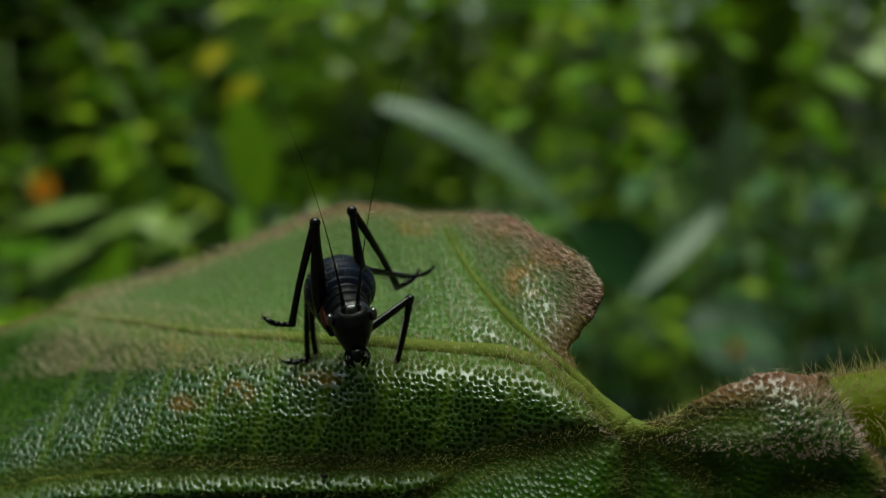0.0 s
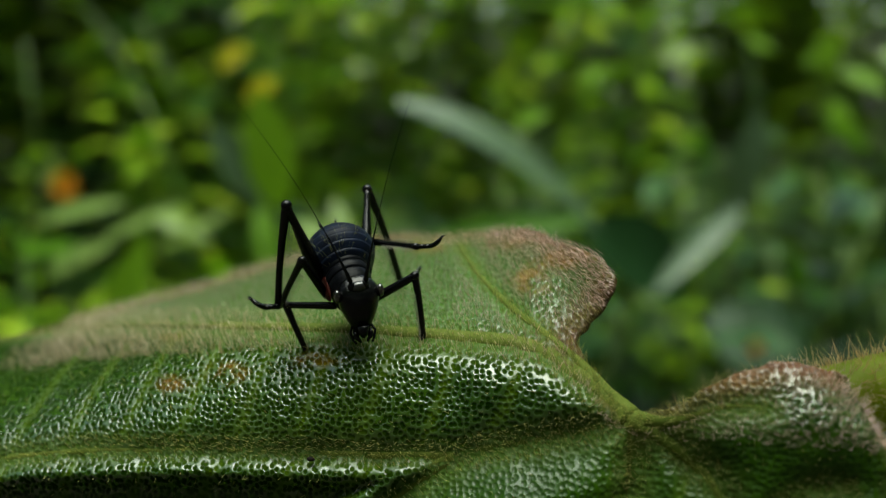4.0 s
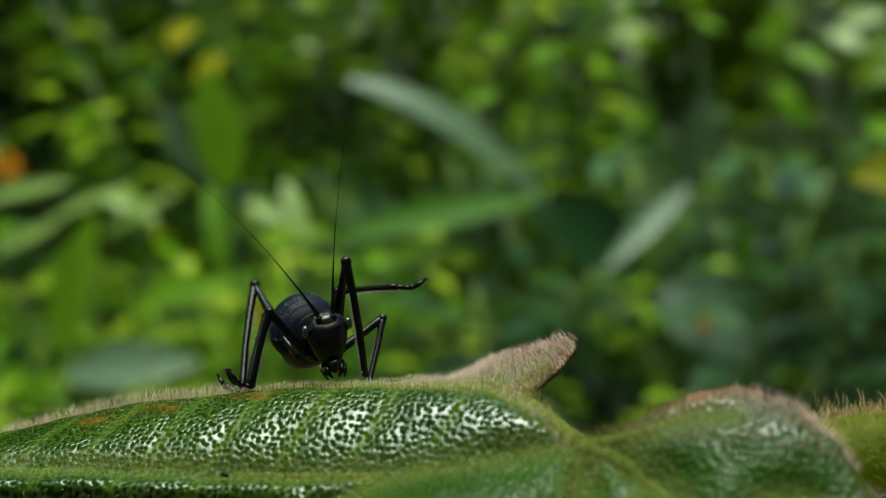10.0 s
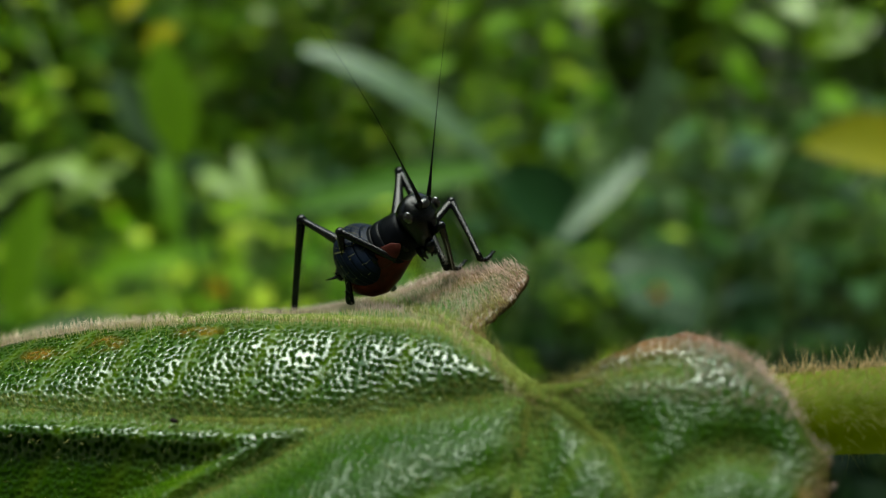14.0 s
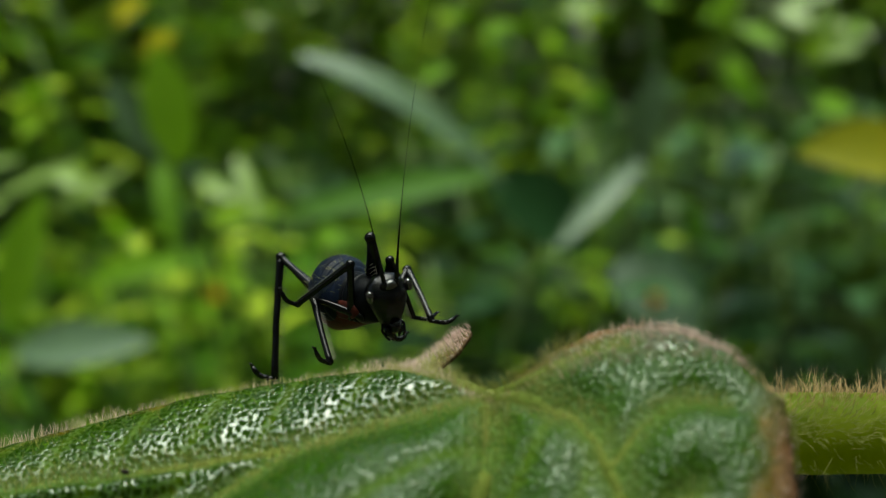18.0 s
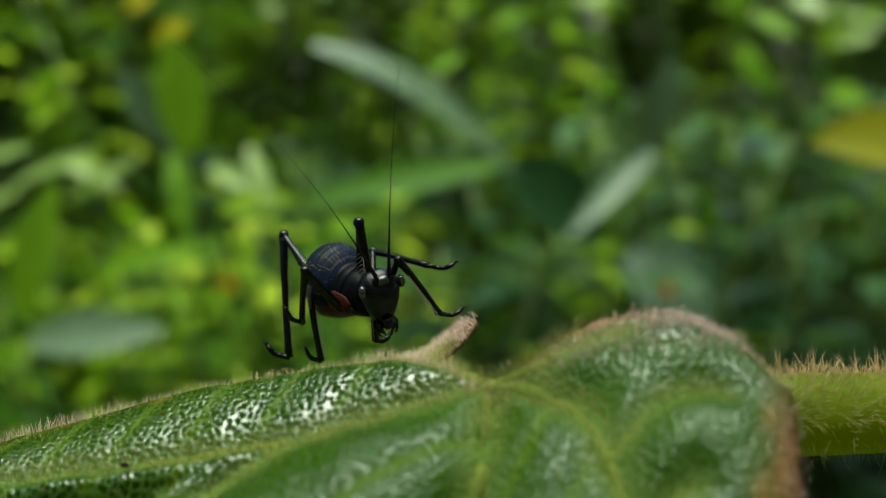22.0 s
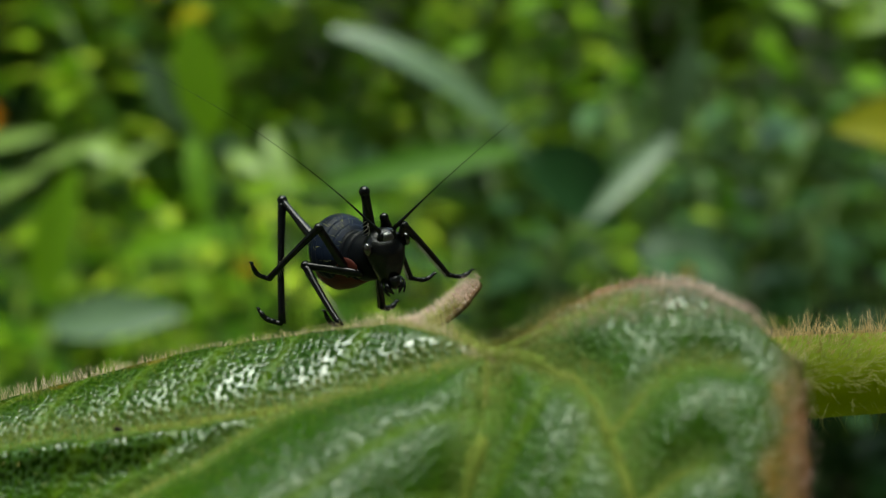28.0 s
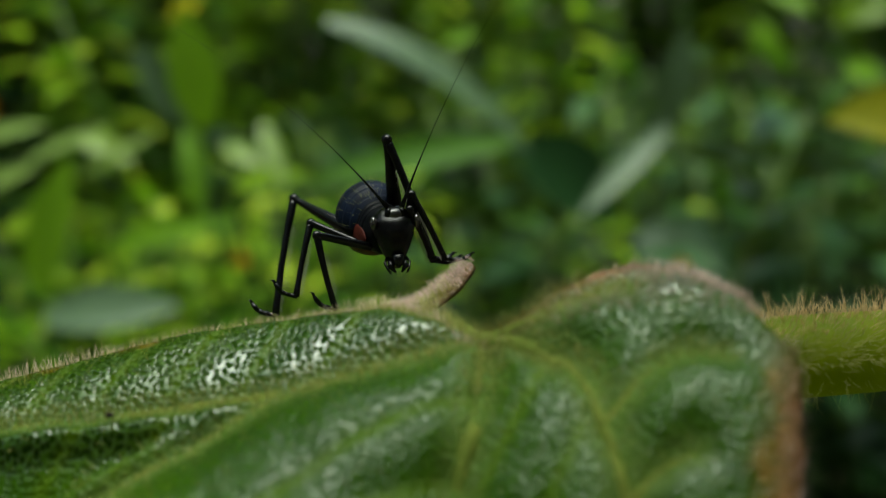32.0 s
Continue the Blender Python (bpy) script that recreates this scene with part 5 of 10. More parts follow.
    # parts of the insect, in its own space
    walk(LIMB['head'], [
        (0, pose(-0.00000, 0.00208, 0.00000, 27.9, 8.6, -4.1)), (0.5, pose(0.00000, 0.00205, -0.00000, 30.8, 10.1, -5.9)),
        (1, pose(-0.00000, 0.00208, 0.00000, 33.8, 11.5, -7.6)), (1.5, pose(0.00000, 0.00207, -0.00000, 29.1, 10.9, -6.5)),
        (2, pose(-0.00000, 0.00208, -0.00000, 24.4, 10.2, -5.6)), (2.5, pose(-0.00000, 0.00208, -0.00000, 24.2, 7.8, -6.3)),
        (3, pose(0.00000, 0.00208, 0.00000, 24.0, 5.3, -6.9)), (3.5, pose(-0.00001, 0.00203, 0.00000, 27.9, 7.8, -6.8)),
        (4, pose(0.00000, 0.00208, -0.00000, 31.9, 10.2, -5.9)), (4.5, pose(-0.00001, 0.00207, 0.00001, 31.6, 9.6, -5.9)),
        (5, pose(-0.00002, 0.00206, 0.00001, 31.2, 9.1, -5.9)), (5.5, pose(-0.00002, 0.00206, 0.00001, 30.8, 8.6, -5.9)),
        (6, pose(-0.00002, 0.00206, 0.00001, 30.4, 8.1, -6.0)), (6.5, pose(-0.00001, 0.00207, 0.00001, 30.0, 7.6, -6.1)),
        (7, pose(-0.00000, 0.00208, 0.00000, 29.7, 7.1, -6.3)), (7.5, pose(0.00000, 0.00195, -0.00000, 10.4, 5.5, -4.8)),
        (8, pose(-0.00000, 0.00208, 0.00000, -8.6, 2.7, -2.4)), (8.5, pose(-0.00000, 0.00206, 0.00000, -1.2, 4.0, -3.4)),
        (9, pose(-0.00000, 0.00208, -0.00000, 6.2, 5.3, -3.8)), (9.5, pose(-0.00000, 0.00206, 0.00001, 5.0, 5.6, -6.4)),
        (10, pose(-0.00000, 0.00208, -0.00000, 3.9, 6.2, -9.0)), (10.5, pose(-0.00001, 0.00206, 0.00000, 0.8, 4.3, -8.6)),
        (11, pose(-0.00000, 0.00208, -0.00000, -2.1, 2.5, -7.7)), (11.5, pose(-0.00000, 0.00208, -0.00000, 2.8, 2.3, -7.7)),
        (12, pose(-0.00000, 0.00208, 0.00000, 24.1, 4.8, -10.9)), (12.5, pose(-0.00000, 0.00208, 0.00000, 39.8, 9.8, -11.6)),
        (13, pose(-0.00000, 0.00208, 0.00000, 34.0, 9.8, -5.1)), (13.5, pose(-0.00000, 0.00208, 0.00000, 15.6, 2.9, -12.2)),
        (14, pose(-0.00000, 0.00208, -0.00000, -33.1, -5.7, -19.8)), (14.5, pose(-0.00000, 0.00208, -0.00000, -11.5, 2.8, -17.5)),
        (15, pose(0.00000, 0.00205, 0.00000, -14.1, 4.1, -15.5)), (15.5, pose(0.00000, 0.00203, 0.00000, -16.9, 5.3, -13.4)),
        (16, pose(0.00000, 0.00205, 0.00000, -19.7, 6.2, -11.3)), (16.5, pose(-0.00000, 0.00208, -0.00000, -22.6, 7.0, -9.4)),
        (17, pose(-0.00000, 0.00208, -0.00000, -26.1, 5.6, -13.7)), (17.5, pose(0.00000, 0.00204, -0.00000, -16.2, 5.7, -14.1)),
        (18, pose(-0.00000, 0.00208, -0.00000, -6.5, 5.9, -15.0)), (18.5, pose(-0.00000, 0.00205, 0.00000, -12.3, 6.6, -12.7)),
        (19, pose(-0.00000, 0.00208, -0.00000, -18.2, 7.1, -10.5)), (19.5, pose(0.00000, 0.00206, 0.00000, -19.7, 4.2, -12.4)),
        (20, pose(-0.00000, 0.00208, -0.00000, -21.4, 1.3, -14.0)), (20.5, pose(0.00000, 0.00206, 0.00000, -12.2, 2.1, -13.9)),
        (21, pose(-0.00000, 0.00208, 0.00000, -2.9, 3.1, -14.0)), (21.5, pose(-0.00000, 0.00207, 0.00000, -0.3, 5.3, -14.5)),
        (22, pose(-0.00000, 0.00208, 0.00000, 2.5, 7.4, -14.7)), (22.5, pose(-0.00000, 0.00205, -0.00000, -5.4, 2.6, -16.5)),
        (23, pose(-0.00000, 0.00208, -0.00000, -13.3, -1.9, -17.1)), (23.5, pose(0.00000, 0.00206, 0.00001, -8.0, -0.1, -14.3)),
        (24, pose(-0.00000, 0.00208, 0.00000, -2.7, 2.1, -11.7)), (24.5, pose(-0.00001, 0.00204, 0.00001, 0.7, 3.9, -14.9)),
        (25, pose(-0.00000, 0.00208, 0.00000, 4.4, 5.6, -17.7)), (25.5, pose(-0.00000, 0.00207, 0.00000, 4.1, 5.5, -17.2)),
        (26, pose(-0.00000, 0.00207, 0.00000, 3.8, 5.5, -16.6)), (26.5, pose(-0.00000, 0.00207, 0.00000, 3.5, 5.4, -16.1)),
        (27, pose(-0.00000, 0.00207, 0.00000, 3.1, 5.4, -15.5)), (27.5, pose(-0.00000, 0.00207, 0.00000, 2.8, 5.3, -15.0)),
        (28, pose(-0.00000, 0.00208, 0.00000, 2.5, 5.3, -14.4)), (28.5, pose(-0.00001, 0.00206, 0.00000, -1.8, 2.3, -13.6)),
        (29, pose(-0.00000, 0.00208, -0.00000, -5.9, -0.8, -12.0)), (29.5, pose(-0.00000, 0.00207, 0.00000, -12.3, 0.7, -10.7)),
        (30, pose(-0.00000, 0.00208, -0.00000, -18.7, 1.9, -9.6)), (30.5, pose(0.00001, 0.00202, -0.00000, -2.6, 2.4, -9.1)),
        (31, pose(-0.00000, 0.00208, 0.00000, 13.4, 3.0, -9.4)), (31.5, pose(-0.00000, 0.00208, -0.00000, 15.3, 3.8, -8.6)),
        (32, pose(-0.00000, 0.00208, 0.00000, 17.1, 4.7, -7.7)),
    ])
    walk(LIMB['antenna_a'], [
        (0, pose(0.00084, 0.00206, 0.00218, 28.3, 9.6, 0.0)), (0.5, pose(0.00088, 0.00188, 0.00216, 34.0, 8.2, 0.0)),
        (1, pose(0.00091, 0.00176, 0.00213, 39.7, 6.0, 0.0)), (1.5, pose(0.00092, 0.00195, 0.00214, 37.6, 18.6, 0.0)),
        (2, pose(0.00091, 0.00217, 0.00215, 33.1, 30.1, 0.0)), (2.5, pose(0.00082, 0.00217, 0.00219, 29.4, 30.7, 0.0)),
        (3, pose(0.00073, 0.00218, 0.00222, 25.7, 31.5, 0.0)), (3.5, pose(0.00080, 0.00197, 0.00219, 34.6, 29.9, 0.0)),
        (4, pose(0.00088, 0.00186, 0.00215, 43.6, 28.6, 0.0)), (4.5, pose(0.00085, 0.00187, 0.00217, 43.1, 32.3, 0.0)),
        (5, pose(0.00083, 0.00188, 0.00218, 42.1, 35.9, 0.0)), (5.5, pose(0.00081, 0.00190, 0.00219, 40.7, 39.2, 0.0)),
        (6, pose(0.00079, 0.00191, 0.00220, 39.0, 42.1, 0.0)), (6.5, pose(0.00078, 0.00194, 0.00220, 37.0, 44.5, 0.0)),
        (7, pose(0.00077, 0.00196, 0.00220, 35.0, 46.4, 0.0)), (7.5, pose(0.00077, 0.00261, 0.00211, 14.0, 48.8, 0.0)),
        (8, pose(0.00065, 0.00344, 0.00179, -5.8, 53.6, 0.0)), (8.5, pose(0.00070, 0.00316, 0.00194, 0.7, 54.3, 0.0)),
        (9, pose(0.00075, 0.00291, 0.00205, 7.0, 55.5, 0.0)), (9.5, pose(0.00080, 0.00290, 0.00204, 10.8, 42.5, 0.0)),
        (10, pose(0.00086, 0.00292, 0.00200, 12.3, 29.3, 0.0)), (10.5, pose(0.00080, 0.00302, 0.00197, 4.8, 21.6, 0.0)),
        (11, pose(0.00074, 0.00316, 0.00194, -3.2, 14.2, 0.0)), (11.5, pose(0.00071, 0.00299, 0.00203, 7.0, 28.7, 0.0)),
        (12, pose(0.00072, 0.00213, 0.00222, 29.5, 22.8, 0.0)), (12.5, pose(0.00077, 0.00148, 0.00212, 45.3, 21.2, 0.0)),
        (13, pose(0.00086, 0.00180, 0.00215, 31.5, 19.5, 0.0)), (13.5, pose(0.00071, 0.00246, 0.00219, 19.6, 16.1, 0.0)),
        (14, pose(0.00105, 0.00384, 0.00112, -13.2, -1.9, -0.0)), (14.5, pose(0.00100, 0.00331, 0.00171, 16.8, 13.8, 0.0)),
        (15, pose(0.00101, 0.00338, 0.00163, 10.1, 15.4, 0.0)), (15.5, pose(0.00101, 0.00347, 0.00154, 3.3, 15.8, 0.0)),
        (16, pose(0.00099, 0.00359, 0.00145, -3.5, 14.8, 0.0)), (16.5, pose(0.00095, 0.00373, 0.00135, -9.7, 12.7, 0.0)),
        (17, pose(0.00105, 0.00374, 0.00126, -11.5, 6.3, 0.0)), (17.5, pose(0.00104, 0.00345, 0.00156, -2.0, 2.8, 0.0)),
        (18, pose(0.00101, 0.00317, 0.00180, 7.3, -0.9, -0.0)), (18.5, pose(0.00101, 0.00337, 0.00165, 5.4, 7.1, 0.0)),
        (19, pose(0.00099, 0.00360, 0.00148, 2.0, 15.1, 0.0)), (19.5, pose(0.00097, 0.00360, 0.00147, -1.3, 13.4, 0.0)),
        (20, pose(0.00094, 0.00365, 0.00145, -4.9, 12.2, 0.0)), (20.5, pose(0.00091, 0.00338, 0.00170, 12.7, 25.1, 0.0)),
        (21, pose(0.00088, 0.00310, 0.00191, 28.0, 41.5, 0.0)), (21.5, pose(0.00094, 0.00297, 0.00194, 28.2, 29.0, 0.0)),
        (22, pose(0.00099, 0.00287, 0.00196, 28.0, 16.3, 0.0)), (22.5, pose(0.00093, 0.00311, 0.00186, 10.9, 5.0, 0.0)),
        (23, pose(0.00088, 0.00341, 0.00171, -7.9, -2.9, -0.0)), (23.5, pose(0.00082, 0.00326, 0.00184, -2.2, 3.0, 0.0)),
        (24, pose(0.00080, 0.00313, 0.00193, 2.2, 10.1, 0.0)), (24.5, pose(0.00089, 0.00291, 0.00199, 10.8, 8.1, 0.0)),
        (25, pose(0.00096, 0.00276, 0.00202, 19.2, 4.6, 0.0)), (25.5, pose(0.00095, 0.00278, 0.00202, 21.2, 8.4, 0.0)),
        (26, pose(0.00095, 0.00280, 0.00201, 22.9, 12.4, 0.0)), (26.5, pose(0.00094, 0.00282, 0.00201, 24.4, 16.8, 0.0)),
        (27, pose(0.00093, 0.00284, 0.00200, 25.6, 21.3, 0.0)), (27.5, pose(0.00093, 0.00286, 0.00200, 26.5, 26.0, 0.0)),
        (28, pose(0.00092, 0.00289, 0.00199, 27.0, 30.6, 0.0)), (28.5, pose(0.00083, 0.00305, 0.00195, 20.3, 35.6, 0.0)),
        (29, pose(0.00074, 0.00325, 0.00188, 13.7, 40.4, 0.0)), (29.5, pose(0.00079, 0.00345, 0.00172, 3.5, 32.4, 0.0)),
        (30, pose(0.00083, 0.00365, 0.00152, -6.6, 24.4, 0.0)), (30.5, pose(0.00077, 0.00310, 0.00192, 10.3, 34.9, 0.0)),
        (31, pose(0.00071, 0.00258, 0.00217, 23.7, 49.1, 0.0)), (31.5, pose(0.00072, 0.00251, 0.00218, 22.7, 44.5, 0.0)),
        (32, pose(0.00074, 0.00245, 0.00219, 22.0, 39.8, 0.0)),
    ])
    walk(LIMB['antenna_b'], [
        (0, pose(-0.00015, 0.00213, 0.00233, 24.2, -6.4, -0.0)), (0.5, pose(-0.00010, 0.00199, 0.00233, 29.2, -5.3, -0.0)),
        (1, pose(-0.00007, 0.00189, 0.00233, 34.7, -4.8, -0.0)), (1.5, pose(-0.00006, 0.00207, 0.00233, 26.5, -11.1, -0.0)),
        (2, pose(-0.00007, 0.00226, 0.00233, 19.1, -17.8, -0.0)), (2.5, pose(-0.00017, 0.00228, 0.00232, 15.2, -15.6, -0.0)),
        (3, pose(-0.00027, 0.00230, 0.00231, 11.3, -13.5, -0.0)), (3.5, pose(-0.00019, 0.00209, 0.00233, 21.6, -13.2, -0.0)),
        (4, pose(-0.00011, 0.00197, 0.00233, 32.2, -13.6, -0.0)), (4.5, pose(-0.00013, 0.00197, 0.00234, 31.4, -12.3, -0.0)),
        (5, pose(-0.00016, 0.00198, 0.00234, 30.6, -10.9, -0.0)), (5.5, pose(-0.00018, 0.00200, 0.00234, 29.7, -9.5, -0.0)),
        (6, pose(-0.00020, 0.00202, 0.00234, 28.7, -8.1, -0.0)), (6.5, pose(-0.00021, 0.00204, 0.00233, 27.8, -6.8, -0.0)),
        (7, pose(-0.00022, 0.00207, 0.00233, 27.0, -5.6, -0.0)), (7.5, pose(-0.00023, 0.00269, 0.00220, 7.5, 2.6, 0.0)),
        (8, pose(-0.00036, 0.00348, 0.00184, -13.7, 6.8, 0.0)), (8.5, pose(-0.00030, 0.00322, 0.00201, -7.0, 3.0, 0.0)),
        (9, pose(-0.00025, 0.00297, 0.00215, -0.4, -0.8, -0.0)), (9.5, pose(-0.00019, 0.00301, 0.00213, -1.2, -2.0, -0.0)),
        (10, pose(-0.00013, 0.00307, 0.00211, -1.9, -2.7, -0.0)), (10.5, pose(-0.00020, 0.00317, 0.00205, -5.4, -1.2, -0.0)),
        (11, pose(-0.00026, 0.00330, 0.00198, -8.9, 0.3, 0.0)), (11.5, pose(-0.00028, 0.00313, 0.00207, -3.5, 0.8, 0.0)),
        (12, pose(-0.00027, 0.00232, 0.00231, 20.0, 3.5, 0.0)), (12.5, pose(-0.00020, 0.00168, 0.00229, 29.7, -3.5, -0.0)),
        (13, pose(-0.00013, 0.00189, 0.00233, 25.9, -2.3, -0.0)), (13.5, pose(-0.00027, 0.00267, 0.00224, 8.4, -0.9, -0.0)),
        (14, pose(0.00011, 0.00418, 0.00102, -39.8, -17.2, -0.0)), (14.5, pose(0.00004, 0.00361, 0.00176, -13.7, -12.0, -0.0)),
        (15, pose(0.00005, 0.00365, 0.00170, -14.3, -9.9, -0.0)), (15.5, pose(0.00003, 0.00371, 0.00164, -15.4, -8.1, -0.0)),
        (16, pose(0.00001, 0.00379, 0.00156, -16.9, -6.6, -0.0)), (16.5, pose(-0.00003, 0.00389, 0.00147, -18.8, -5.7, -0.0)),
        (17, pose(0.00008, 0.00398, 0.00136, -21.1, -5.6, -0.0)), (17.5, pose(0.00006, 0.00369, 0.00165, -11.3, -7.7, -0.0)),
        (18, pose(0.00004, 0.00343, 0.00191, -1.7, -10.1, -0.0)), (18.5, pose(0.00003, 0.00359, 0.00177, -3.5, -5.0, -0.0)),
        (19, pose(0.00000, 0.00378, 0.00161, -6.3, 0.3, 0.0)), (19.5, pose(-0.00001, 0.00382, 0.00155, -12.7, -2.4, -0.0)),
        (20, pose(-0.00003, 0.00390, 0.00147, -19.5, -4.5, -0.0)), (20.5, pose(-0.00006, 0.00362, 0.00174, -14.2, -7.7, -0.0)),
        (21, pose(-0.00009, 0.00334, 0.00197, -9.0, -10.9, -0.0)), (21.5, pose(-0.00003, 0.00322, 0.00203, -0.4, -8.9, -0.0)),
        (22, pose(0.00003, 0.00312, 0.00209, 8.3, -7.5, -0.0)), (22.5, pose(-0.00004, 0.00339, 0.00191, -4.7, -9.7, -0.0)),
        (23, pose(-0.00008, 0.00371, 0.00167, -17.9, -11.3, -0.0)), (23.5, pose(-0.00015, 0.00351, 0.00183, -11.5, -7.4, -0.0)),
        (24, pose(-0.00018, 0.00334, 0.00196, -6.0, -2.4, -0.0)), (24.5, pose(-0.00008, 0.00317, 0.00205, -3.9, -7.5, -0.0)),
        (25, pose(0.00000, 0.00307, 0.00212, -3.1, -12.3, -0.0)), (25.5, pose(-0.00001, 0.00308, 0.00211, -8.4, -15.6, -0.0)),
        (26, pose(-0.00002, 0.00308, 0.00211, -13.7, -19.5, -0.0)), (26.5, pose(-0.00002, 0.00309, 0.00210, -18.8, -23.9, -0.0)),
        (27, pose(-0.00003, 0.00311, 0.00210, -23.5, -29.0, -0.0)), (27.5, pose(-0.00004, 0.00312, 0.00209, -27.7, -34.7, -0.0)),
        (28, pose(-0.00005, 0.00314, 0.00208, -31.1, -40.7, -0.0)), (28.5, pose(-0.00015, 0.00329, 0.00199, -32.4, -40.1, -0.0)),
        (29, pose(-0.00025, 0.00346, 0.00187, -34.1, -39.4, -0.0)), (29.5, pose(-0.00020, 0.00363, 0.00173, -28.6, -23.1, -0.0)),
        (30, pose(-0.00017, 0.00381, 0.00156, -23.6, -7.2, -0.0)), (30.5, pose(-0.00022, 0.00326, 0.00197, -8.3, -3.2, -0.0)),
        (31, pose(-0.00029, 0.00274, 0.00222, 7.0, 0.2, 0.0)), (31.5, pose(-0.00027, 0.00266, 0.00225, 4.1, -8.8, -0.0)),
        (32, pose(-0.00025, 0.00258, 0.00227, 1.6, -17.9, -0.0)),
    ])
    walk(LIMB['femur_LH'], [
        (0, pose(0.00168, -0.00128, -0.00048, -3.8, 4.6, -66.5)), (0.5, pose(0.00167, -0.00126, -0.00049, 6.4, 11.3, 4.3)),
        (1, pose(0.00168, -0.00128, -0.00048, 18.4, 9.2, 35.8)), (1.5, pose(0.00167, -0.00127, -0.00048, 12.2, 11.0, 14.3)),
        (2, pose(0.00168, -0.00128, -0.00048, 6.8, 11.0, -12.6)), (2.5, pose(0.00168, -0.00128, -0.00048, 2.1, 10.2, -26.3)),
        (3, pose(0.00168, -0.00128, -0.00048, -3.0, 7.4, -49.2)), (3.5, pose(0.00169, -0.00126, -0.00048, 15.6, 8.7, 40.2)),
        (4, pose(0.00168, -0.00128, -0.00048, 26.8, 5.6, 60.7)), (4.5, pose(0.00168, -0.00128, -0.00048, 29.5, 9.7, 31.6)),
        (5, pose(0.00167, -0.00128, -0.00048, 37.8, 10.9, 16.1)), (5.5, pose(0.00167, -0.00128, -0.00048, 49.2, 11.2, 8.2)),
        (6, pose(0.00167, -0.00128, -0.00048, 61.8, 11.3, 3.9)), (6.5, pose(0.00168, -0.00128, -0.00048, 74.0, 11.3, 1.6)),
        (7, pose(0.00168, -0.00128, -0.00048, 85.2, 11.3, 0.5)), (7.5, pose(0.00167, -0.00120, -0.00050, 56.6, 11.3, 1.4)),
        (8, pose(0.00168, -0.00128, -0.00048, 27.7, 11.3, -0.7)), (8.5, pose(0.00168, -0.00127, -0.00048, 40.5, 11.3, 3.4)),
        (9, pose(0.00168, -0.00128, -0.00048, 53.0, 11.2, 6.0)), (9.5, pose(0.00166, -0.00127, -0.00049, 54.3, 11.3, 1.1)),
        (10, pose(0.00168, -0.00128, -0.00048, 55.7, 11.3, -3.6)), (10.5, pose(0.00168, -0.00127, -0.00048, 25.6, 7.0, 52.0)),
        (11, pose(0.00168, -0.00128, -0.00048, 51.4, -9.4, 145.6)), (11.5, pose(0.00168, -0.00128, -0.00048, 50.0, 11.2, -9.7)),
        (12, pose(0.00168, -0.00128, -0.00048, 74.4, 11.2, 8.7)), (12.5, pose(0.00168, -0.00128, -0.00048, 90.5, 11.3, -1.4)),
        (13, pose(0.00168, -0.00128, -0.00048, 58.5, 11.3, 0.1)), (13.5, pose(0.00168, -0.00128, -0.00048, 50.4, 10.8, -17.2)),
        (14, pose(0.00168, -0.00128, -0.00048, 34.1, 9.1, -36.7)), (14.5, pose(0.00168, -0.00128, -0.00048, 44.7, 9.2, -35.8)),
        (15, pose(0.00165, -0.00126, -0.00048, 40.6, 9.7, -31.3)), (15.5, pose(0.00164, -0.00125, -0.00048, 36.6, 10.1, -26.7)),
        (16, pose(0.00165, -0.00126, -0.00048, 32.6, 10.5, -22.4)), (16.5, pose(0.00168, -0.00128, -0.00048, 28.7, 10.7, -18.4)),
        (17, pose(0.00168, -0.00128, -0.00048, 26.8, 7.8, -46.8)), (17.5, pose(0.00168, -0.00125, -0.00047, 43.1, 10.5, -22.4)),
        (18, pose(0.00168, -0.00128, -0.00048, 62.6, 11.2, -8.2)), (18.5, pose(0.00167, -0.00127, -0.00049, 50.9, 11.1, -10.2)),
        (19, pose(0.00168, -0.00128, -0.00048, 39.4, 11.0, -14.2)), (19.5, pose(0.00167, -0.00127, -0.00047, 30.2, 10.1, -27.0)),
        (20, pose(0.00168, -0.00128, -0.00048, 21.8, 8.3, -43.0)), (20.5, pose(0.00168, -0.00126, -0.00047, 37.4, 10.3, -24.8)),
        (21, pose(0.00168, -0.00128, -0.00048, 53.7, 10.9, -14.8)), (21.5, pose(0.00168, -0.00127, -0.00048, 58.4, 11.0, -14.3)),
        (22, pose(0.00168, -0.00128, -0.00048, 63.1, 11.0, -13.9)), (22.5, pose(0.00167, -0.00126, -0.00046, 29.3, 11.0, 12.9)),
        (23, pose(0.00168, -0.00128, -0.00048, 40.4, -3.7, 108.9)), (23.5, pose(0.00166, -0.00127, -0.00048, 20.8, 10.5, 22.1)),
        (24, pose(0.00168, -0.00128, -0.00048, 43.0, 10.9, -16.3)), (24.5, pose(0.00166, -0.00126, -0.00050, 54.4, 10.9, -15.7)),
        (25, pose(0.00168, -0.00128, -0.00048, 65.9, 10.9, -16.5)), (25.5, pose(0.00168, -0.00128, -0.00048, 63.2, 10.9, -14.9)),
        (26, pose(0.00167, -0.00127, -0.00048, 60.4, 11.0, -13.4)), (26.5, pose(0.00167, -0.00127, -0.00048, 57.5, 11.1, -11.9)),
        (27, pose(0.00167, -0.00127, -0.00048, 54.7, 11.1, -10.3)), (27.5, pose(0.00168, -0.00128, -0.00048, 51.8, 11.2, -8.8)),
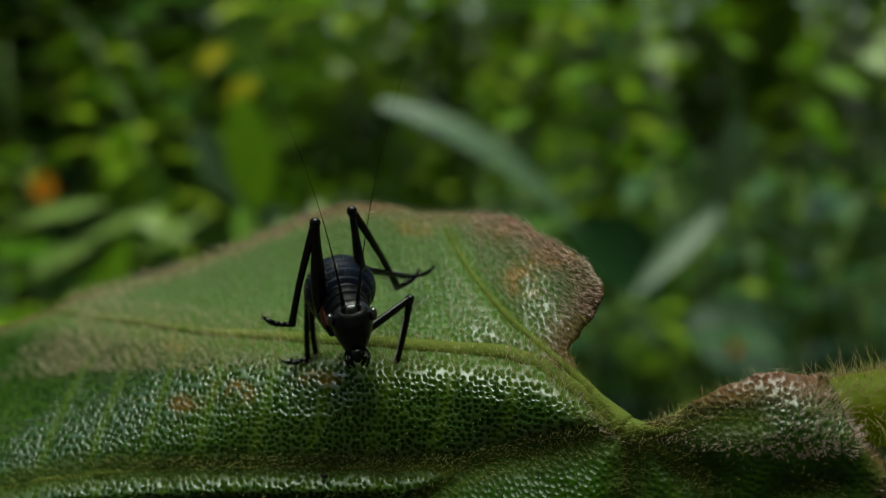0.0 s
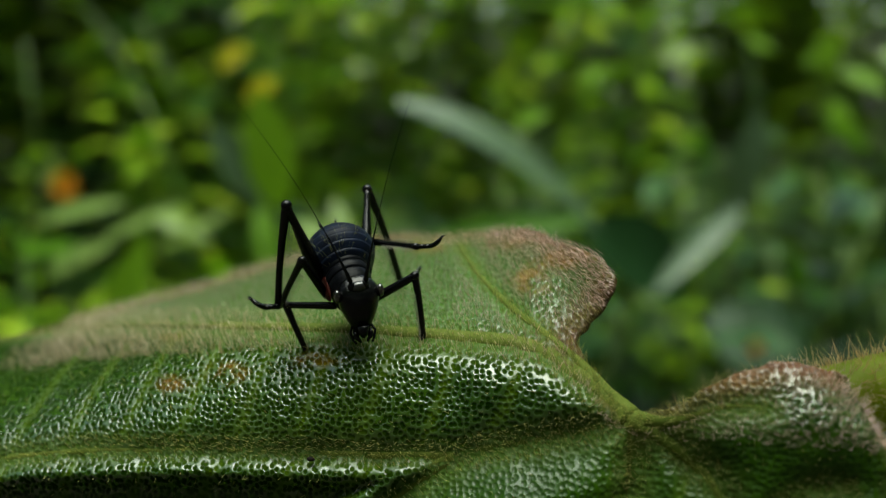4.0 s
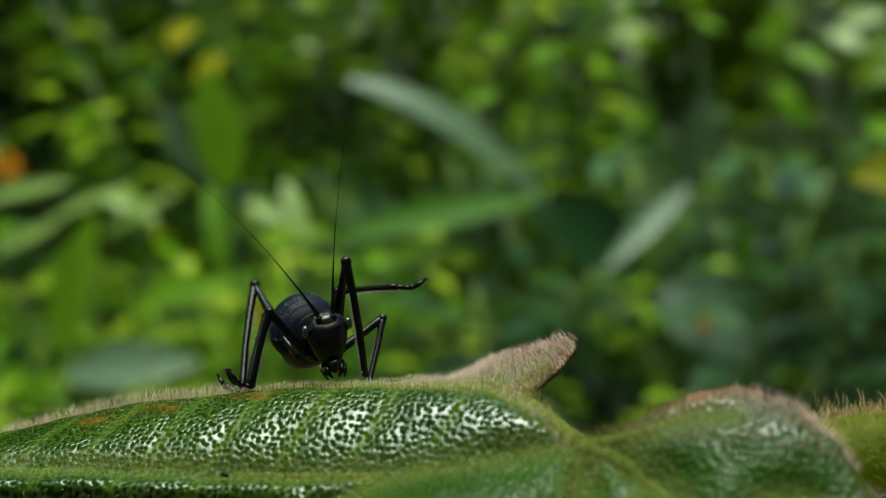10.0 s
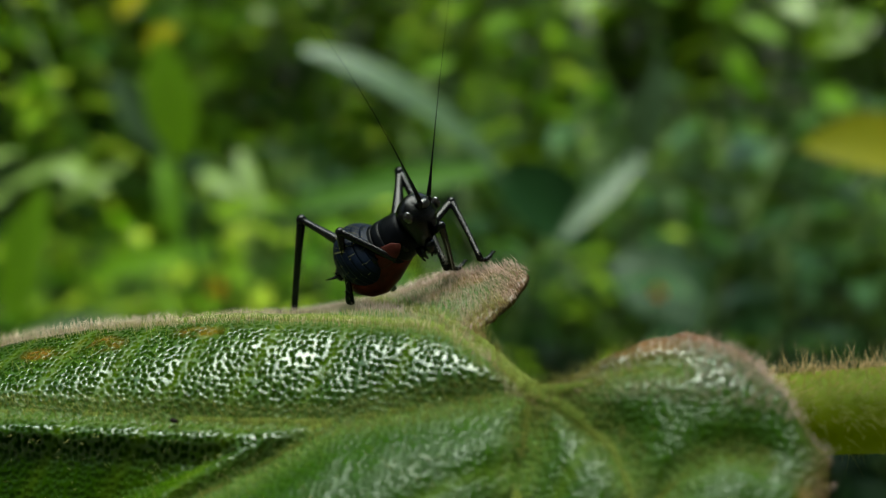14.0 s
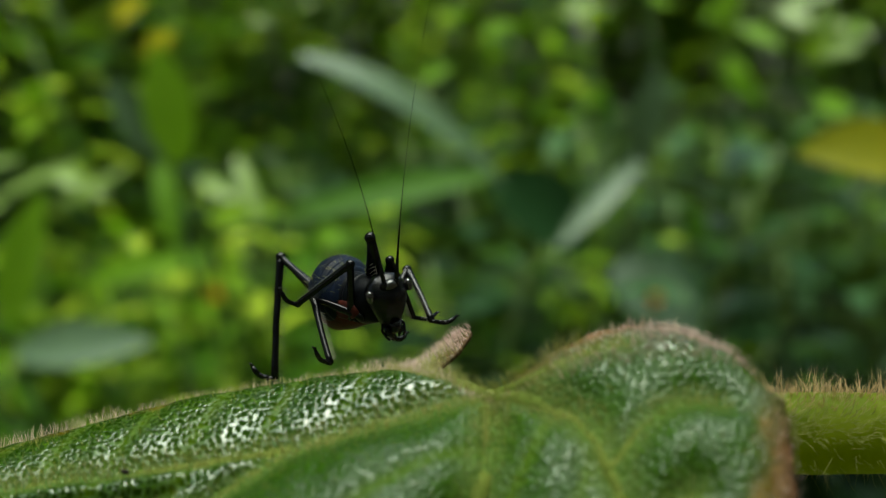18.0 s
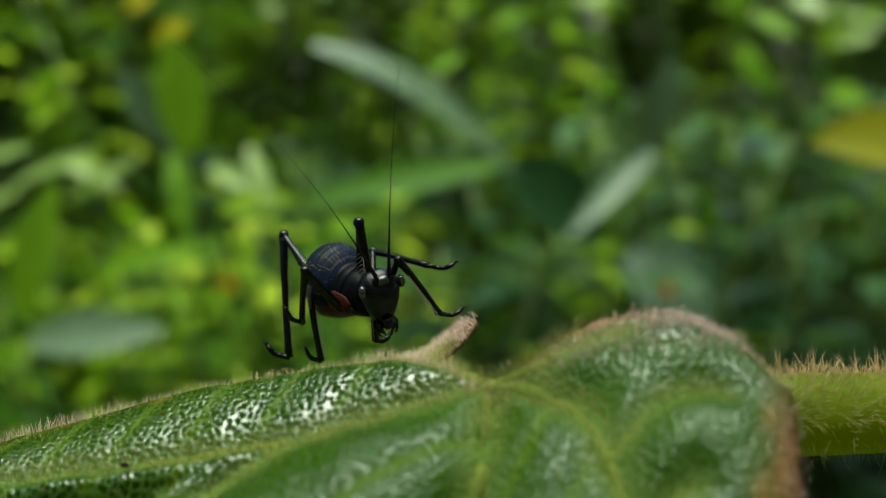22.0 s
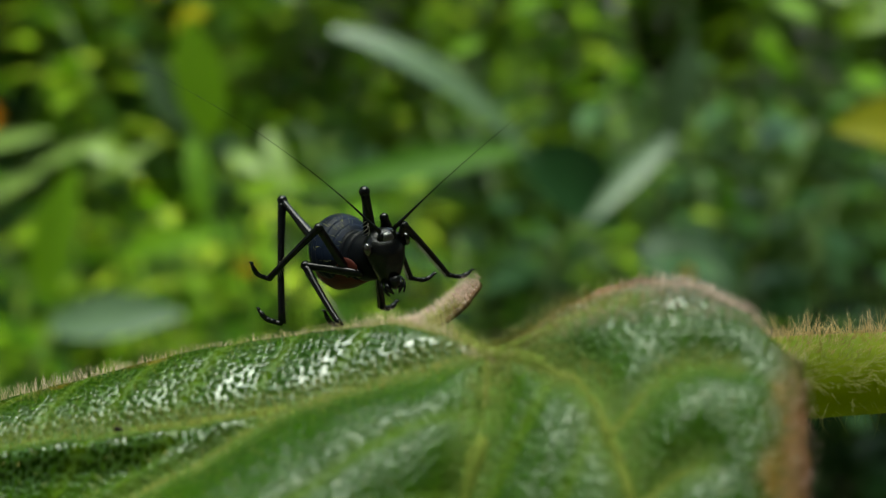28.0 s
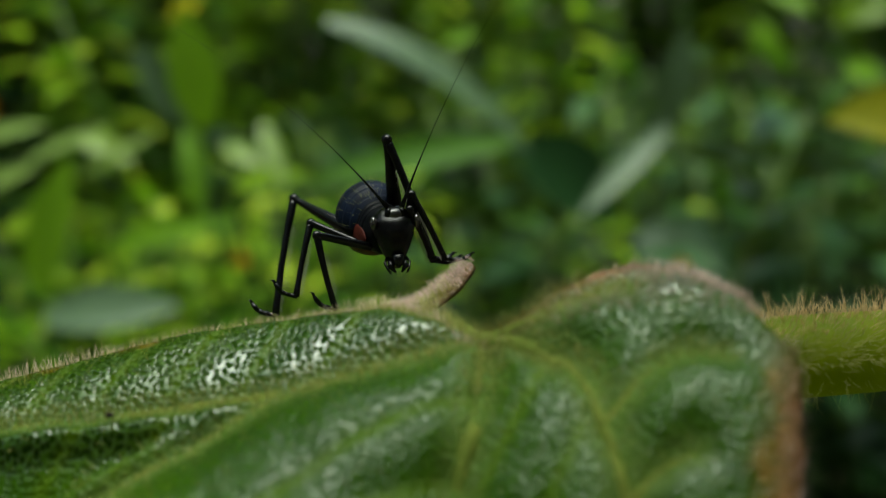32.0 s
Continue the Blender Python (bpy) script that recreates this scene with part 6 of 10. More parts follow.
        (28, pose(0.00168, -0.00128, -0.00048, 48.9, 11.2, -7.3)), (28.5, pose(0.00168, -0.00127, -0.00048, 46.5, 11.3, -5.1)),
        (29, pose(0.00168, -0.00128, -0.00048, 44.1, 11.3, -2.6)), (29.5, pose(0.00168, -0.00128, -0.00048, 39.5, 11.3, -0.7)),
        (30, pose(0.00168, -0.00128, -0.00048, 35.0, 11.3, 1.3)), (30.5, pose(0.00168, -0.00124, -0.00047, 57.6, 11.0, 12.5)),
        (31, pose(0.00168, -0.00128, -0.00048, 79.5, 10.6, 20.5)), (31.5, pose(0.00168, -0.00128, -0.00048, 80.7, 10.6, 20.2)),
        (32, pose(0.00168, -0.00128, -0.00048, 82.0, 10.6, 19.9)),
    ])
    walk(LIMB['tibia_LH'], [
        (0, pose(0.00233, -0.00161, 0.00652, 174.8, 6.7, 106.7)), (0.5, pose(0.00309, -0.00194, 0.00637, 178.0, 5.4, 106.7)),
        (1, pose(0.00385, -0.00246, 0.00611, -178.7, 3.3, 106.7)), (1.5, pose(0.00331, -0.00239, 0.00627, 179.3, 7.8, 106.7)),
        (2, pose(0.00281, -0.00238, 0.00638, 177.1, 12.2, 106.7)), (2.5, pose(0.00268, -0.00206, 0.00645, 177.7, 15.3, 106.7)),
        (3, pose(0.00255, -0.00173, 0.00649, 178.4, 18.3, 106.7)), (3.5, pose(0.00369, -0.00204, 0.00623, -179.4, 6.3, 106.7)),
        (4, pose(0.00475, -0.00230, 0.00578, -178.7, -5.1, 106.7)), (4.5, pose(0.00437, -0.00370, 0.00556, 177.2, -12.9, 106.7)),
        (5, pose(0.00388, -0.00513, 0.00498, 172.3, -21.1, 106.7)), (5.5, pose(0.00331, -0.00644, 0.00403, 166.8, -29.5, 106.7)),
        (6, pose(0.00274, -0.00743, 0.00278, 161.3, -37.7, 106.7)), (6.5, pose(0.00224, -0.00804, 0.00142, 156.2, -45.3, 106.7)),
        (7, pose(0.00186, -0.00829, 0.00010, 151.8, -52.1, 106.7)), (7.5, pose(0.00257, -0.00706, 0.00330, 160.1, -32.4, 106.7)),
        (8, pose(0.00286, -0.00456, 0.00563, 166.3, -12.7, 106.7)), (8.5, pose(0.00300, -0.00577, 0.00477, 164.6, -24.3, 106.7)),
        (9, pose(0.00309, -0.00678, 0.00368, 162.7, -35.9, 106.7)), (9.5, pose(0.00258, -0.00697, 0.00355, 157.2, -32.8, 106.7)),
        (10, pose(0.00209, -0.00714, 0.00341, 152.1, -28.8, 106.7)), (10.5, pose(0.00456, -0.00253, 0.00582, 176.1, 6.8, 106.7)),
        (11, pose(0.00538, 0.00286, 0.00385, -171.3, 50.0, 106.7)), (11.5, pose(0.00163, -0.00674, 0.00396, 141.5, -47.7, 106.7)),
        (12, pose(0.00307, -0.00793, 0.00138, 150.2, -41.3, 106.7)), (12.5, pose(0.00150, -0.00832, -0.00054, 170.9, -7.8, 106.7)),
        (13, pose(0.00241, -0.00728, 0.00313, 160.8, -35.7, 106.7)), (13.5, pose(0.00088, -0.00671, 0.00393, 148.7, -26.0, 106.7)),
        (14, pose(0.00007, -0.00499, 0.00528, -158.1, 48.6, 106.7)), (14.5, pose(-0.00057, -0.00576, 0.00446, 164.3, 11.1, 106.7)),
        (15, pose(0.00004, -0.00564, 0.00479, 162.2, 7.2, 106.7)), (15.5, pose(0.00064, -0.00544, 0.00509, 160.7, 3.0, 106.7)),
        (16, pose(0.00120, -0.00517, 0.00535, 159.9, -1.6, 106.7)), (16.5, pose(0.00170, -0.00485, 0.00559, 159.7, -6.2, 106.7)),
        (17, pose(-0.00005, -0.00407, 0.00575, 152.2, 13.9, 106.7)), (17.5, pose(0.00071, -0.00605, 0.00458, 155.9, 4.9, 106.7)),
        (18, pose(0.00141, -0.00756, 0.00270, 159.3, -3.7, 106.7)), (18.5, pose(0.00155, -0.00680, 0.00387, 163.3, -3.3, 106.7)),
        (19, pose(0.00159, -0.00587, 0.00486, 167.5, -1.8, 106.7)), (19.5, pose(0.00100, -0.00491, 0.00551, 170.3, 11.0, 106.7)),
        (20, pose(0.00058, -0.00384, 0.00599, 175.3, 23.1, 106.7)), (20.5, pose(0.00079, -0.00556, 0.00503, 167.3, 10.0, 106.7)),
        (21, pose(0.00100, -0.00697, 0.00361, 159.7, -2.7, 106.7)), (21.5, pose(0.00088, -0.00726, 0.00314, 161.1, -8.8, 106.7)),
        (22, pose(0.00077, -0.00752, 0.00265, 162.0, -15.0, 106.7)), (22.5, pose(0.00359, -0.00436, 0.00556, 172.5, 0.1, 106.7)),
        (23, pose(0.00611, -0.00013, 0.00487, -179.0, 23.0, 106.7)), (23.5, pose(0.00371, -0.00313, 0.00599, 175.5, 8.1, 106.7)),
        (24, pose(0.00126, -0.00616, 0.00457, 168.0, -0.0, 106.7)), (24.5, pose(0.00085, -0.00698, 0.00353, 167.8, -7.2, 106.7)),
        (25, pose(0.00037, -0.00760, 0.00234, 166.1, -14.6, 106.7)), (25.5, pose(0.00064, -0.00750, 0.00264, 166.3, -12.7, 106.7)),
        (26, pose(0.00090, -0.00738, 0.00294, 166.5, -10.8, 106.7)), (26.5, pose(0.00116, -0.00724, 0.00323, 166.6, -8.9, 106.7)),
        (27, pose(0.00142, -0.00707, 0.00351, 166.6, -6.9, 106.7)), (27.5, pose(0.00166, -0.00687, 0.00379, 166.5, -5.0, 106.7)),
        (28, pose(0.00190, -0.00666, 0.00406, 166.4, -3.1, 106.7)), (28.5, pose(0.00217, -0.00645, 0.00427, 163.6, 2.8, 106.7)),
        (29, pose(0.00245, -0.00622, 0.00448, 159.8, 8.1, 106.7)), (29.5, pose(0.00269, -0.00577, 0.00484, 159.9, 11.4, 106.7)),
        (30, pose(0.00290, -0.00529, 0.00517, 159.7, 14.6, 106.7)), (30.5, pose(0.00367, -0.00689, 0.00323, 158.6, -2.7, 106.7)),
        (31, pose(0.00433, -0.00768, 0.00078, 157.2, -19.3, 106.7)), (31.5, pose(0.00428, -0.00773, 0.00064, 158.3, -20.1, 106.7)),
        (32, pose(0.00423, -0.00777, 0.00049, 159.4, -20.8, 106.7)),
    ])
    walk(LIMB['tarsus_LH'], [
        (0, pose(0.00341, -0.00237, -0.00234, 98.9, 11.4, 73.3)), (0.5, pose(0.00364, -0.00265, -0.00254, 102.6, 4.8, 73.3)),
        (1, pose(0.00381, -0.00301, -0.00283, 105.4, -2.2, 73.3)), (1.5, pose(0.00376, -0.00352, -0.00260, 101.5, 1.8, 73.3)),
        (2, pose(0.00379, -0.00407, -0.00236, 97.3, 5.4, 73.3)), (2.5, pose(0.00369, -0.00421, -0.00219, 97.2, 8.6, 73.3)),
        (3, pose(0.00360, -0.00435, -0.00201, 97.2, 11.8, 73.3)), (3.5, pose(0.00389, -0.00301, -0.00268, 98.1, -0.6, 73.3)),
        (4, pose(0.00432, -0.00159, -0.00315, 98.5, -13.1, 73.3)), (4.5, pose(0.00421, -0.00166, -0.00317, 96.3, -16.0, 73.3)),
        (5, pose(0.00411, -0.00172, -0.00330, 94.1, -19.0, 73.3)), (5.5, pose(0.00404, -0.00173, -0.00357, 91.8, -21.9, 73.3)),
        (6, pose(0.00400, -0.00164, -0.00394, 89.4, -24.8, 73.3)), (6.5, pose(0.00403, -0.00142, -0.00435, 87.1, -27.7, 73.3)),
        (7, pose(0.00412, -0.00111, -0.00475, 84.9, -30.5, 73.3)), (7.5, pose(0.00419, -0.00186, -0.00382, 83.4, -14.2, 73.3)),
        (8, pose(0.00435, -0.00212, -0.00286, 79.1, 1.8, 73.3)), (8.5, pose(0.00426, -0.00169, -0.00310, 79.7, -5.7, 73.3)),
        (9, pose(0.00420, -0.00121, -0.00325, 79.8, -13.3, 73.3)), (9.5, pose(0.00462, -0.00168, -0.00340, 75.7, -13.9, 73.3)),
        (10, pose(0.00500, -0.00227, -0.00353, 71.6, -14.0, 73.3)), (10.5, pose(0.00545, -0.00337, -0.00306, 72.7, -5.7, 73.3)),
        (11, pose(0.00603, -0.00403, -0.00184, 73.5, 2.6, 73.3)), (11.5, pose(0.00548, -0.00017, -0.00076, 77.0, -0.0, 73.3)),
        (12, pose(0.00586, -0.00174, -0.00447, 80.9, -15.7, 73.3)), (12.5, pose(0.00251, -0.00676, -0.00931, 82.3, -25.9, 73.3)),
        (13, pose(0.00382, -0.00171, -0.00374, 82.3, -28.1, 73.3)), (13.5, pose(0.00437, -0.00215, -0.00295, 78.6, -10.6, 73.3)),
        (14, pose(-0.00135, -0.01192, -0.00022, 57.2, 39.1, 73.3)), (14.5, pose(0.00224, -0.00666, -0.00400, 66.8, 9.0, 73.3)),
        (15, pose(0.00298, -0.00588, -0.00367, 66.5, 6.2, 73.3)), (15.5, pose(0.00360, -0.00501, -0.00336, 66.5, 3.3, 73.3)),
        (16, pose(0.00409, -0.00407, -0.00306, 66.8, 0.4, 73.3)), (16.5, pose(0.00443, -0.00308, -0.00276, 67.3, -2.3, 73.3)),
        (17, pose(0.00450, -0.00470, -0.00194, 58.6, 6.3, 73.3)), (17.5, pose(0.00442, -0.00567, -0.00357, 63.0, -3.4, 73.3)),
        (18, pose(0.00429, -0.00613, -0.00567, 67.1, -13.0, 73.3)), (18.5, pose(0.00387, -0.00558, -0.00470, 67.7, -9.2, 73.3)),
        (19, pose(0.00337, -0.00505, -0.00388, 67.9, -5.4, 73.3)), (19.5, pose(0.00294, -0.00608, -0.00316, 65.0, 1.4, 73.3)),
        (20, pose(0.00230, -0.00699, -0.00223, 62.8, 8.7, 73.3)), (20.5, pose(0.00312, -0.00645, -0.00358, 66.4, 1.1, 73.3)),
        (21, pose(0.00386, -0.00569, -0.00478, 70.0, -6.3, 73.3)), (21.5, pose(0.00329, -0.00518, -0.00523, 70.7, -11.6, 73.3)),
        (22, pose(0.00278, -0.00461, -0.00558, 71.3, -16.9, 73.3)), (22.5, pose(0.00471, -0.00403, -0.00332, 68.3, -6.3, 73.3)),
        (23, pose(0.00696, -0.00353, -0.00338, 66.0, 4.7, 73.3)), (23.5, pose(0.00474, -0.00414, -0.00285, 69.8, 1.1, 73.3)),
        (24, pose(0.00305, -0.00562, -0.00419, 74.0, -1.8, 73.3)), (24.5, pose(0.00235, -0.00539, -0.00516, 71.8, -5.3, 73.3)),
        (25, pose(0.00181, -0.00488, -0.00608, 69.1, -8.4, 73.3)), (25.5, pose(0.00212, -0.00506, -0.00585, 69.2, -8.5, 73.3)),
        (26, pose(0.00244, -0.00522, -0.00562, 69.3, -8.6, 73.3)), (26.5, pose(0.00277, -0.00535, -0.00538, 69.4, -8.6, 73.3)),
        (27, pose(0.00310, -0.00546, -0.00514, 69.5, -8.7, 73.3)), (27.5, pose(0.00344, -0.00554, -0.00489, 69.6, -8.8, 73.3)),
        (28, pose(0.00378, -0.00560, -0.00464, 69.8, -8.8, 73.3)), (28.5, pose(0.00471, -0.00612, -0.00432, 71.0, -2.4, 73.3)),
        (29, pose(0.00576, -0.00647, -0.00385, 71.9, 4.0, 73.3)), (29.5, pose(0.00612, -0.00648, -0.00341, 71.0, 6.7, 73.3)),
        (30, pose(0.00649, -0.00642, -0.00296, 70.1, 9.4, 73.3)), (30.5, pose(0.00669, -0.00557, -0.00510, 75.2, -3.9, 73.3)),
        (31, pose(0.00687, -0.00406, -0.00702, 80.2, -16.9, 73.3)), (31.5, pose(0.00662, -0.00403, -0.00718, 81.0, -18.8, 73.3)),
        (32, pose(0.00639, -0.00402, -0.00735, 81.9, -20.7, 73.3)),
    ])
    walk(LIMB['femur_LM'], [
        (0, pose(0.00144, -0.00016, -0.00112, 87.5, 11.2, 6.3)), (0.5, pose(0.00144, -0.00016, -0.00112, 91.9, 11.3, 1.4)),
        (1, pose(0.00144, -0.00016, -0.00112, 96.4, 11.3, -3.7)), (1.5, pose(0.00144, -0.00015, -0.00112, 53.4, 11.1, 10.1)),
        (2, pose(0.00144, -0.00016, -0.00112, 20.3, -2.0, 100.0)), (2.5, pose(0.00144, -0.00016, -0.00112, 34.0, 11.2, 6.1)),
        (3, pose(0.00144, -0.00016, -0.00112, 62.1, 11.3, -5.1)), (3.5, pose(0.00144, -0.00016, -0.00110, 42.4, 10.7, 19.1)),
        (4, pose(0.00144, -0.00016, -0.00112, 32.7, 0.8, 86.2)), (4.5, pose(0.00143, -0.00017, -0.00111, 31.7, 0.3, 88.7)),
        (5, pose(0.00143, -0.00017, -0.00111, 30.7, -0.3, 91.7)), (5.5, pose(0.00143, -0.00018, -0.00111, 29.7, -1.0, 95.0)),
        (6, pose(0.00143, -0.00017, -0.00111, 28.7, -1.7, 98.7)), (6.5, pose(0.00143, -0.00017, -0.00111, 27.8, -2.5, 102.8)),
        (7, pose(0.00144, -0.00016, -0.00112, 27.0, -3.4, 107.2)), (7.5, pose(0.00145, -0.00015, -0.00110, 16.7, -11.0, 166.3)),
        (8, pose(0.00144, -0.00016, -0.00112, 18.0, -10.4, -157.1)), (8.5, pose(0.00144, -0.00016, -0.00111, 20.0, -11.0, -166.2)),
        (9, pose(0.00144, -0.00016, -0.00112, 22.4, -11.3, -176.2)), (9.5, pose(0.00143, -0.00016, -0.00112, 21.8, 9.3, 35.5)),
        (10, pose(0.00144, -0.00016, -0.00112, 52.7, 11.1, 10.3)), (10.5, pose(0.00144, -0.00017, -0.00111, 32.6, 10.0, 28.3)),
        (11, pose(0.00144, -0.00016, -0.00112, 27.6, -0.9, 94.6)), (11.5, pose(0.00144, -0.00016, -0.00112, 29.3, -11.2, 172.6)),
        (12, pose(0.00144, -0.00016, -0.00112, 34.6, 8.5, 41.8)), (12.5, pose(0.00144, -0.00016, -0.00112, 67.9, 10.0, 27.7)),
        (13, pose(0.00144, -0.00016, -0.00112, 36.8, 3.8, 70.7)), (13.5, pose(0.00144, -0.00016, -0.00112, 65.0, 11.3, 0.2)),
        (14, pose(0.00144, -0.00016, -0.00112, 23.4, 11.3, -0.0)), (14.5, pose(0.00144, -0.00016, -0.00112, 67.5, 11.3, -3.4)),
        (15, pose(0.00142, -0.00016, -0.00112, 49.4, 11.3, 1.9)), (15.5, pose(0.00141, -0.00016, -0.00112, 24.9, 11.2, 6.6)),
        (16, pose(0.00142, -0.00016, -0.00112, -7.7, -6.9, -127.4)), (16.5, pose(0.00144, -0.00016, -0.00112, 14.5, -10.5, -157.8)),
        (17, pose(0.00144, -0.00016, -0.00112, 13.8, -11.3, 174.4)), (17.5, pose(0.00144, -0.00015, -0.00110, 12.7, -11.2, -173.0)),
        (18, pose(0.00144, -0.00016, -0.00112, 12.5, -10.8, -162.2)), (18.5, pose(0.00144, -0.00016, -0.00112, 14.1, -11.3, 179.6)),
        (19, pose(0.00144, -0.00016, -0.00112, 19.3, -10.5, 157.5)), (19.5, pose(0.00143, -0.00016, -0.00111, 8.1, -10.3, -155.5)),
        (20, pose(0.00144, -0.00016, -0.00112, 11.0, -6.7, -125.7)), (20.5, pose(0.00144, -0.00016, -0.00111, 12.3, 2.7, -76.4)),
        (21, pose(0.00144, -0.00016, -0.00112, 28.7, 7.2, -50.9)), (21.5, pose(0.00144, -0.00016, -0.00112, 17.7, 11.3, -1.8)),
        (22, pose(0.00144, -0.00016, -0.00112, 39.3, 3.8, 70.6)), (22.5, pose(0.00143, -0.00016, -0.00110, 8.7, 10.6, 20.6)),
        (23, pose(0.00144, -0.00016, -0.00112, 11.9, -3.2, -106.1)), (23.5, pose(0.00142, -0.00016, -0.00112, 6.6, -9.1, -143.3)),
        (24, pose(0.00144, -0.00016, -0.00112, 21.8, -11.0, 165.4)), (24.5, pose(0.00143, -0.00017, -0.00113, 42.3, -4.2, 111.7)),
        (25, pose(0.00144, -0.00016, -0.00112, 64.2, 0.3, 88.6)), (25.5, pose(0.00144, -0.00016, -0.00112, 58.8, 0.2, 88.8)),
        (26, pose(0.00144, -0.00016, -0.00112, 53.2, 0.2, 88.9)), (26.5, pose(0.00144, -0.00016, -0.00112, 47.4, 0.3, 88.7)),
        (27, pose(0.00144, -0.00016, -0.00112, 41.6, 0.4, 88.1)), (27.5, pose(0.00144, -0.00016, -0.00112, 36.0, 0.6, 87.0)),
        (28, pose(0.00144, -0.00016, -0.00112, 30.6, 1.0, 84.9)), (28.5, pose(0.00144, -0.00017, -0.00112, 16.1, 10.0, 27.7)),
        (29, pose(0.00144, -0.00016, -0.00112, 14.4, 10.1, -27.5)), (29.5, pose(0.00144, -0.00016, -0.00112, 29.9, 11.1, 11.8)),
        (30, pose(0.00144, -0.00016, -0.00112, 46.8, 9.6, 32.1)), (30.5, pose(0.00144, -0.00015, -0.00109, 59.4, 9.8, 30.7)),
        (31, pose(0.00144, -0.00016, -0.00112, 72.3, 9.7, 31.3)), (31.5, pose(0.00144, -0.00016, -0.00112, 75.3, 9.2, 35.9)),
        (32, pose(0.00144, -0.00016, -0.00112, 78.1, 8.7, 40.3)),
    ])
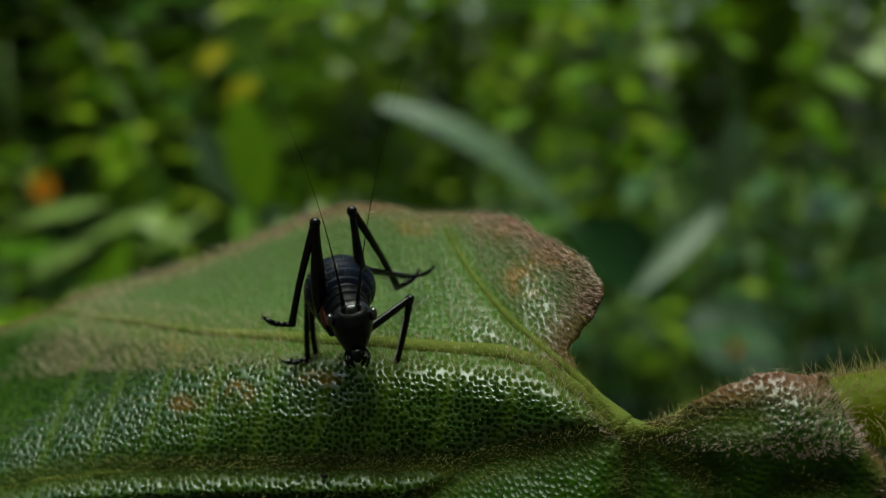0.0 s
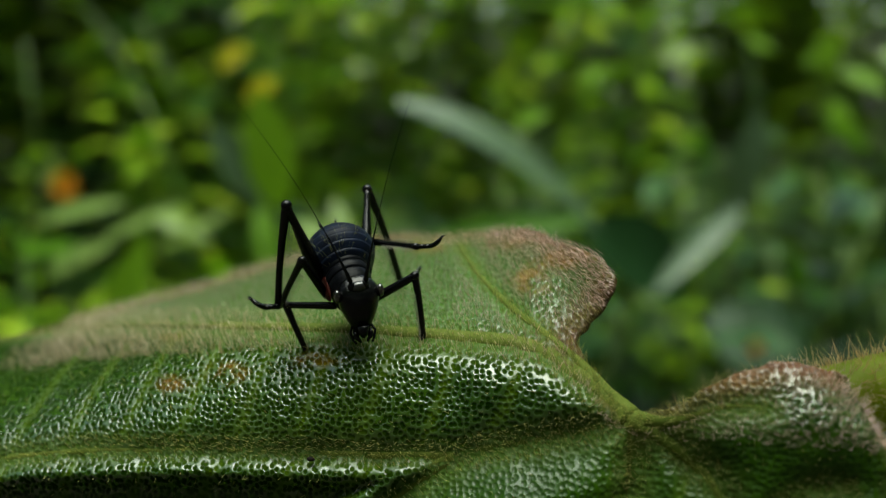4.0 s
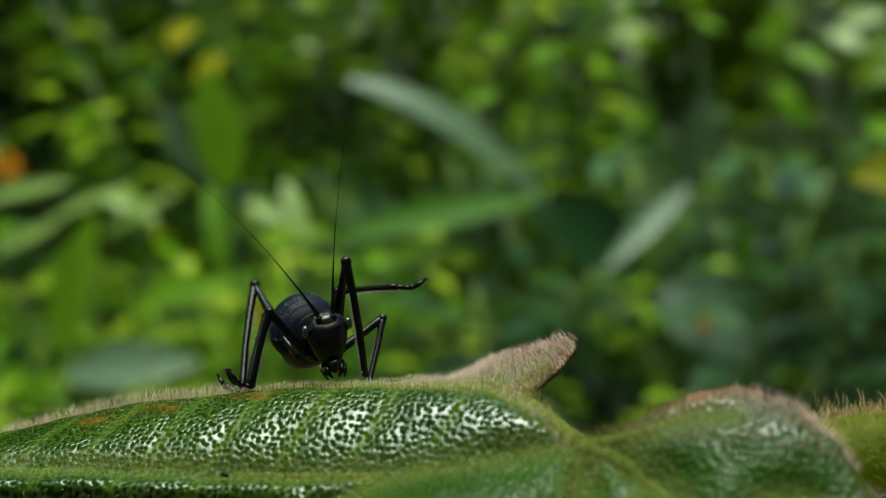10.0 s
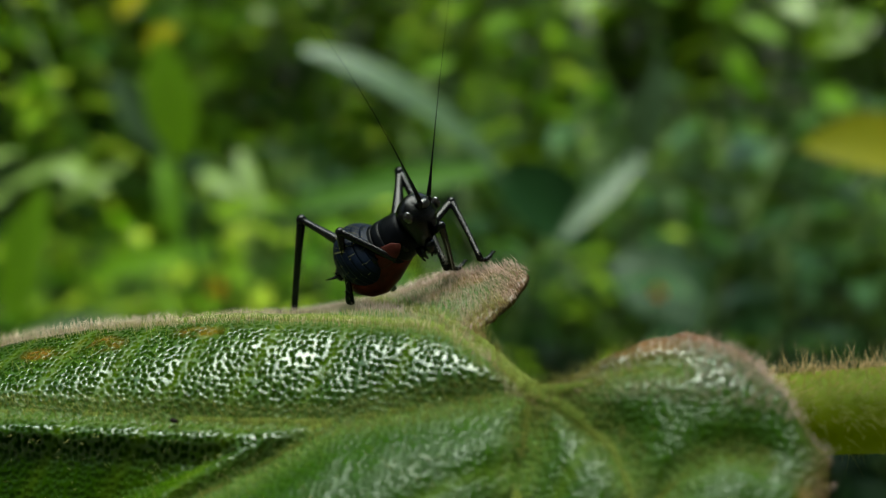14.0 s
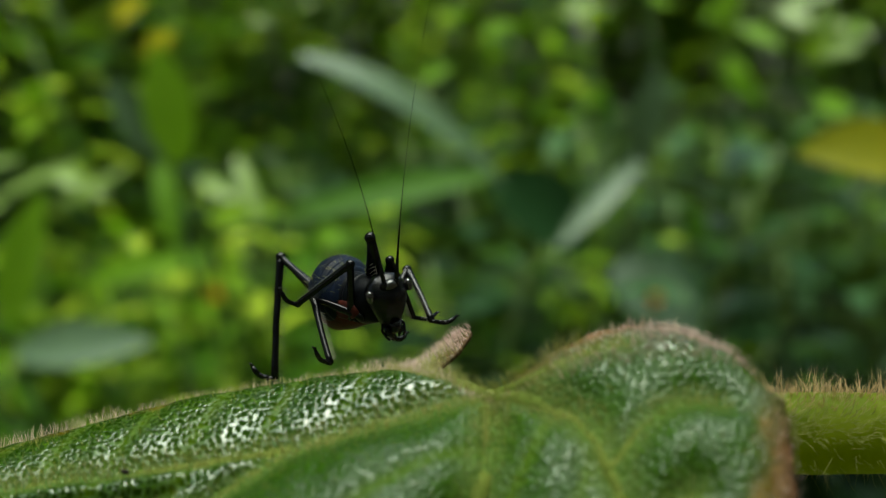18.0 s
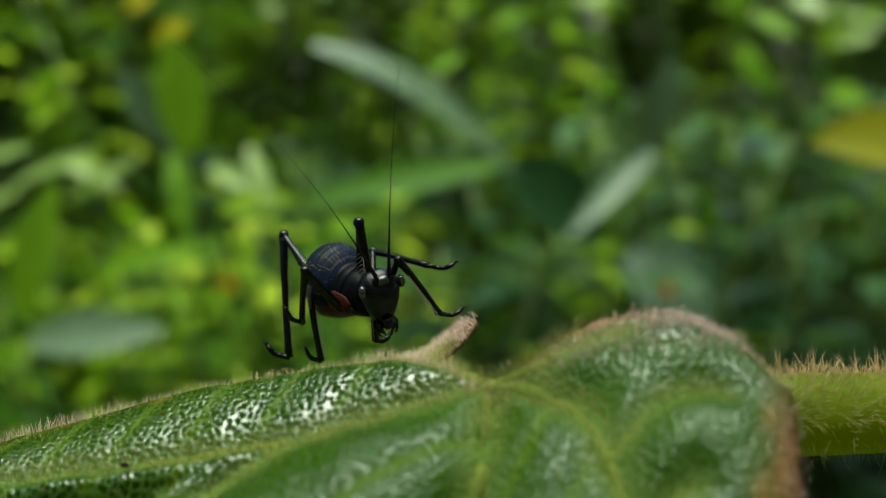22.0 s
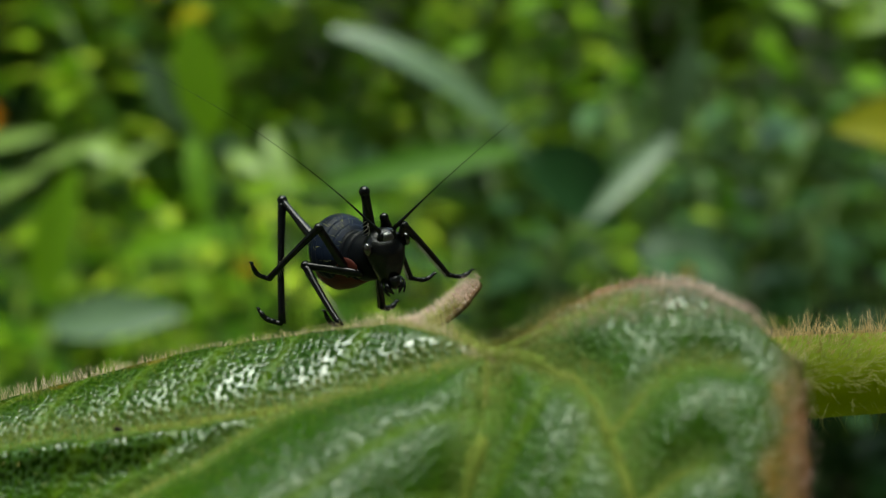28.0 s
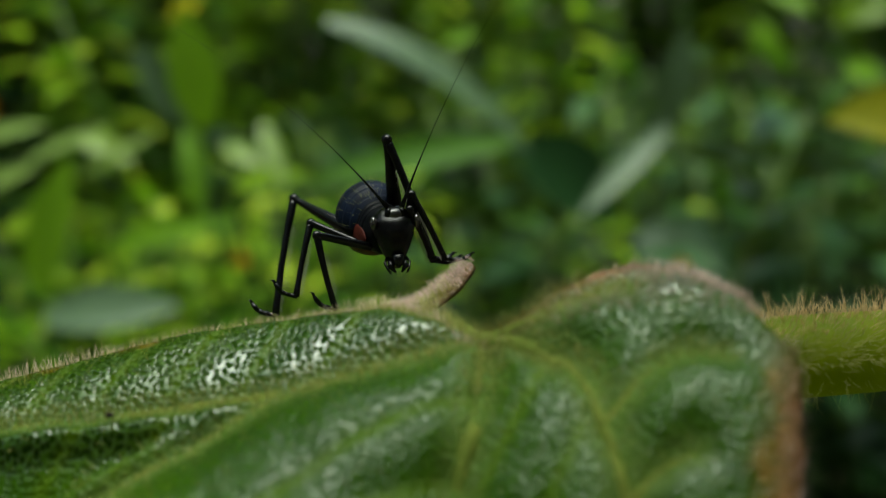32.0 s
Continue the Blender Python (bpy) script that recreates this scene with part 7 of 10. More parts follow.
    walk(LIMB['tibia_LM'], [
        (0, pose(0.00195, -0.00445, -0.00094, 177.5, -10.8, 106.7)), (0.5, pose(0.00151, -0.00447, -0.00127, 174.7, -3.9, 106.7)),
        (1, pose(0.00107, -0.00444, -0.00159, 174.3, 2.4, 106.7)), (1.5, pose(0.00253, -0.00348, 0.00141, 179.8, 6.0, 106.7)),
        (2, pose(0.00294, -0.00004, 0.00293, -174.5, 35.8, 106.7)), (2.5, pose(0.00239, -0.00249, 0.00240, -171.3, 21.7, 106.7)),
        (3, pose(0.00149, -0.00400, 0.00086, -167.1, 23.9, 106.7)), (3.5, pose(0.00295, -0.00272, 0.00203, -173.6, 7.5, 106.7)),
        (4, pose(0.00377, -0.00027, 0.00252, 179.1, 13.1, 106.7)), (4.5, pose(0.00370, -0.00020, 0.00256, 177.6, 9.9, 106.7)),
        (5, pose(0.00363, -0.00013, 0.00261, 175.8, 6.8, 106.7)), (5.5, pose(0.00356, -0.00005, 0.00265, 173.8, 3.8, 106.7)),
        (6, pose(0.00350, 0.00003, 0.00268, 171.5, 0.9, 106.7)), (6.5, pose(0.00344, 0.00011, 0.00270, 169.0, -2.0, 106.7)),
        (7, pose(0.00338, 0.00020, 0.00272, 166.4, -5.0, 106.7)), (7.5, pose(0.00251, 0.00087, 0.00296, 162.4, 16.5, 106.7)),
        (8, pose(0.00160, 0.00136, 0.00292, 151.9, 35.8, 106.7)), (8.5, pose(0.00184, 0.00146, 0.00287, 157.2, 19.1, 106.7)),
        (9, pose(0.00211, 0.00154, 0.00280, 160.3, 2.9, 106.7)), (9.5, pose(0.00288, -0.00109, 0.00284, 160.4, -7.9, 106.7)),
        (10, pose(0.00255, -0.00345, 0.00145, 149.8, -15.9, 106.7)), (10.5, pose(0.00310, -0.00191, 0.00248, 163.8, 10.3, 106.7)),
        (11, pose(0.00344, -0.00006, 0.00271, 175.1, 37.6, 106.7)), (11.5, pose(0.00244, 0.00184, 0.00257, 137.0, -19.6, 106.7)),
        (12, pose(0.00347, -0.00164, 0.00240, 166.3, 16.9, 106.7)), (12.5, pose(0.00355, -0.00357, 0.00048, 149.7, -9.7, 106.7)),
        (13, pose(0.00396, -0.00080, 0.00233, 149.2, 0.9, 106.7)), (13.5, pose(0.00181, -0.00407, 0.00067, 126.2, 0.3, 106.7)),
        (14, pose(0.00222, -0.00187, 0.00277, -163.7, 32.9, 106.7)), (14.5, pose(0.00152, -0.00416, 0.00050, 152.6, -19.5, 106.7)),
        (15, pose(0.00208, -0.00342, 0.00164, 160.0, -9.6, 106.7)), (15.5, pose(0.00238, -0.00188, 0.00273, 170.1, 18.5, 106.7)),
        (16, pose(0.00219, -0.00010, 0.00313, 175.2, 57.0, 106.7)), (16.5, pose(0.00173, 0.00113, 0.00299, 173.5, 85.0, 106.7)),
        (17, pose(0.00236, 0.00079, 0.00299, -175.9, 41.4, 106.7)), (17.5, pose(0.00214, 0.00089, 0.00303, 179.4, 48.5, 106.7)),
        (18, pose(0.00191, 0.00097, 0.00302, 175.3, 57.4, 106.7)), (18.5, pose(0.00227, 0.00089, 0.00299, 177.4, 57.9, 106.7)),
        (19, pose(0.00267, 0.00088, 0.00289, 179.5, 60.3, 106.7)), (19.5, pose(0.00187, 0.00071, 0.00310, 177.9, 53.7, 106.7)),
        (20, pose(0.00106, 0.00072, 0.00309, 175.1, 48.8, 106.7)), (20.5, pose(0.00059, -0.00057, 0.00311, 162.0, 35.0, 106.7)),
        (21, pose(0.00013, -0.00184, 0.00264, 149.0, 21.8, 106.7)), (21.5, pose(0.00221, -0.00150, 0.00292, 176.1, 18.0, 106.7)),
        (22, pose(0.00409, -0.00086, 0.00222, -158.1, 20.7, 106.7)), (22.5, pose(0.00240, -0.00049, 0.00310, -173.1, 43.0, 106.7)),
        (23, pose(0.00065, 0.00031, 0.00310, 171.0, 71.7, 106.7)), (23.5, pose(0.00167, 0.00064, 0.00312, 174.6, 61.0, 106.7)),
        (24, pose(0.00258, 0.00120, 0.00282, 179.7, 54.0, 106.7)), (24.5, pose(0.00422, 0.00069, 0.00206, -158.9, 50.6, 106.7)),
        (25, pose(0.00533, -0.00024, 0.00076, -141.9, 46.9, 106.7)), (25.5, pose(0.00513, -0.00023, 0.00112, -148.6, 47.6, 106.7)),
        (26, pose(0.00489, -0.00022, 0.00147, -155.9, 48.1, 106.7)), (26.5, pose(0.00462, -0.00022, 0.00180, -163.8, 48.5, 106.7)),
        (27, pose(0.00431, -0.00023, 0.00211, -172.0, 48.9, 106.7)), (27.5, pose(0.00398, -0.00026, 0.00237, 179.7, 49.4, 106.7)),
        (28, pose(0.00364, -0.00029, 0.00260, 171.6, 50.1, 106.7)), (28.5, pose(0.00264, -0.00089, 0.00297, 160.4, 44.9, 106.7)),
        (29, pose(0.00159, -0.00145, 0.00300, 148.0, 42.5, 106.7)), (29.5, pose(0.00258, -0.00212, 0.00255, 156.9, 25.7, 106.7)),
        (30, pose(0.00353, -0.00256, 0.00179, 167.3, 17.5, 106.7)), (30.5, pose(0.00366, -0.00316, 0.00108, 159.4, 2.4, 106.7)),
        (31, pose(0.00377, -0.00356, 0.00018, 151.3, -13.0, 106.7)), (31.5, pose(0.00403, -0.00344, -0.00003, 154.4, -16.3, 106.7)),
        (32, pose(0.00428, -0.00330, -0.00024, 157.6, -19.2, 106.7)),
    ])
    walk(LIMB['tarsus_LM'], [
        (0, pose(0.00189, -0.00340, -0.00627, 103.2, 5.9, 101.3)), (0.5, pose(0.00188, -0.00397, -0.00667, 103.4, -1.7, 101.3)),
        (1, pose(0.00165, -0.00450, -0.00700, 102.5, -9.3, 101.3)), (1.5, pose(0.00271, -0.00402, -0.00400, 100.9, -3.9, 101.3)),
        (2, pose(0.00334, -0.00322, -0.00146, 98.9, 1.3, 101.3)), (2.5, pose(0.00217, -0.00462, -0.00260, 100.4, 4.2, 101.3)),
        (3, pose(0.00095, -0.00640, -0.00399, 101.8, 7.1, 101.3)), (3.5, pose(0.00257, -0.00358, -0.00332, 96.8, -4.4, 101.3)),
        (4, pose(0.00420, -0.00142, -0.00278, 91.5, -15.5, 101.3)), (4.5, pose(0.00418, -0.00103, -0.00279, 88.2, -17.1, 101.3)),
        (5, pose(0.00420, -0.00063, -0.00278, 84.9, -18.7, 101.3)), (5.5, pose(0.00423, -0.00023, -0.00275, 81.5, -20.3, 101.3)),
        (6, pose(0.00429, 0.00018, -0.00270, 78.1, -22.0, 101.3)), (6.5, pose(0.00438, 0.00059, -0.00263, 74.8, -23.6, 101.3)),
        (7, pose(0.00448, 0.00101, -0.00254, 71.5, -25.3, 101.3)), (7.5, pose(0.00451, -0.00007, -0.00201, 77.6, -9.5, 101.3)),
        (8, pose(0.00486, -0.00059, -0.00097, 81.3, 6.8, 101.3)), (8.5, pose(0.00434, 0.00049, -0.00186, 78.2, -0.2, 101.3)),
        (9, pose(0.00394, 0.00182, -0.00232, 74.8, -7.0, 101.3)), (9.5, pose(0.00442, 0.00011, -0.00224, 70.9, -5.5, 101.3)),
        (10, pose(0.00480, -0.00142, -0.00307, 67.3, -3.4, 101.3)), (10.5, pose(0.00482, -0.00237, -0.00266, 72.1, 3.4, 101.3)),
        (11, pose(0.00484, -0.00309, -0.00159, 76.7, 10.2, 101.3)), (11.5, pose(0.00561, 0.00419, -0.00117, 78.6, 6.1, 101.3)),
        (12, pose(0.00514, -0.00274, -0.00266, 74.7, -9.7, 101.3)), (12.5, pose(0.00595, -0.00203, -0.00415, 71.3, -19.7, 101.3)),
        (13, pose(0.00665, -0.00007, -0.00234, 70.3, -21.7, 101.3)), (13.5, pose(0.00602, -0.00283, -0.00254, 75.0, -3.9, 101.3)),
        (14, pose(0.00157, -0.00503, -0.00161, 76.8, 47.9, 101.3)), (14.5, pose(0.00346, -0.00190, -0.00405, 73.7, 18.9, 101.3)),
        (15, pose(0.00361, -0.00206, -0.00340, 72.2, 16.7, 101.3)), (15.5, pose(0.00376, -0.00323, -0.00236, 70.9, 14.3, 101.3)),
        (16, pose(0.00393, -0.00433, 0.00018, 69.8, 11.8, 101.3)), (16.5, pose(0.00387, -0.00385, 0.00252, 79.6, -6.3, 63.6)),
        (17, pose(0.00301, -0.00276, -0.00107, 65.4, 21.1, 101.3)), (17.5, pose(0.00337, -0.00299, -0.00057, 64.8, 10.6, 101.3)),
        (18, pose(0.00364, -0.00328, 0.00010, 63.8, 0.0, 101.3)), (18.5, pose(0.00383, -0.00345, 0.00010, 66.1, 3.0, 101.3)),
        (19, pose(0.00408, -0.00363, 0.00019, 68.1, 6.1, 101.3)), (19.5, pose(0.00332, -0.00343, -0.00012, 68.7, 13.5, 101.3)),
        (20, pose(0.00268, -0.00306, -0.00048, 70.1, 20.8, 101.3)), (20.5, pose(0.00305, -0.00292, -0.00113, 69.8, 12.5, 101.3)),
        (21, pose(0.00331, -0.00269, -0.00169, 69.5, 4.2, 101.3)), (21.5, pose(0.00304, -0.00300, -0.00224, 67.6, -0.8, 101.3)),
        (22, pose(0.00266, -0.00315, -0.00250, 65.6, -5.8, 101.3)), (22.5, pose(0.00283, -0.00421, -0.00085, 68.0, 5.2, 101.3)),
        (23, pose(0.00293, -0.00433, 0.00141, 71.2, 15.8, 101.3)), (23.5, pose(0.00352, -0.00375, 0.00049, 72.7, 10.8, 101.3)),
        (24, pose(0.00387, -0.00300, -0.00038, 75.0, 6.1, 101.3)), (24.5, pose(0.00347, -0.00363, -0.00116, 71.5, 4.1, 101.3)),
        (25, pose(0.00301, -0.00420, -0.00217, 103.3, -19.1, 37.7)), (25.5, pose(0.00340, -0.00432, -0.00201, 67.7, 2.8, 101.3)),
        (26, pose(0.00383, -0.00439, -0.00185, 67.8, 2.6, 101.3)), (26.5, pose(0.00428, -0.00440, -0.00166, 67.9, 2.5, 101.3)),
        (27, pose(0.00475, -0.00434, -0.00143, 67.9, 2.4, 101.3)), (27.5, pose(0.00519, -0.00421, -0.00116, 68.0, 2.3, 101.3)),
        (28, pose(0.00559, -0.00401, -0.00086, 68.1, 2.2, 101.3)), (28.5, pose(0.00543, -0.00383, -0.00066, 72.2, 7.1, 101.3)),
        (29, pose(0.00525, -0.00360, -0.00040, 75.9, 12.2, 101.3)), (29.5, pose(0.00525, -0.00359, -0.00195, 76.4, 14.9, 101.3)),
        (30, pose(0.00514, -0.00375, -0.00327, 76.8, 17.7, 101.3)), (30.5, pose(0.00556, -0.00281, -0.00401, 75.2, 3.7, 101.3)),
        (31, pose(0.00597, -0.00178, -0.00447, 73.5, -10.4, 101.3)), (31.5, pose(0.00588, -0.00145, -0.00474, 73.3, -12.5, 101.3)),
        (32, pose(0.00579, -0.00112, -0.00499, 73.2, -14.7, 101.3)),
    ])
    walk(LIMB['femur_LF'], [
        (0, pose(0.00120, 0.00096, -0.00096, 96.7, 11.1, 11.3)), (0.5, pose(0.00120, 0.00095, -0.00096, 106.8, 10.7, 19.2)),
        (1, pose(0.00120, 0.00096, -0.00096, 115.8, 10.1, 27.5)), (1.5, pose(0.00120, 0.00096, -0.00096, 106.5, 9.8, 29.8)),
        (2, pose(0.00120, 0.00096, -0.00096, 97.3, 9.6, 32.0)), (2.5, pose(0.00120, 0.00096, -0.00096, 95.1, 9.9, 29.7)),
        (3, pose(0.00120, 0.00096, -0.00096, 92.7, 10.1, 27.5)), (3.5, pose(0.00120, 0.00093, -0.00094, 107.9, 9.1, 36.9)),
        (4, pose(0.00120, 0.00096, -0.00096, 119.9, 7.3, 50.2)), (4.5, pose(0.00119, 0.00095, -0.00095, 116.1, 7.8, 46.9)),
        (5, pose(0.00118, 0.00094, -0.00095, 112.5, 8.3, 43.2)), (5.5, pose(0.00118, 0.00094, -0.00094, 109.3, 8.8, 39.3)),
        (6, pose(0.00118, 0.00094, -0.00095, 106.5, 9.3, 35.1)), (6.5, pose(0.00119, 0.00095, -0.00095, 104.2, 9.8, 30.7)),
        (7, pose(0.00120, 0.00096, -0.00096, 102.3, 10.2, 26.3)), (7.5, pose(0.00121, 0.00090, -0.00094, 80.7, 9.9, 29.2)),
        (8, pose(0.00120, 0.00096, -0.00096, 60.4, 9.1, 37.2)), (8.5, pose(0.00120, 0.00095, -0.00095, 66.1, 9.2, 36.0)),
        (9, pose(0.00120, 0.00096, -0.00096, 71.8, 9.2, 35.6)), (9.5, pose(0.00119, 0.00095, -0.00096, 49.9, 7.4, 49.6)),
        (10, pose(0.00120, 0.00096, -0.00096, 36.0, 0.1, 89.5)), (10.5, pose(0.00120, 0.00094, -0.00095, 32.7, 6.5, 55.5)),
        (11, pose(0.00120, 0.00096, -0.00096, 32.2, 10.3, 25.2)), (11.5, pose(0.00120, 0.00096, -0.00096, 30.0, -11.2, 173.5)),
        (12, pose(0.00120, 0.00096, -0.00096, 68.5, 10.7, 19.2)), (12.5, pose(0.00120, 0.00096, -0.00096, 82.9, 11.3, -1.2)),
        (13, pose(0.00120, 0.00096, -0.00096, 62.3, 11.0, 14.6)), (13.5, pose(0.00120, 0.00096, -0.00096, 52.0, 11.1, 10.3)),
        (14, pose(0.00120, 0.00096, -0.00096, 56.3, 9.7, -30.8)), (14.5, pose(0.00120, 0.00096, -0.00096, 69.9, 11.2, 6.3)),
        (15, pose(0.00118, 0.00094, -0.00096, 67.8, 11.1, 12.3)), (15.5, pose(0.00117, 0.00094, -0.00096, 65.7, 10.7, 18.6)),
        (16, pose(0.00118, 0.00094, -0.00096, 63.7, 10.3, 24.9)), (16.5, pose(0.00120, 0.00096, -0.00096, 61.6, 9.7, 31.2)),
        (17, pose(0.00120, 0.00096, -0.00096, 42.1, 10.7, 18.6)), (17.5, pose(0.00120, 0.00094, -0.00094, 56.1, 10.9, 16.5)),
        (18, pose(0.00120, 0.00096, -0.00096, 70.5, 10.9, 15.8)), (18.5, pose(0.00120, 0.00095, -0.00096, 71.9, 10.6, 21.3)),
        (19, pose(0.00120, 0.00096, -0.00096, 73.4, 10.1, 26.6)), (19.5, pose(0.00119, 0.00095, -0.00095, 59.0, 10.7, 18.7)),
        (20, pose(0.00120, 0.00096, -0.00096, 44.3, 11.1, 9.9)), (20.5, pose(0.00120, 0.00095, -0.00095, 50.9, 11.1, 10.3)),
        (21, pose(0.00120, 0.00096, -0.00096, 57.5, 11.1, 10.8)), (21.5, pose(0.00120, 0.00095, -0.00096, 66.7, 11.1, 10.4)),
        (22, pose(0.00120, 0.00096, -0.00096, 76.0, 11.1, 10.4)), (22.5, pose(0.00119, 0.00094, -0.00094, 61.3, 10.4, 24.0)),
        (23, pose(0.00120, 0.00096, -0.00096, 53.6, 7.9, 46.1)), (23.5, pose(0.00119, 0.00095, -0.00095, 55.8, 9.7, 31.3)),
        (24, pose(0.00120, 0.00096, -0.00096, 60.9, 10.7, 19.4)), (24.5, pose(0.00118, 0.00093, -0.00096, 69.0, 11.0, 14.2)),
        (25, pose(0.00120, 0.00096, -0.00096, 77.2, 11.1, 9.9)), (25.5, pose(0.00120, 0.00096, -0.00096, 77.3, 11.0, 14.0)),
        (26, pose(0.00120, 0.00096, -0.00096, 77.6, 10.8, 18.1)), (26.5, pose(0.00120, 0.00096, -0.00096, 77.8, 10.5, 22.2)),
        (27, pose(0.00120, 0.00096, -0.00096, 78.1, 10.2, 26.3)), (27.5, pose(0.00120, 0.00096, -0.00096, 78.4, 9.8, 30.3)),
        (28, pose(0.00120, 0.00096, -0.00096, 78.8, 9.4, 34.4)), (28.5, pose(0.00120, 0.00095, -0.00095, 69.5, 9.3, 35.0)),
        (29, pose(0.00120, 0.00096, -0.00096, 60.1, 9.1, 37.2)), (29.5, pose(0.00120, 0.00095, -0.00096, 59.2, 8.1, 44.6)),
        (30, pose(0.00120, 0.00096, -0.00096, 59.0, 7.0, 52.4)), (30.5, pose(0.00120, 0.00093, -0.00093, 70.2, 4.2, 68.3)),
        (31, pose(0.00120, 0.00096, -0.00096, 76.1, 1.2, 83.9)), (31.5, pose(0.00120, 0.00096, -0.00096, 76.0, 0.4, 88.2)),
        (32, pose(0.00120, 0.00096, -0.00096, 75.8, -0.5, 92.4)),
    ])
    walk(LIMB['tibia_LF'], [
        (0, pose(0.00192, -0.00311, -0.00143, -169.1, 6.1, 106.7)), (0.5, pose(0.00230, -0.00288, -0.00215, -165.9, -5.7, 106.7)),
        (1, pose(0.00265, -0.00251, -0.00274, -165.1, -15.8, 106.7)), (1.5, pose(0.00300, -0.00260, -0.00213, -165.3, -19.5, 106.7)),
        (2, pose(0.00331, -0.00259, -0.00148, -165.1, -22.9, 106.7)), (2.5, pose(0.00320, -0.00267, -0.00132, -163.9, -19.4, 106.7)),
        (3, pose(0.00309, -0.00274, -0.00115, -162.7, -15.9, 106.7)), (3.5, pose(0.00341, -0.00235, -0.00220, -165.7, -29.0, 106.7)),
        (4, pose(0.00380, -0.00155, -0.00301, -168.4, -40.4, 106.7)), (4.5, pose(0.00375, -0.00179, -0.00276, -175.0, -45.5, 106.7)),
        (5, pose(0.00365, -0.00202, -0.00252, 178.3, -50.6, 106.7)), (5.5, pose(0.00350, -0.00224, -0.00230, 171.8, -55.7, 106.7)),
        (6, pose(0.00332, -0.00243, -0.00211, 165.6, -61.0, 106.7)), (6.5, pose(0.00310, -0.00261, -0.00195, 159.7, -66.7, 106.7)),
        (7, pose(0.00286, -0.00275, -0.00183, 154.4, -72.8, 106.7)), (7.5, pose(0.00331, -0.00263, -0.00028, 161.7, -55.5, 106.7)),
        (8, pose(0.00364, -0.00173, 0.00107, 168.5, -39.0, 106.7)), (8.5, pose(0.00365, -0.00197, 0.00071, 167.2, -47.5, 106.7)),
        (9, pose(0.00367, -0.00213, 0.00032, 166.1, -56.2, 106.7)), (9.5, pose(0.00383, -0.00085, 0.00170, 164.4, -26.4, 106.7)),
        (10, pose(0.00364, 0.00094, 0.00241, 163.8, 6.4, 106.7)), (10.5, pose(0.00327, -0.00001, 0.00253, 159.8, -5.0, 106.7)),
        (11, pose(0.00271, -0.00078, 0.00250, 153.4, -17.1, 106.7)), (11.5, pose(0.00213, 0.00294, 0.00258, 147.1, -23.5, 106.7)),
        (12, pose(0.00274, -0.00260, 0.00054, 149.6, -20.1, 106.7)), (12.5, pose(0.00121, -0.00317, -0.00046, 158.1, -11.2, 106.7)),
        (13, pose(0.00249, -0.00251, 0.00094, 161.4, -15.1, 106.7)), (13.5, pose(0.00227, -0.00218, 0.00156, 144.0, -20.5, 106.7)),
        (14, pose(-0.00024, -0.00221, 0.00131, -143.0, 15.5, 106.7)), (14.5, pose(0.00191, -0.00289, 0.00044, 157.8, -28.8, 106.7)),
        (15, pose(0.00230, -0.00275, 0.00059, 163.2, -32.6, 106.7)), (15.5, pose(0.00268, -0.00255, 0.00072, 169.1, -35.6, 106.7)),
        (16, pose(0.00305, -0.00230, 0.00086, 175.3, -37.7, 106.7)), (16.5, pose(0.00338, -0.00200, 0.00099, -178.3, -39.1, 106.7)),
        (17, pose(0.00263, -0.00150, 0.00207, 166.2, -19.6, 106.7)), (17.5, pose(0.00260, -0.00224, 0.00133, 159.0, -26.8, 106.7)),
        (18, pose(0.00252, -0.00274, 0.00040, 151.8, -33.7, 106.7)), (18.5, pose(0.00285, -0.00265, 0.00031, 166.2, -42.2, 106.7)),
        (19, pose(0.00317, -0.00251, 0.00021, -178.3, -47.6, 106.7)), (19.5, pose(0.00271, -0.00230, 0.00116, 174.3, -37.2, 106.7)),
        (20, pose(0.00227, -0.00181, 0.00196, 168.0, -25.3, 106.7)), (20.5, pose(0.00228, -0.00213, 0.00162, 168.5, -24.5, 106.7)),
        (21, pose(0.00228, -0.00241, 0.00123, 169.2, -23.8, 106.7)), (21.5, pose(0.00220, -0.00275, 0.00066, 165.6, -23.9, 106.7)),
        (22, pose(0.00212, -0.00297, 0.00003, 162.2, -24.0, 106.7)), (22.5, pose(0.00300, -0.00224, 0.00103, 159.9, -9.2, 106.7)),
        (23, pose(0.00385, -0.00112, 0.00149, 157.6, 10.4, 106.7)), (23.5, pose(0.00331, -0.00179, 0.00136, 163.2, -7.3, 106.7)),
        (24, pose(0.00276, -0.00235, 0.00103, 170.3, -19.1, 106.7)), (24.5, pose(0.00242, -0.00276, 0.00051, 165.3, -20.8, 106.7)),
        (25, pose(0.00207, -0.00301, -0.00005, 160.1, -21.8, 106.7)), (25.5, pose(0.00235, -0.00294, -0.00007, 161.0, -25.1, 106.7)),
        (26, pose(0.00262, -0.00285, -0.00008, 162.1, -28.3, 106.7)), (26.5, pose(0.00288, -0.00275, -0.00010, 163.4, -31.5, 106.7)),
        (27, pose(0.00313, -0.00263, -0.00012, 164.9, -34.5, 106.7)), (27.5, pose(0.00338, -0.00249, -0.00014, 166.5, -37.3, 106.7)),
        (28, pose(0.00361, -0.00233, -0.00016, 168.2, -40.1, 106.7)), (28.5, pose(0.00362, -0.00211, 0.00048, 169.3, -26.9, 106.7)),
        (29, pose(0.00364, -0.00172, 0.00109, 169.9, -13.6, 106.7)), (29.5, pose(0.00392, -0.00138, 0.00115, 173.4, -9.3, 106.7)),
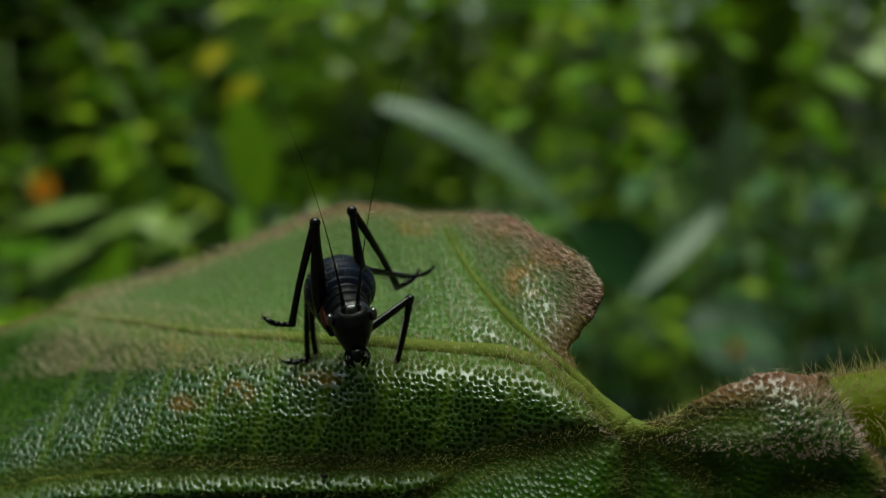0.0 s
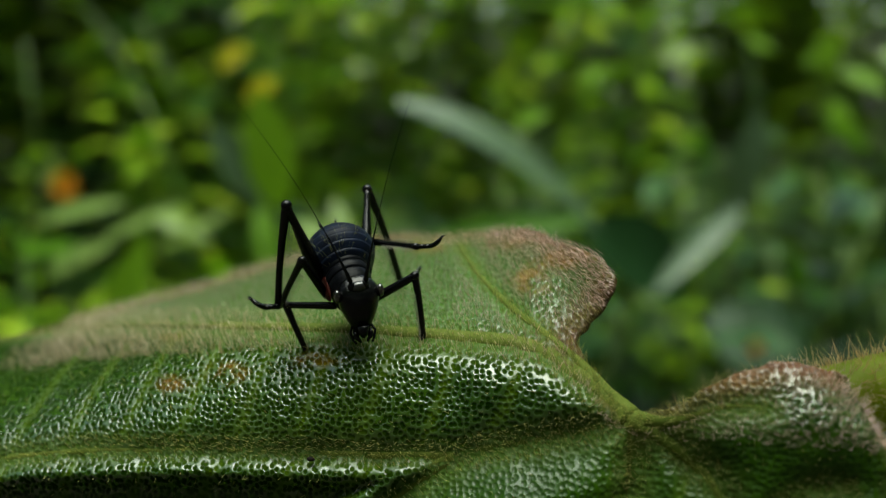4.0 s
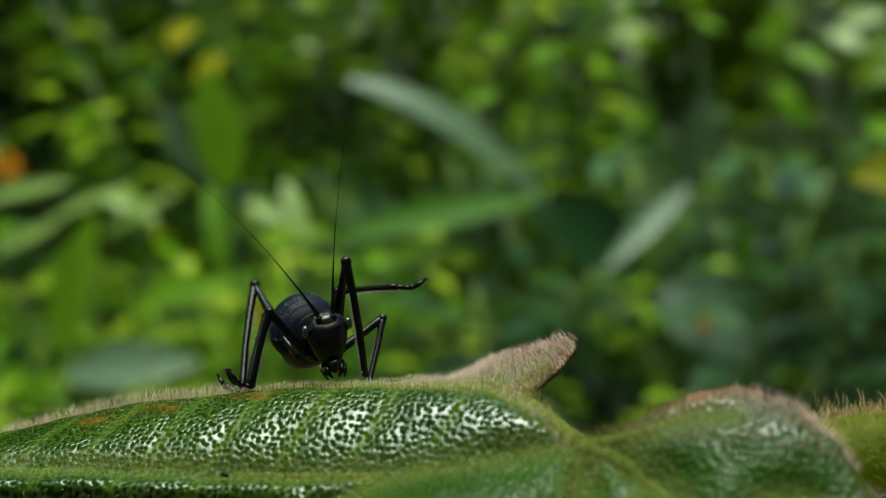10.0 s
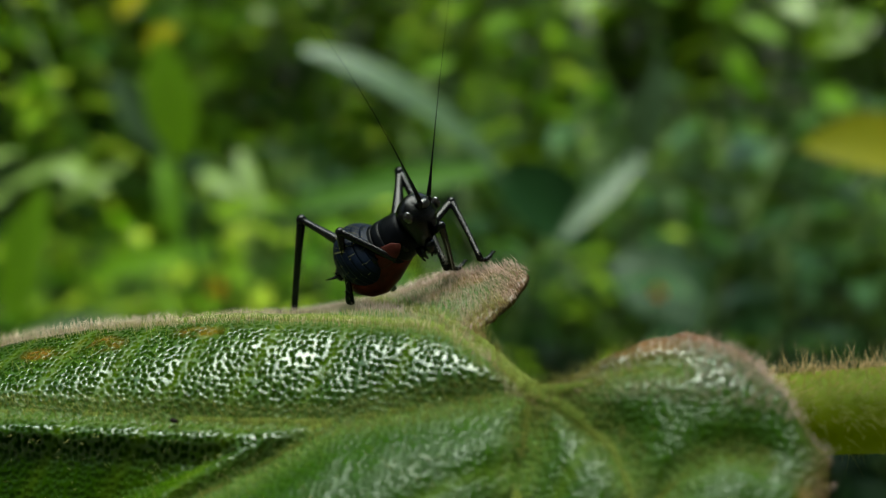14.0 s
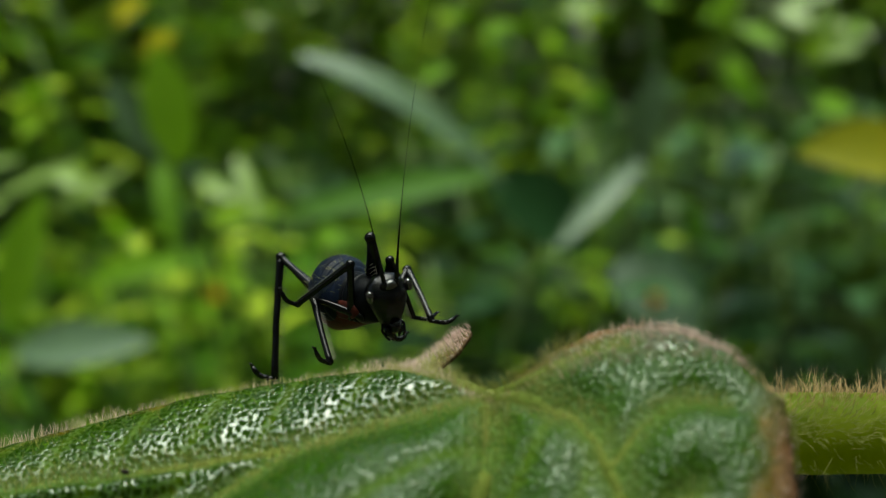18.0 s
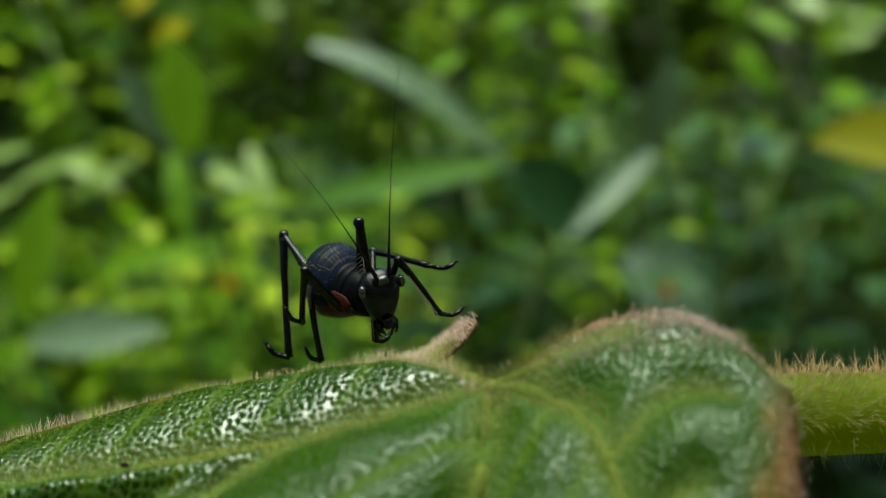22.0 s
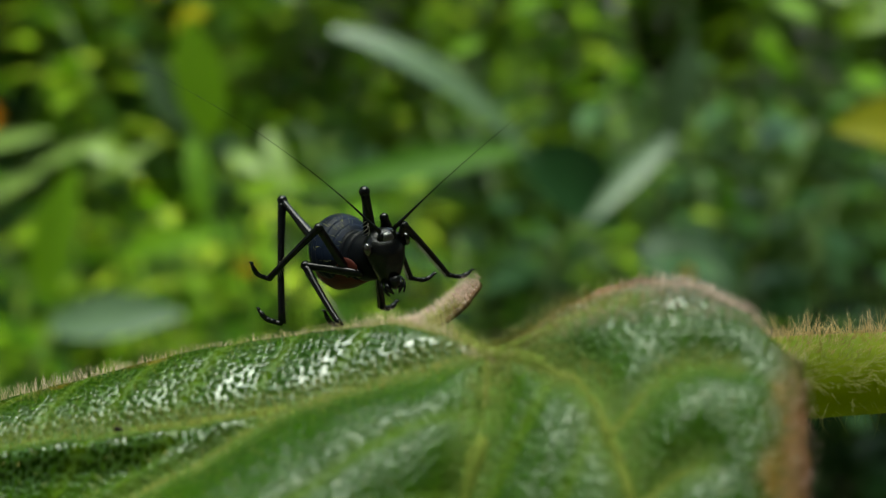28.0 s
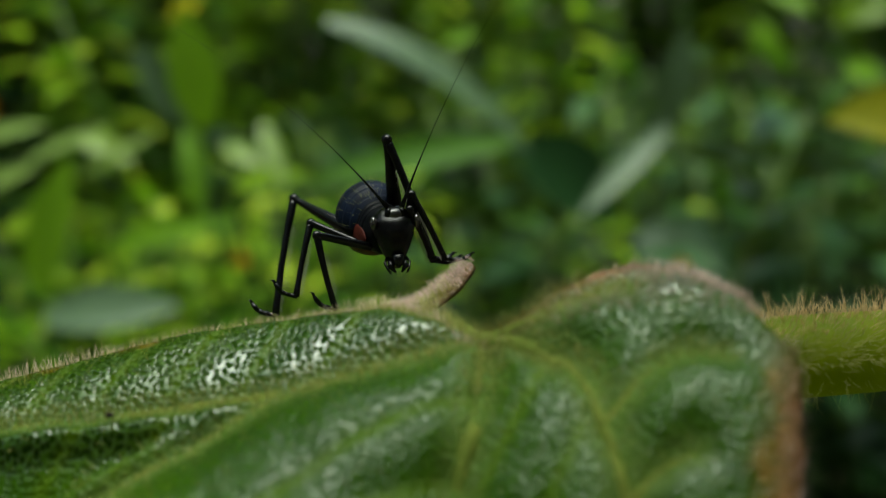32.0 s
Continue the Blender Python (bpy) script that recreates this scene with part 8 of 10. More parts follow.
        (30, pose(0.00418, -0.00101, 0.00117, 176.5, -4.6, 106.7)), (30.5, pose(0.00488, -0.00042, 0.00047, -177.6, -9.1, 106.7)),
        (31, pose(0.00522, 0.00055, 0.00004, -175.2, -11.4, 106.7)), (31.5, pose(0.00523, 0.00084, 0.00005, -173.0, -13.8, 106.7)),
        (32, pose(0.00523, 0.00112, 0.00006, -170.8, -16.1, 106.7)),
    ])
    walk(LIMB['tarsus_LF'], [
        (0, pose(0.00112, -0.00392, -0.00659, 103.2, 5.9, 101.3)), (0.5, pose(0.00092, -0.00276, -0.00724, 103.4, -1.7, 101.3)),
        (1, pose(0.00095, -0.00157, -0.00765, 102.5, -9.3, 101.3)), (1.5, pose(0.00123, -0.00135, -0.00694, 100.9, -3.9, 101.3)),
        (2, pose(0.00144, -0.00108, -0.00618, 98.9, 1.3, 101.3)), (2.5, pose(0.00131, -0.00148, -0.00611, 100.4, 4.2, 101.3)),
        (3, pose(0.00119, -0.00187, -0.00600, 101.8, 7.1, 101.3)), (3.5, pose(0.00145, -0.00035, -0.00668, 96.8, -4.4, 101.3)),
        (4, pose(0.00182, 0.00136, -0.00695, 91.5, -15.5, 101.3)), (4.5, pose(0.00223, 0.00167, -0.00645, 88.2, -17.1, 101.3)),
        (5, pose(0.00262, 0.00193, -0.00588, 84.9, -18.7, 101.3)), (5.5, pose(0.00298, 0.00211, -0.00525, 81.5, -20.3, 101.3)),
        (6, pose(0.00329, 0.00223, -0.00459, 78.1, -22.0, 101.3)), (6.5, pose(0.00355, 0.00227, -0.00392, 74.8, -23.6, 101.3)),
        (7, pose(0.00374, 0.00226, -0.00324, 71.5, -25.3, 101.3)), (7.5, pose(0.00372, 0.00181, -0.00312, 77.6, -9.5, 101.3)),
        (8, pose(0.00372, 0.00169, -0.00295, 81.3, 6.8, 101.3)), (8.5, pose(0.00368, 0.00200, -0.00277, 78.2, -0.2, 101.3)),
        (9, pose(0.00366, 0.00231, -0.00253, 74.8, -7.0, 101.3)), (9.5, pose(0.00454, 0.00172, -0.00286, 70.9, -5.5, 101.3)),
        (10, pose(0.00521, 0.00082, -0.00263, 67.3, -3.4, 101.3)), (10.5, pose(0.00490, 0.00093, -0.00241, 72.1, 3.4, 101.3)),
        (11, pose(0.00457, 0.00123, -0.00201, 76.7, 10.2, 101.3)), (11.5, pose(0.00437, 0.00546, -0.00149, 78.6, 6.1, 101.3)),
        (12, pose(0.00485, -0.00033, -0.00374, 74.7, -9.7, 101.3)), (12.5, pose(0.00283, -0.00169, -0.00526, 71.3, -19.7, 101.3)),
        (13, pose(0.00373, -0.00078, -0.00389, 70.3, -21.7, 101.3)), (13.5, pose(0.00481, 0.00015, -0.00245, 75.0, -3.9, 101.3)),
        (14, pose(-0.00296, -0.00420, -0.00275, 76.8, 47.9, 101.3)), (14.5, pose(0.00314, -0.00007, -0.00384, 73.7, 18.9, 101.3)),
        (15, pose(0.00298, 0.00029, -0.00367, 72.2, 16.7, 101.3)), (15.5, pose(0.00277, 0.00062, -0.00349, 70.9, 14.3, 101.3)),
        (16, pose(0.00253, 0.00091, -0.00330, 69.8, 11.8, 101.3)), (16.5, pose(0.00228, 0.00115, -0.00311, 69.0, 9.1, 101.3)),
        (17, pose(0.00335, 0.00051, -0.00276, 65.4, 21.1, 101.3)), (17.5, pose(0.00377, 0.00043, -0.00307, 64.8, 10.6, 101.3)),
        (18, pose(0.00416, 0.00045, -0.00347, 63.8, 0.0, 101.3)), (18.5, pose(0.00307, 0.00101, -0.00349, 66.1, 3.0, 101.3)),
        (19, pose(0.00190, 0.00117, -0.00335, 68.1, 6.1, 101.3)), (19.5, pose(0.00230, 0.00090, -0.00303, 68.7, 13.5, 101.3)),
        (20, pose(0.00268, 0.00063, -0.00271, 70.1, 20.8, 101.3)), (20.5, pose(0.00266, 0.00022, -0.00308, 69.8, 12.5, 101.3)),
        (21, pose(0.00262, -0.00012, -0.00351, 69.5, 4.2, 101.3)), (21.5, pose(0.00286, -0.00039, -0.00402, 67.6, -0.8, 101.3)),
        (22, pose(0.00308, -0.00055, -0.00456, 65.6, -5.8, 101.3)), (22.5, pose(0.00452, -0.00096, -0.00387, 68.0, 5.2, 101.3)),
        (23, pose(0.00602, -0.00138, -0.00332, 71.2, 15.8, 101.3)), (23.5, pose(0.00458, -0.00074, -0.00366, 72.7, 10.8, 101.3)),
        (24, pose(0.00312, -0.00045, -0.00389, 75.0, 6.1, 101.3)), (24.5, pose(0.00318, -0.00064, -0.00426, 71.5, 4.1, 101.3)),
        (25, pose(0.00326, -0.00072, -0.00466, 67.7, 2.9, 101.3)), (25.5, pose(0.00338, -0.00042, -0.00459, 67.7, 2.8, 101.3)),
        (26, pose(0.00349, -0.00010, -0.00450, 67.8, 2.6, 101.3)), (26.5, pose(0.00357, 0.00021, -0.00441, 67.9, 2.5, 101.3)),
        (27, pose(0.00363, 0.00053, -0.00432, 67.9, 2.4, 101.3)), (27.5, pose(0.00367, 0.00085, -0.00422, 68.0, 2.3, 101.3)),
        (28, pose(0.00369, 0.00116, -0.00412, 68.1, 2.2, 101.3)), (28.5, pose(0.00389, 0.00042, -0.00414, 72.2, 7.1, 101.3)),
        (29, pose(0.00417, -0.00028, -0.00396, 75.9, 12.2, 101.3)), (29.5, pose(0.00426, -0.00040, -0.00403, 76.4, 14.9, 101.3)),
        (30, pose(0.00437, -0.00051, -0.00408, 76.8, 17.7, 101.3)), (30.5, pose(0.00443, 0.00032, -0.00474, 75.2, 3.7, 101.3)),
        (31, pose(0.00449, 0.00142, -0.00512, 73.5, -10.4, 101.3)), (31.5, pose(0.00426, 0.00185, -0.00504, 73.3, -12.5, 101.3)),
        (32, pose(0.00401, 0.00226, -0.00494, 73.2, -14.7, 101.3)),
    ])
    walk(LIMB['femur_RH'], [
        (0, pose(-0.00168, -0.00128, -0.00048, 23.8, -9.1, 36.7)), (0.5, pose(-0.00166, -0.00126, -0.00047, 26.0, -10.2, 25.6)),
        (1, pose(-0.00168, -0.00128, -0.00048, 28.2, -10.9, 15.4)), (1.5, pose(-0.00167, -0.00128, -0.00047, 18.8, -9.0, 38.0)),
        (2, pose(-0.00168, -0.00128, -0.00048, 12.7, -5.1, 63.2)), (2.5, pose(-0.00168, -0.00128, -0.00048, 19.2, -8.2, 43.7)),
        (3, pose(-0.00168, -0.00128, -0.00048, 27.7, -9.9, 29.0)), (3.5, pose(-0.00167, -0.00124, -0.00046, 47.1, -11.3, 4.1)),
        (4, pose(-0.00168, -0.00128, -0.00048, 68.0, -11.1, -11.0)), (4.5, pose(-0.00166, -0.00127, -0.00048, 59.1, -11.2, -8.8)),
        (5, pose(-0.00165, -0.00126, -0.00047, 45.2, -11.3, -3.9)), (5.5, pose(-0.00165, -0.00126, -0.00047, 26.5, -11.2, 7.9)),
        (6, pose(-0.00165, -0.00126, -0.00047, 7.2, -8.5, 41.5)), (6.5, pose(-0.00166, -0.00127, -0.00048, 2.3, 1.3, 96.7)),
        (7, pose(-0.00168, -0.00128, -0.00048, 8.7, 6.0, 121.9)), (7.5, pose(-0.00165, -0.00120, -0.00041, 11.5, 6.5, 124.6)),
        (8, pose(-0.00168, -0.00128, -0.00048, 16.1, 6.7, 126.3)), (8.5, pose(-0.00167, -0.00126, -0.00047, 15.8, 8.9, 141.8)),
        (9, pose(-0.00168, -0.00128, -0.00048, 18.9, 10.6, 158.7)), (9.5, pose(-0.00166, -0.00127, -0.00048, 25.2, 10.8, 162.1)),
        (10, pose(-0.00168, -0.00128, -0.00048, 31.2, 10.7, 161.0)), (10.5, pose(-0.00167, -0.00126, -0.00047, 15.9, 10.4, 156.6)),
        (11, pose(-0.00168, -0.00128, -0.00048, -0.8, 6.3, 123.7)), (11.5, pose(-0.00168, -0.00128, -0.00048, 20.4, 11.2, 172.5)),
        (12, pose(-0.00168, -0.00128, -0.00048, 51.7, -10.0, -28.2)), (12.5, pose(-0.00168, -0.00128, -0.00048, 16.8, 9.0, 142.5)),
        (13, pose(-0.00168, -0.00128, -0.00048, 12.9, 9.3, 145.4)), (13.5, pose(-0.00168, -0.00128, -0.00048, 17.8, 2.1, -100.5)),
        (14, pose(-0.00168, -0.00128, -0.00048, 51.5, 3.4, -107.1)), (14.5, pose(-0.00168, -0.00128, -0.00048, 54.9, 8.9, 141.6)),
        (15, pose(-0.00165, -0.00126, -0.00048, 48.8, 9.3, 145.1)), (15.5, pose(-0.00164, -0.00125, -0.00048, 42.6, 9.7, 148.2)),
        (16, pose(-0.00165, -0.00126, -0.00048, 36.4, 9.9, 150.5)), (16.5, pose(-0.00168, -0.00128, -0.00048, 30.3, 10.0, 151.7)),
        (17, pose(-0.00168, -0.00128, -0.00048, 46.5, 10.0, 152.2)), (17.5, pose(-0.00168, -0.00126, -0.00047, 42.9, 9.1, 142.9)),
        (18, pose(-0.00168, -0.00128, -0.00048, 40.6, 7.9, 133.7)), (18.5, pose(-0.00166, -0.00126, -0.00047, 43.7, 8.8, 140.5)),
        (19, pose(-0.00168, -0.00128, -0.00048, 47.1, 9.5, 146.8)), (19.5, pose(-0.00167, -0.00127, -0.00049, 34.8, 8.9, 141.7)),
        (20, pose(-0.00168, -0.00128, -0.00048, 22.5, 8.7, 140.0)), (20.5, pose(-0.00168, -0.00127, -0.00048, 25.6, 7.7, 132.8)),
        (21, pose(-0.00168, -0.00128, -0.00048, 29.4, 7.0, 128.0)), (21.5, pose(-0.00168, -0.00127, -0.00048, 30.6, 6.6, 125.3)),
        (22, pose(-0.00168, -0.00128, -0.00048, 31.8, 6.2, 122.9)), (22.5, pose(-0.00168, -0.00126, -0.00048, 1.2, -2.3, 78.4)),
        (23, pose(-0.00168, -0.00128, -0.00048, 34.1, -9.2, -35.8)), (23.5, pose(-0.00166, -0.00127, -0.00049, -0.3, -0.5, 87.4)),
        (24, pose(-0.00168, -0.00128, -0.00048, 32.8, 7.9, 133.8)), (24.5, pose(-0.00164, -0.00125, -0.00047, 34.1, 7.8, 133.4)),
        (25, pose(-0.00168, -0.00128, -0.00048, 36.0, 7.5, 131.3)), (25.5, pose(-0.00168, -0.00128, -0.00048, 36.7, 7.5, 131.0)),
        (26, pose(-0.00167, -0.00127, -0.00048, 37.4, 7.4, 130.7)), (26.5, pose(-0.00167, -0.00127, -0.00048, 38.1, 7.4, 130.5)),
        (27, pose(-0.00167, -0.00127, -0.00048, 38.9, 7.4, 130.3)), (27.5, pose(-0.00168, -0.00128, -0.00048, 39.7, 7.4, 130.2)),
        (28, pose(-0.00168, -0.00128, -0.00048, 40.6, 7.3, 130.1)), (28.5, pose(-0.00167, -0.00126, -0.00047, 26.9, 6.8, 126.8)),
        (29, pose(-0.00168, -0.00128, -0.00048, 14.2, 5.5, 118.6)), (29.5, pose(-0.00167, -0.00127, -0.00048, 21.9, 7.1, 128.7)),
        (30, pose(-0.00168, -0.00128, -0.00048, 30.1, 8.2, 136.3)), (30.5, pose(-0.00168, -0.00125, -0.00046, 21.0, 6.5, 125.0)),
        (31, pose(-0.00168, -0.00128, -0.00048, 13.6, 3.4, 107.5)), (31.5, pose(-0.00168, -0.00128, -0.00048, 14.1, 3.2, 106.2)),
        (32, pose(-0.00168, -0.00128, -0.00048, 14.7, 3.0, 105.2)),
    ])
    walk(LIMB['tibia_RH'], [
        (0, pose(-0.00080, -0.00417, 0.00588, 154.9, -18.5, -106.7)), (0.5, pose(-0.00134, -0.00453, 0.00576, 153.6, -10.5, -106.7)),
        (1, pose(-0.00193, -0.00480, 0.00561, 153.1, -2.7, -106.7)), (1.5, pose(-0.00110, -0.00371, 0.00611, 153.3, -14.9, -106.7)),
        (2, pose(-0.00057, -0.00253, 0.00636, 154.6, -27.6, -106.7)), (2.5, pose(-0.00077, -0.00361, 0.00610, 151.8, -26.0, -106.7)),
        (3, pose(-0.00103, -0.00467, 0.00566, 148.9, -25.8, -106.7)), (3.5, pose(-0.00224, -0.00646, 0.00423, 150.7, -7.5, -106.7)),
        (4, pose(-0.00343, -0.00759, 0.00211, 153.4, 9.4, -106.7)), (4.5, pose(-0.00328, -0.00713, 0.00307, 157.2, 15.4, -106.7)),
        (5, pose(-0.00296, -0.00618, 0.00439, 160.7, 16.7, -106.7)), (5.5, pose(-0.00243, -0.00453, 0.00571, 163.2, 13.9, -106.7)),
        (6, pose(-0.00184, -0.00261, 0.00643, 164.5, 10.3, -106.7)), (6.5, pose(-0.00140, -0.00107, 0.00656, 165.1, 9.0, -106.7)),
        (7, pose(-0.00116, -0.00009, 0.00644, 165.3, 10.9, -106.7)), (7.5, pose(-0.00094, 0.00023, 0.00644, 164.9, -3.6, -106.7)),
        (8, pose(-0.00058, 0.00051, 0.00624, 165.1, -18.1, -106.7)), (8.5, pose(-0.00131, 0.00090, 0.00622, 167.2, -11.6, -106.7)),
        (9, pose(-0.00199, 0.00128, 0.00607, 168.9, -5.0, -106.7)), (9.5, pose(-0.00187, 0.00196, 0.00578, 171.9, -4.0, -106.7)),
        (10, pose(-0.00155, 0.00253, 0.00544, 174.5, -3.2, -106.7)), (10.5, pose(-0.00202, 0.00100, 0.00619, 174.0, -3.8, -106.7)),
        (11, pose(-0.00219, -0.00069, 0.00652, 171.6, -2.9, -106.7)), (11.5, pose(-0.00263, 0.00132, 0.00599, 169.7, 44.7, -106.7)),
        (12, pose(-0.00495, -0.00579, 0.00382, 171.9, 21.3, -106.7)), (12.5, pose(-0.00128, 0.00097, 0.00618, 154.1, 27.1, -106.7)),
        (13, pose(-0.00170, 0.00065, 0.00629, 165.5, -21.9, -106.7)), (13.5, pose(-0.00385, -0.00113, 0.00622, 159.0, -5.5, -106.7)),
        (14, pose(-0.00702, 0.00010, 0.00390, -152.0, 12.5, -106.7)), (14.5, pose(0.00141, 0.00362, 0.00352, 153.1, -36.6, -106.7)),
        (15, pose(0.00076, 0.00352, 0.00409, 156.6, -40.7, -106.7)), (15.5, pose(0.00013, 0.00326, 0.00462, 160.5, -44.2, -106.7)),
        (16, pose(-0.00044, 0.00286, 0.00510, 164.7, -47.3, -106.7)), (16.5, pose(-0.00092, 0.00235, 0.00550, 169.1, -50.2, -106.7)),
        (17, pose(-0.00004, 0.00363, 0.00429, 164.9, -45.2, -106.7)), (17.5, pose(0.00056, 0.00305, 0.00463, 165.5, -33.0, -106.7)),
        (18, pose(0.00113, 0.00242, 0.00481, 165.7, -20.4, -106.7)), (18.5, pose(0.00083, 0.00298, 0.00456, 162.0, -27.4, -106.7)),
        (19, pose(0.00048, 0.00347, 0.00425, 158.8, -35.3, -106.7)), (19.5, pose(0.00011, 0.00244, 0.00522, 165.3, -28.2, -106.7)),
        (20, pose(-0.00070, 0.00142, 0.00595, 173.3, -23.2, -106.7)), (20.5, pose(-0.00003, 0.00142, 0.00581, 173.1, -18.8, -106.7)),
        (21, pose(0.00058, 0.00144, 0.00560, 172.9, -14.2, -106.7)), (21.5, pose(0.00084, 0.00137, 0.00555, 172.0, -8.4, -106.7)),
        (22, pose(0.00108, 0.00128, 0.00547, 171.3, -2.3, -106.7)), (22.5, pose(-0.00160, -0.00156, 0.00655, -177.5, 4.1, -106.7)),
        (23, pose(-0.00475, -0.00393, 0.00528, -163.6, 10.1, -106.7)), (23.5, pose(-0.00170, -0.00133, 0.00655, -178.2, -2.9, -106.7)),
        (24, pose(0.00051, 0.00194, 0.00538, 171.6, -19.6, -106.7)), (24.5, pose(0.00068, 0.00204, 0.00531, 171.0, -13.2, -106.7)),
        (25, pose(0.00094, 0.00201, 0.00516, 171.4, -6.3, -106.7)), (25.5, pose(0.00102, 0.00203, 0.00512, 171.2, -7.7, -106.7)),
        (26, pose(0.00110, 0.00206, 0.00507, 171.0, -9.2, -106.7)), (26.5, pose(0.00117, 0.00209, 0.00502, 170.9, -10.6, -106.7)),
        (27, pose(0.00124, 0.00212, 0.00496, 170.9, -12.1, -106.7)), (27.5, pose(0.00131, 0.00215, 0.00489, 170.9, -13.5, -106.7)),
        (28, pose(0.00138, 0.00219, 0.00482, 171.0, -14.9, -106.7)), (28.5, pose(0.00043, 0.00124, 0.00576, 167.2, -19.5, -106.7)),
        (29, pose(-0.00048, 0.00012, 0.00631, 163.0, -24.2, -106.7)), (29.5, pose(-0.00013, 0.00100, 0.00600, 164.9, -28.4, -106.7)),
        (30, pose(0.00013, 0.00187, 0.00555, 167.0, -32.7, -106.7)), (30.5, pose(-0.00004, 0.00082, 0.00606, 164.9, -13.5, -106.7)),
        (31, pose(-0.00022, -0.00039, 0.00635, 162.5, 5.9, -106.7)), (31.5, pose(-0.00013, -0.00043, 0.00634, 159.3, 5.7, -106.7)),
        (32, pose(-0.00005, -0.00047, 0.00632, 156.1, 5.2, -106.7)),
    ])
    walk(LIMB['tarsus_RH'], [
        (0, pose(-0.00519, -0.00554, -0.00181, 76.3, -4.6, -73.3)), (0.5, pose(-0.00558, -0.00479, -0.00213, 76.9, 3.0, -73.3)),
        (1, pose(-0.00592, -0.00400, -0.00237, 78.4, 10.4, -73.3)), (1.5, pose(-0.00554, -0.00452, -0.00163, 79.5, 4.9, -73.3)),
        (2, pose(-0.00533, -0.00501, -0.00081, 81.0, -0.5, -73.3)), (2.5, pose(-0.00581, -0.00572, -0.00100, 79.3, -3.2, -73.3)),
        (3, pose(-0.00642, -0.00654, -0.00125, 77.6, -5.9, -73.3)), (3.5, pose(-0.00672, -0.00618, -0.00352, 83.6, 5.0, -73.3)),
        (4, pose(-0.00689, -0.00519, -0.00580, 90.0, 15.6, -73.3)), (4.5, pose(-0.00596, -0.00403, -0.00489, 93.4, 16.9, -73.3)),
        (5, pose(-0.00509, -0.00300, -0.00371, 96.9, 18.2, -73.3)), (5.5, pose(-0.00432, -0.00181, -0.00261, 100.3, 19.5, -73.3)),
        (6, pose(-0.00370, -0.00044, -0.00206, 103.8, 20.8, -73.3)), (6.5, pose(-0.00323, 0.00089, -0.00199, 107.3, 22.2, -73.3)),
        (7, pose(-0.00286, 0.00213, -0.00207, 110.7, 23.5, -73.3)), (7.5, pose(-0.00333, 0.00038, -0.00219, 103.3, 8.3, -73.3)),
        (8, pose(-0.00356, -0.00140, -0.00199, 98.0, -7.5, -73.3)), (8.5, pose(-0.00372, -0.00021, -0.00234, 101.8, -1.0, -73.3)),
        (9, pose(-0.00386, 0.00104, -0.00269, 105.8, 5.5, -73.3)), (9.5, pose(-0.00325, 0.00173, -0.00307, 109.5, 3.6, -73.3)),
        (10, pose(-0.00251, 0.00229, -0.00347, 112.9, 1.1, -73.3)), (10.5, pose(-0.00308, 0.00070, -0.00270, 107.5, -5.1, -73.3)),
        (11, pose(-0.00358, -0.00074, -0.00234, 102.3, -11.4, -73.3)), (11.5, pose(-0.00238, 0.00772, -0.00027, 100.8, -7.2, -73.3)),
        (12, pose(-0.00524, -0.00233, -0.00444, 106.2, 8.2, -73.3)), (12.5, pose(-0.00397, 0.00561, -0.00100, 110.5, 17.9, -73.3)),
        (13, pose(-0.00478, -0.00180, -0.00176, 111.6, 19.8, -73.3)), (13.5, pose(-0.00715, -0.00098, -0.00211, 105.3, 2.4, -73.3)),
        (14, pose(-0.00250, 0.00052, -0.00383, 99.2, -48.6, -73.3)), (14.5, pose(-0.00384, 0.00022, -0.00290, 104.5, -20.3, -73.3)),
        (15, pose(-0.00420, -0.00059, -0.00214, 106.2, -18.3, -73.3)), (15.5, pose(-0.00443, -0.00152, -0.00143, 107.7, -16.1, -73.3)),
        (16, pose(-0.00453, -0.00255, -0.00076, 109.0, -13.6, -73.3)), (16.5, pose(-0.00448, -0.00364, -0.00013, 110.0, -11.1, -73.3)),
        (17, pose(-0.00404, -0.00159, -0.00180, 112.5, -23.3, -73.3)), (17.5, pose(-0.00294, -0.00082, -0.00265, 114.1, -13.0, -73.3)),
        (18, pose(-0.00186, 0.00016, -0.00333, 116.0, -2.7, -73.3)), (18.5, pose(-0.00295, 0.00002, -0.00300, 113.5, -5.3, -73.3)),
        (19, pose(-0.00401, -0.00022, -0.00257, 111.2, -8.2, -73.3)), (19.5, pose(-0.00324, -0.00084, -0.00241, 110.0, -15.5, -73.3)),
        (20, pose(-0.00271, -0.00163, -0.00223, 107.9, -22.5, -73.3)), (20.5, pose(-0.00188, -0.00102, -0.00261, 109.0, -14.4, -73.3)),
        (21, pose(-0.00110, -0.00033, -0.00302, 110.0, -6.2, -73.3)), (21.5, pose(-0.00072, 0.00049, -0.00323, 112.3, -1.4, -73.3)),
        (22, pose(-0.00032, 0.00132, -0.00338, 114.8, 3.4, -73.3)), (22.5, pose(-0.00104, -0.00106, -0.00238, 111.4, -7.3, -73.3)),
        (23, pose(-0.00190, -0.00321, -0.00319, 107.3, -17.5, -73.3)), (23.5, pose(-0.00157, -0.00184, -0.00239, 106.2, -12.4, -73.3)),
        (24, pose(-0.00161, -0.00053, -0.00296, 104.3, -7.5, -73.3)), (24.5, pose(-0.00124, 0.00051, -0.00331, 108.0, -5.9, -73.3)),
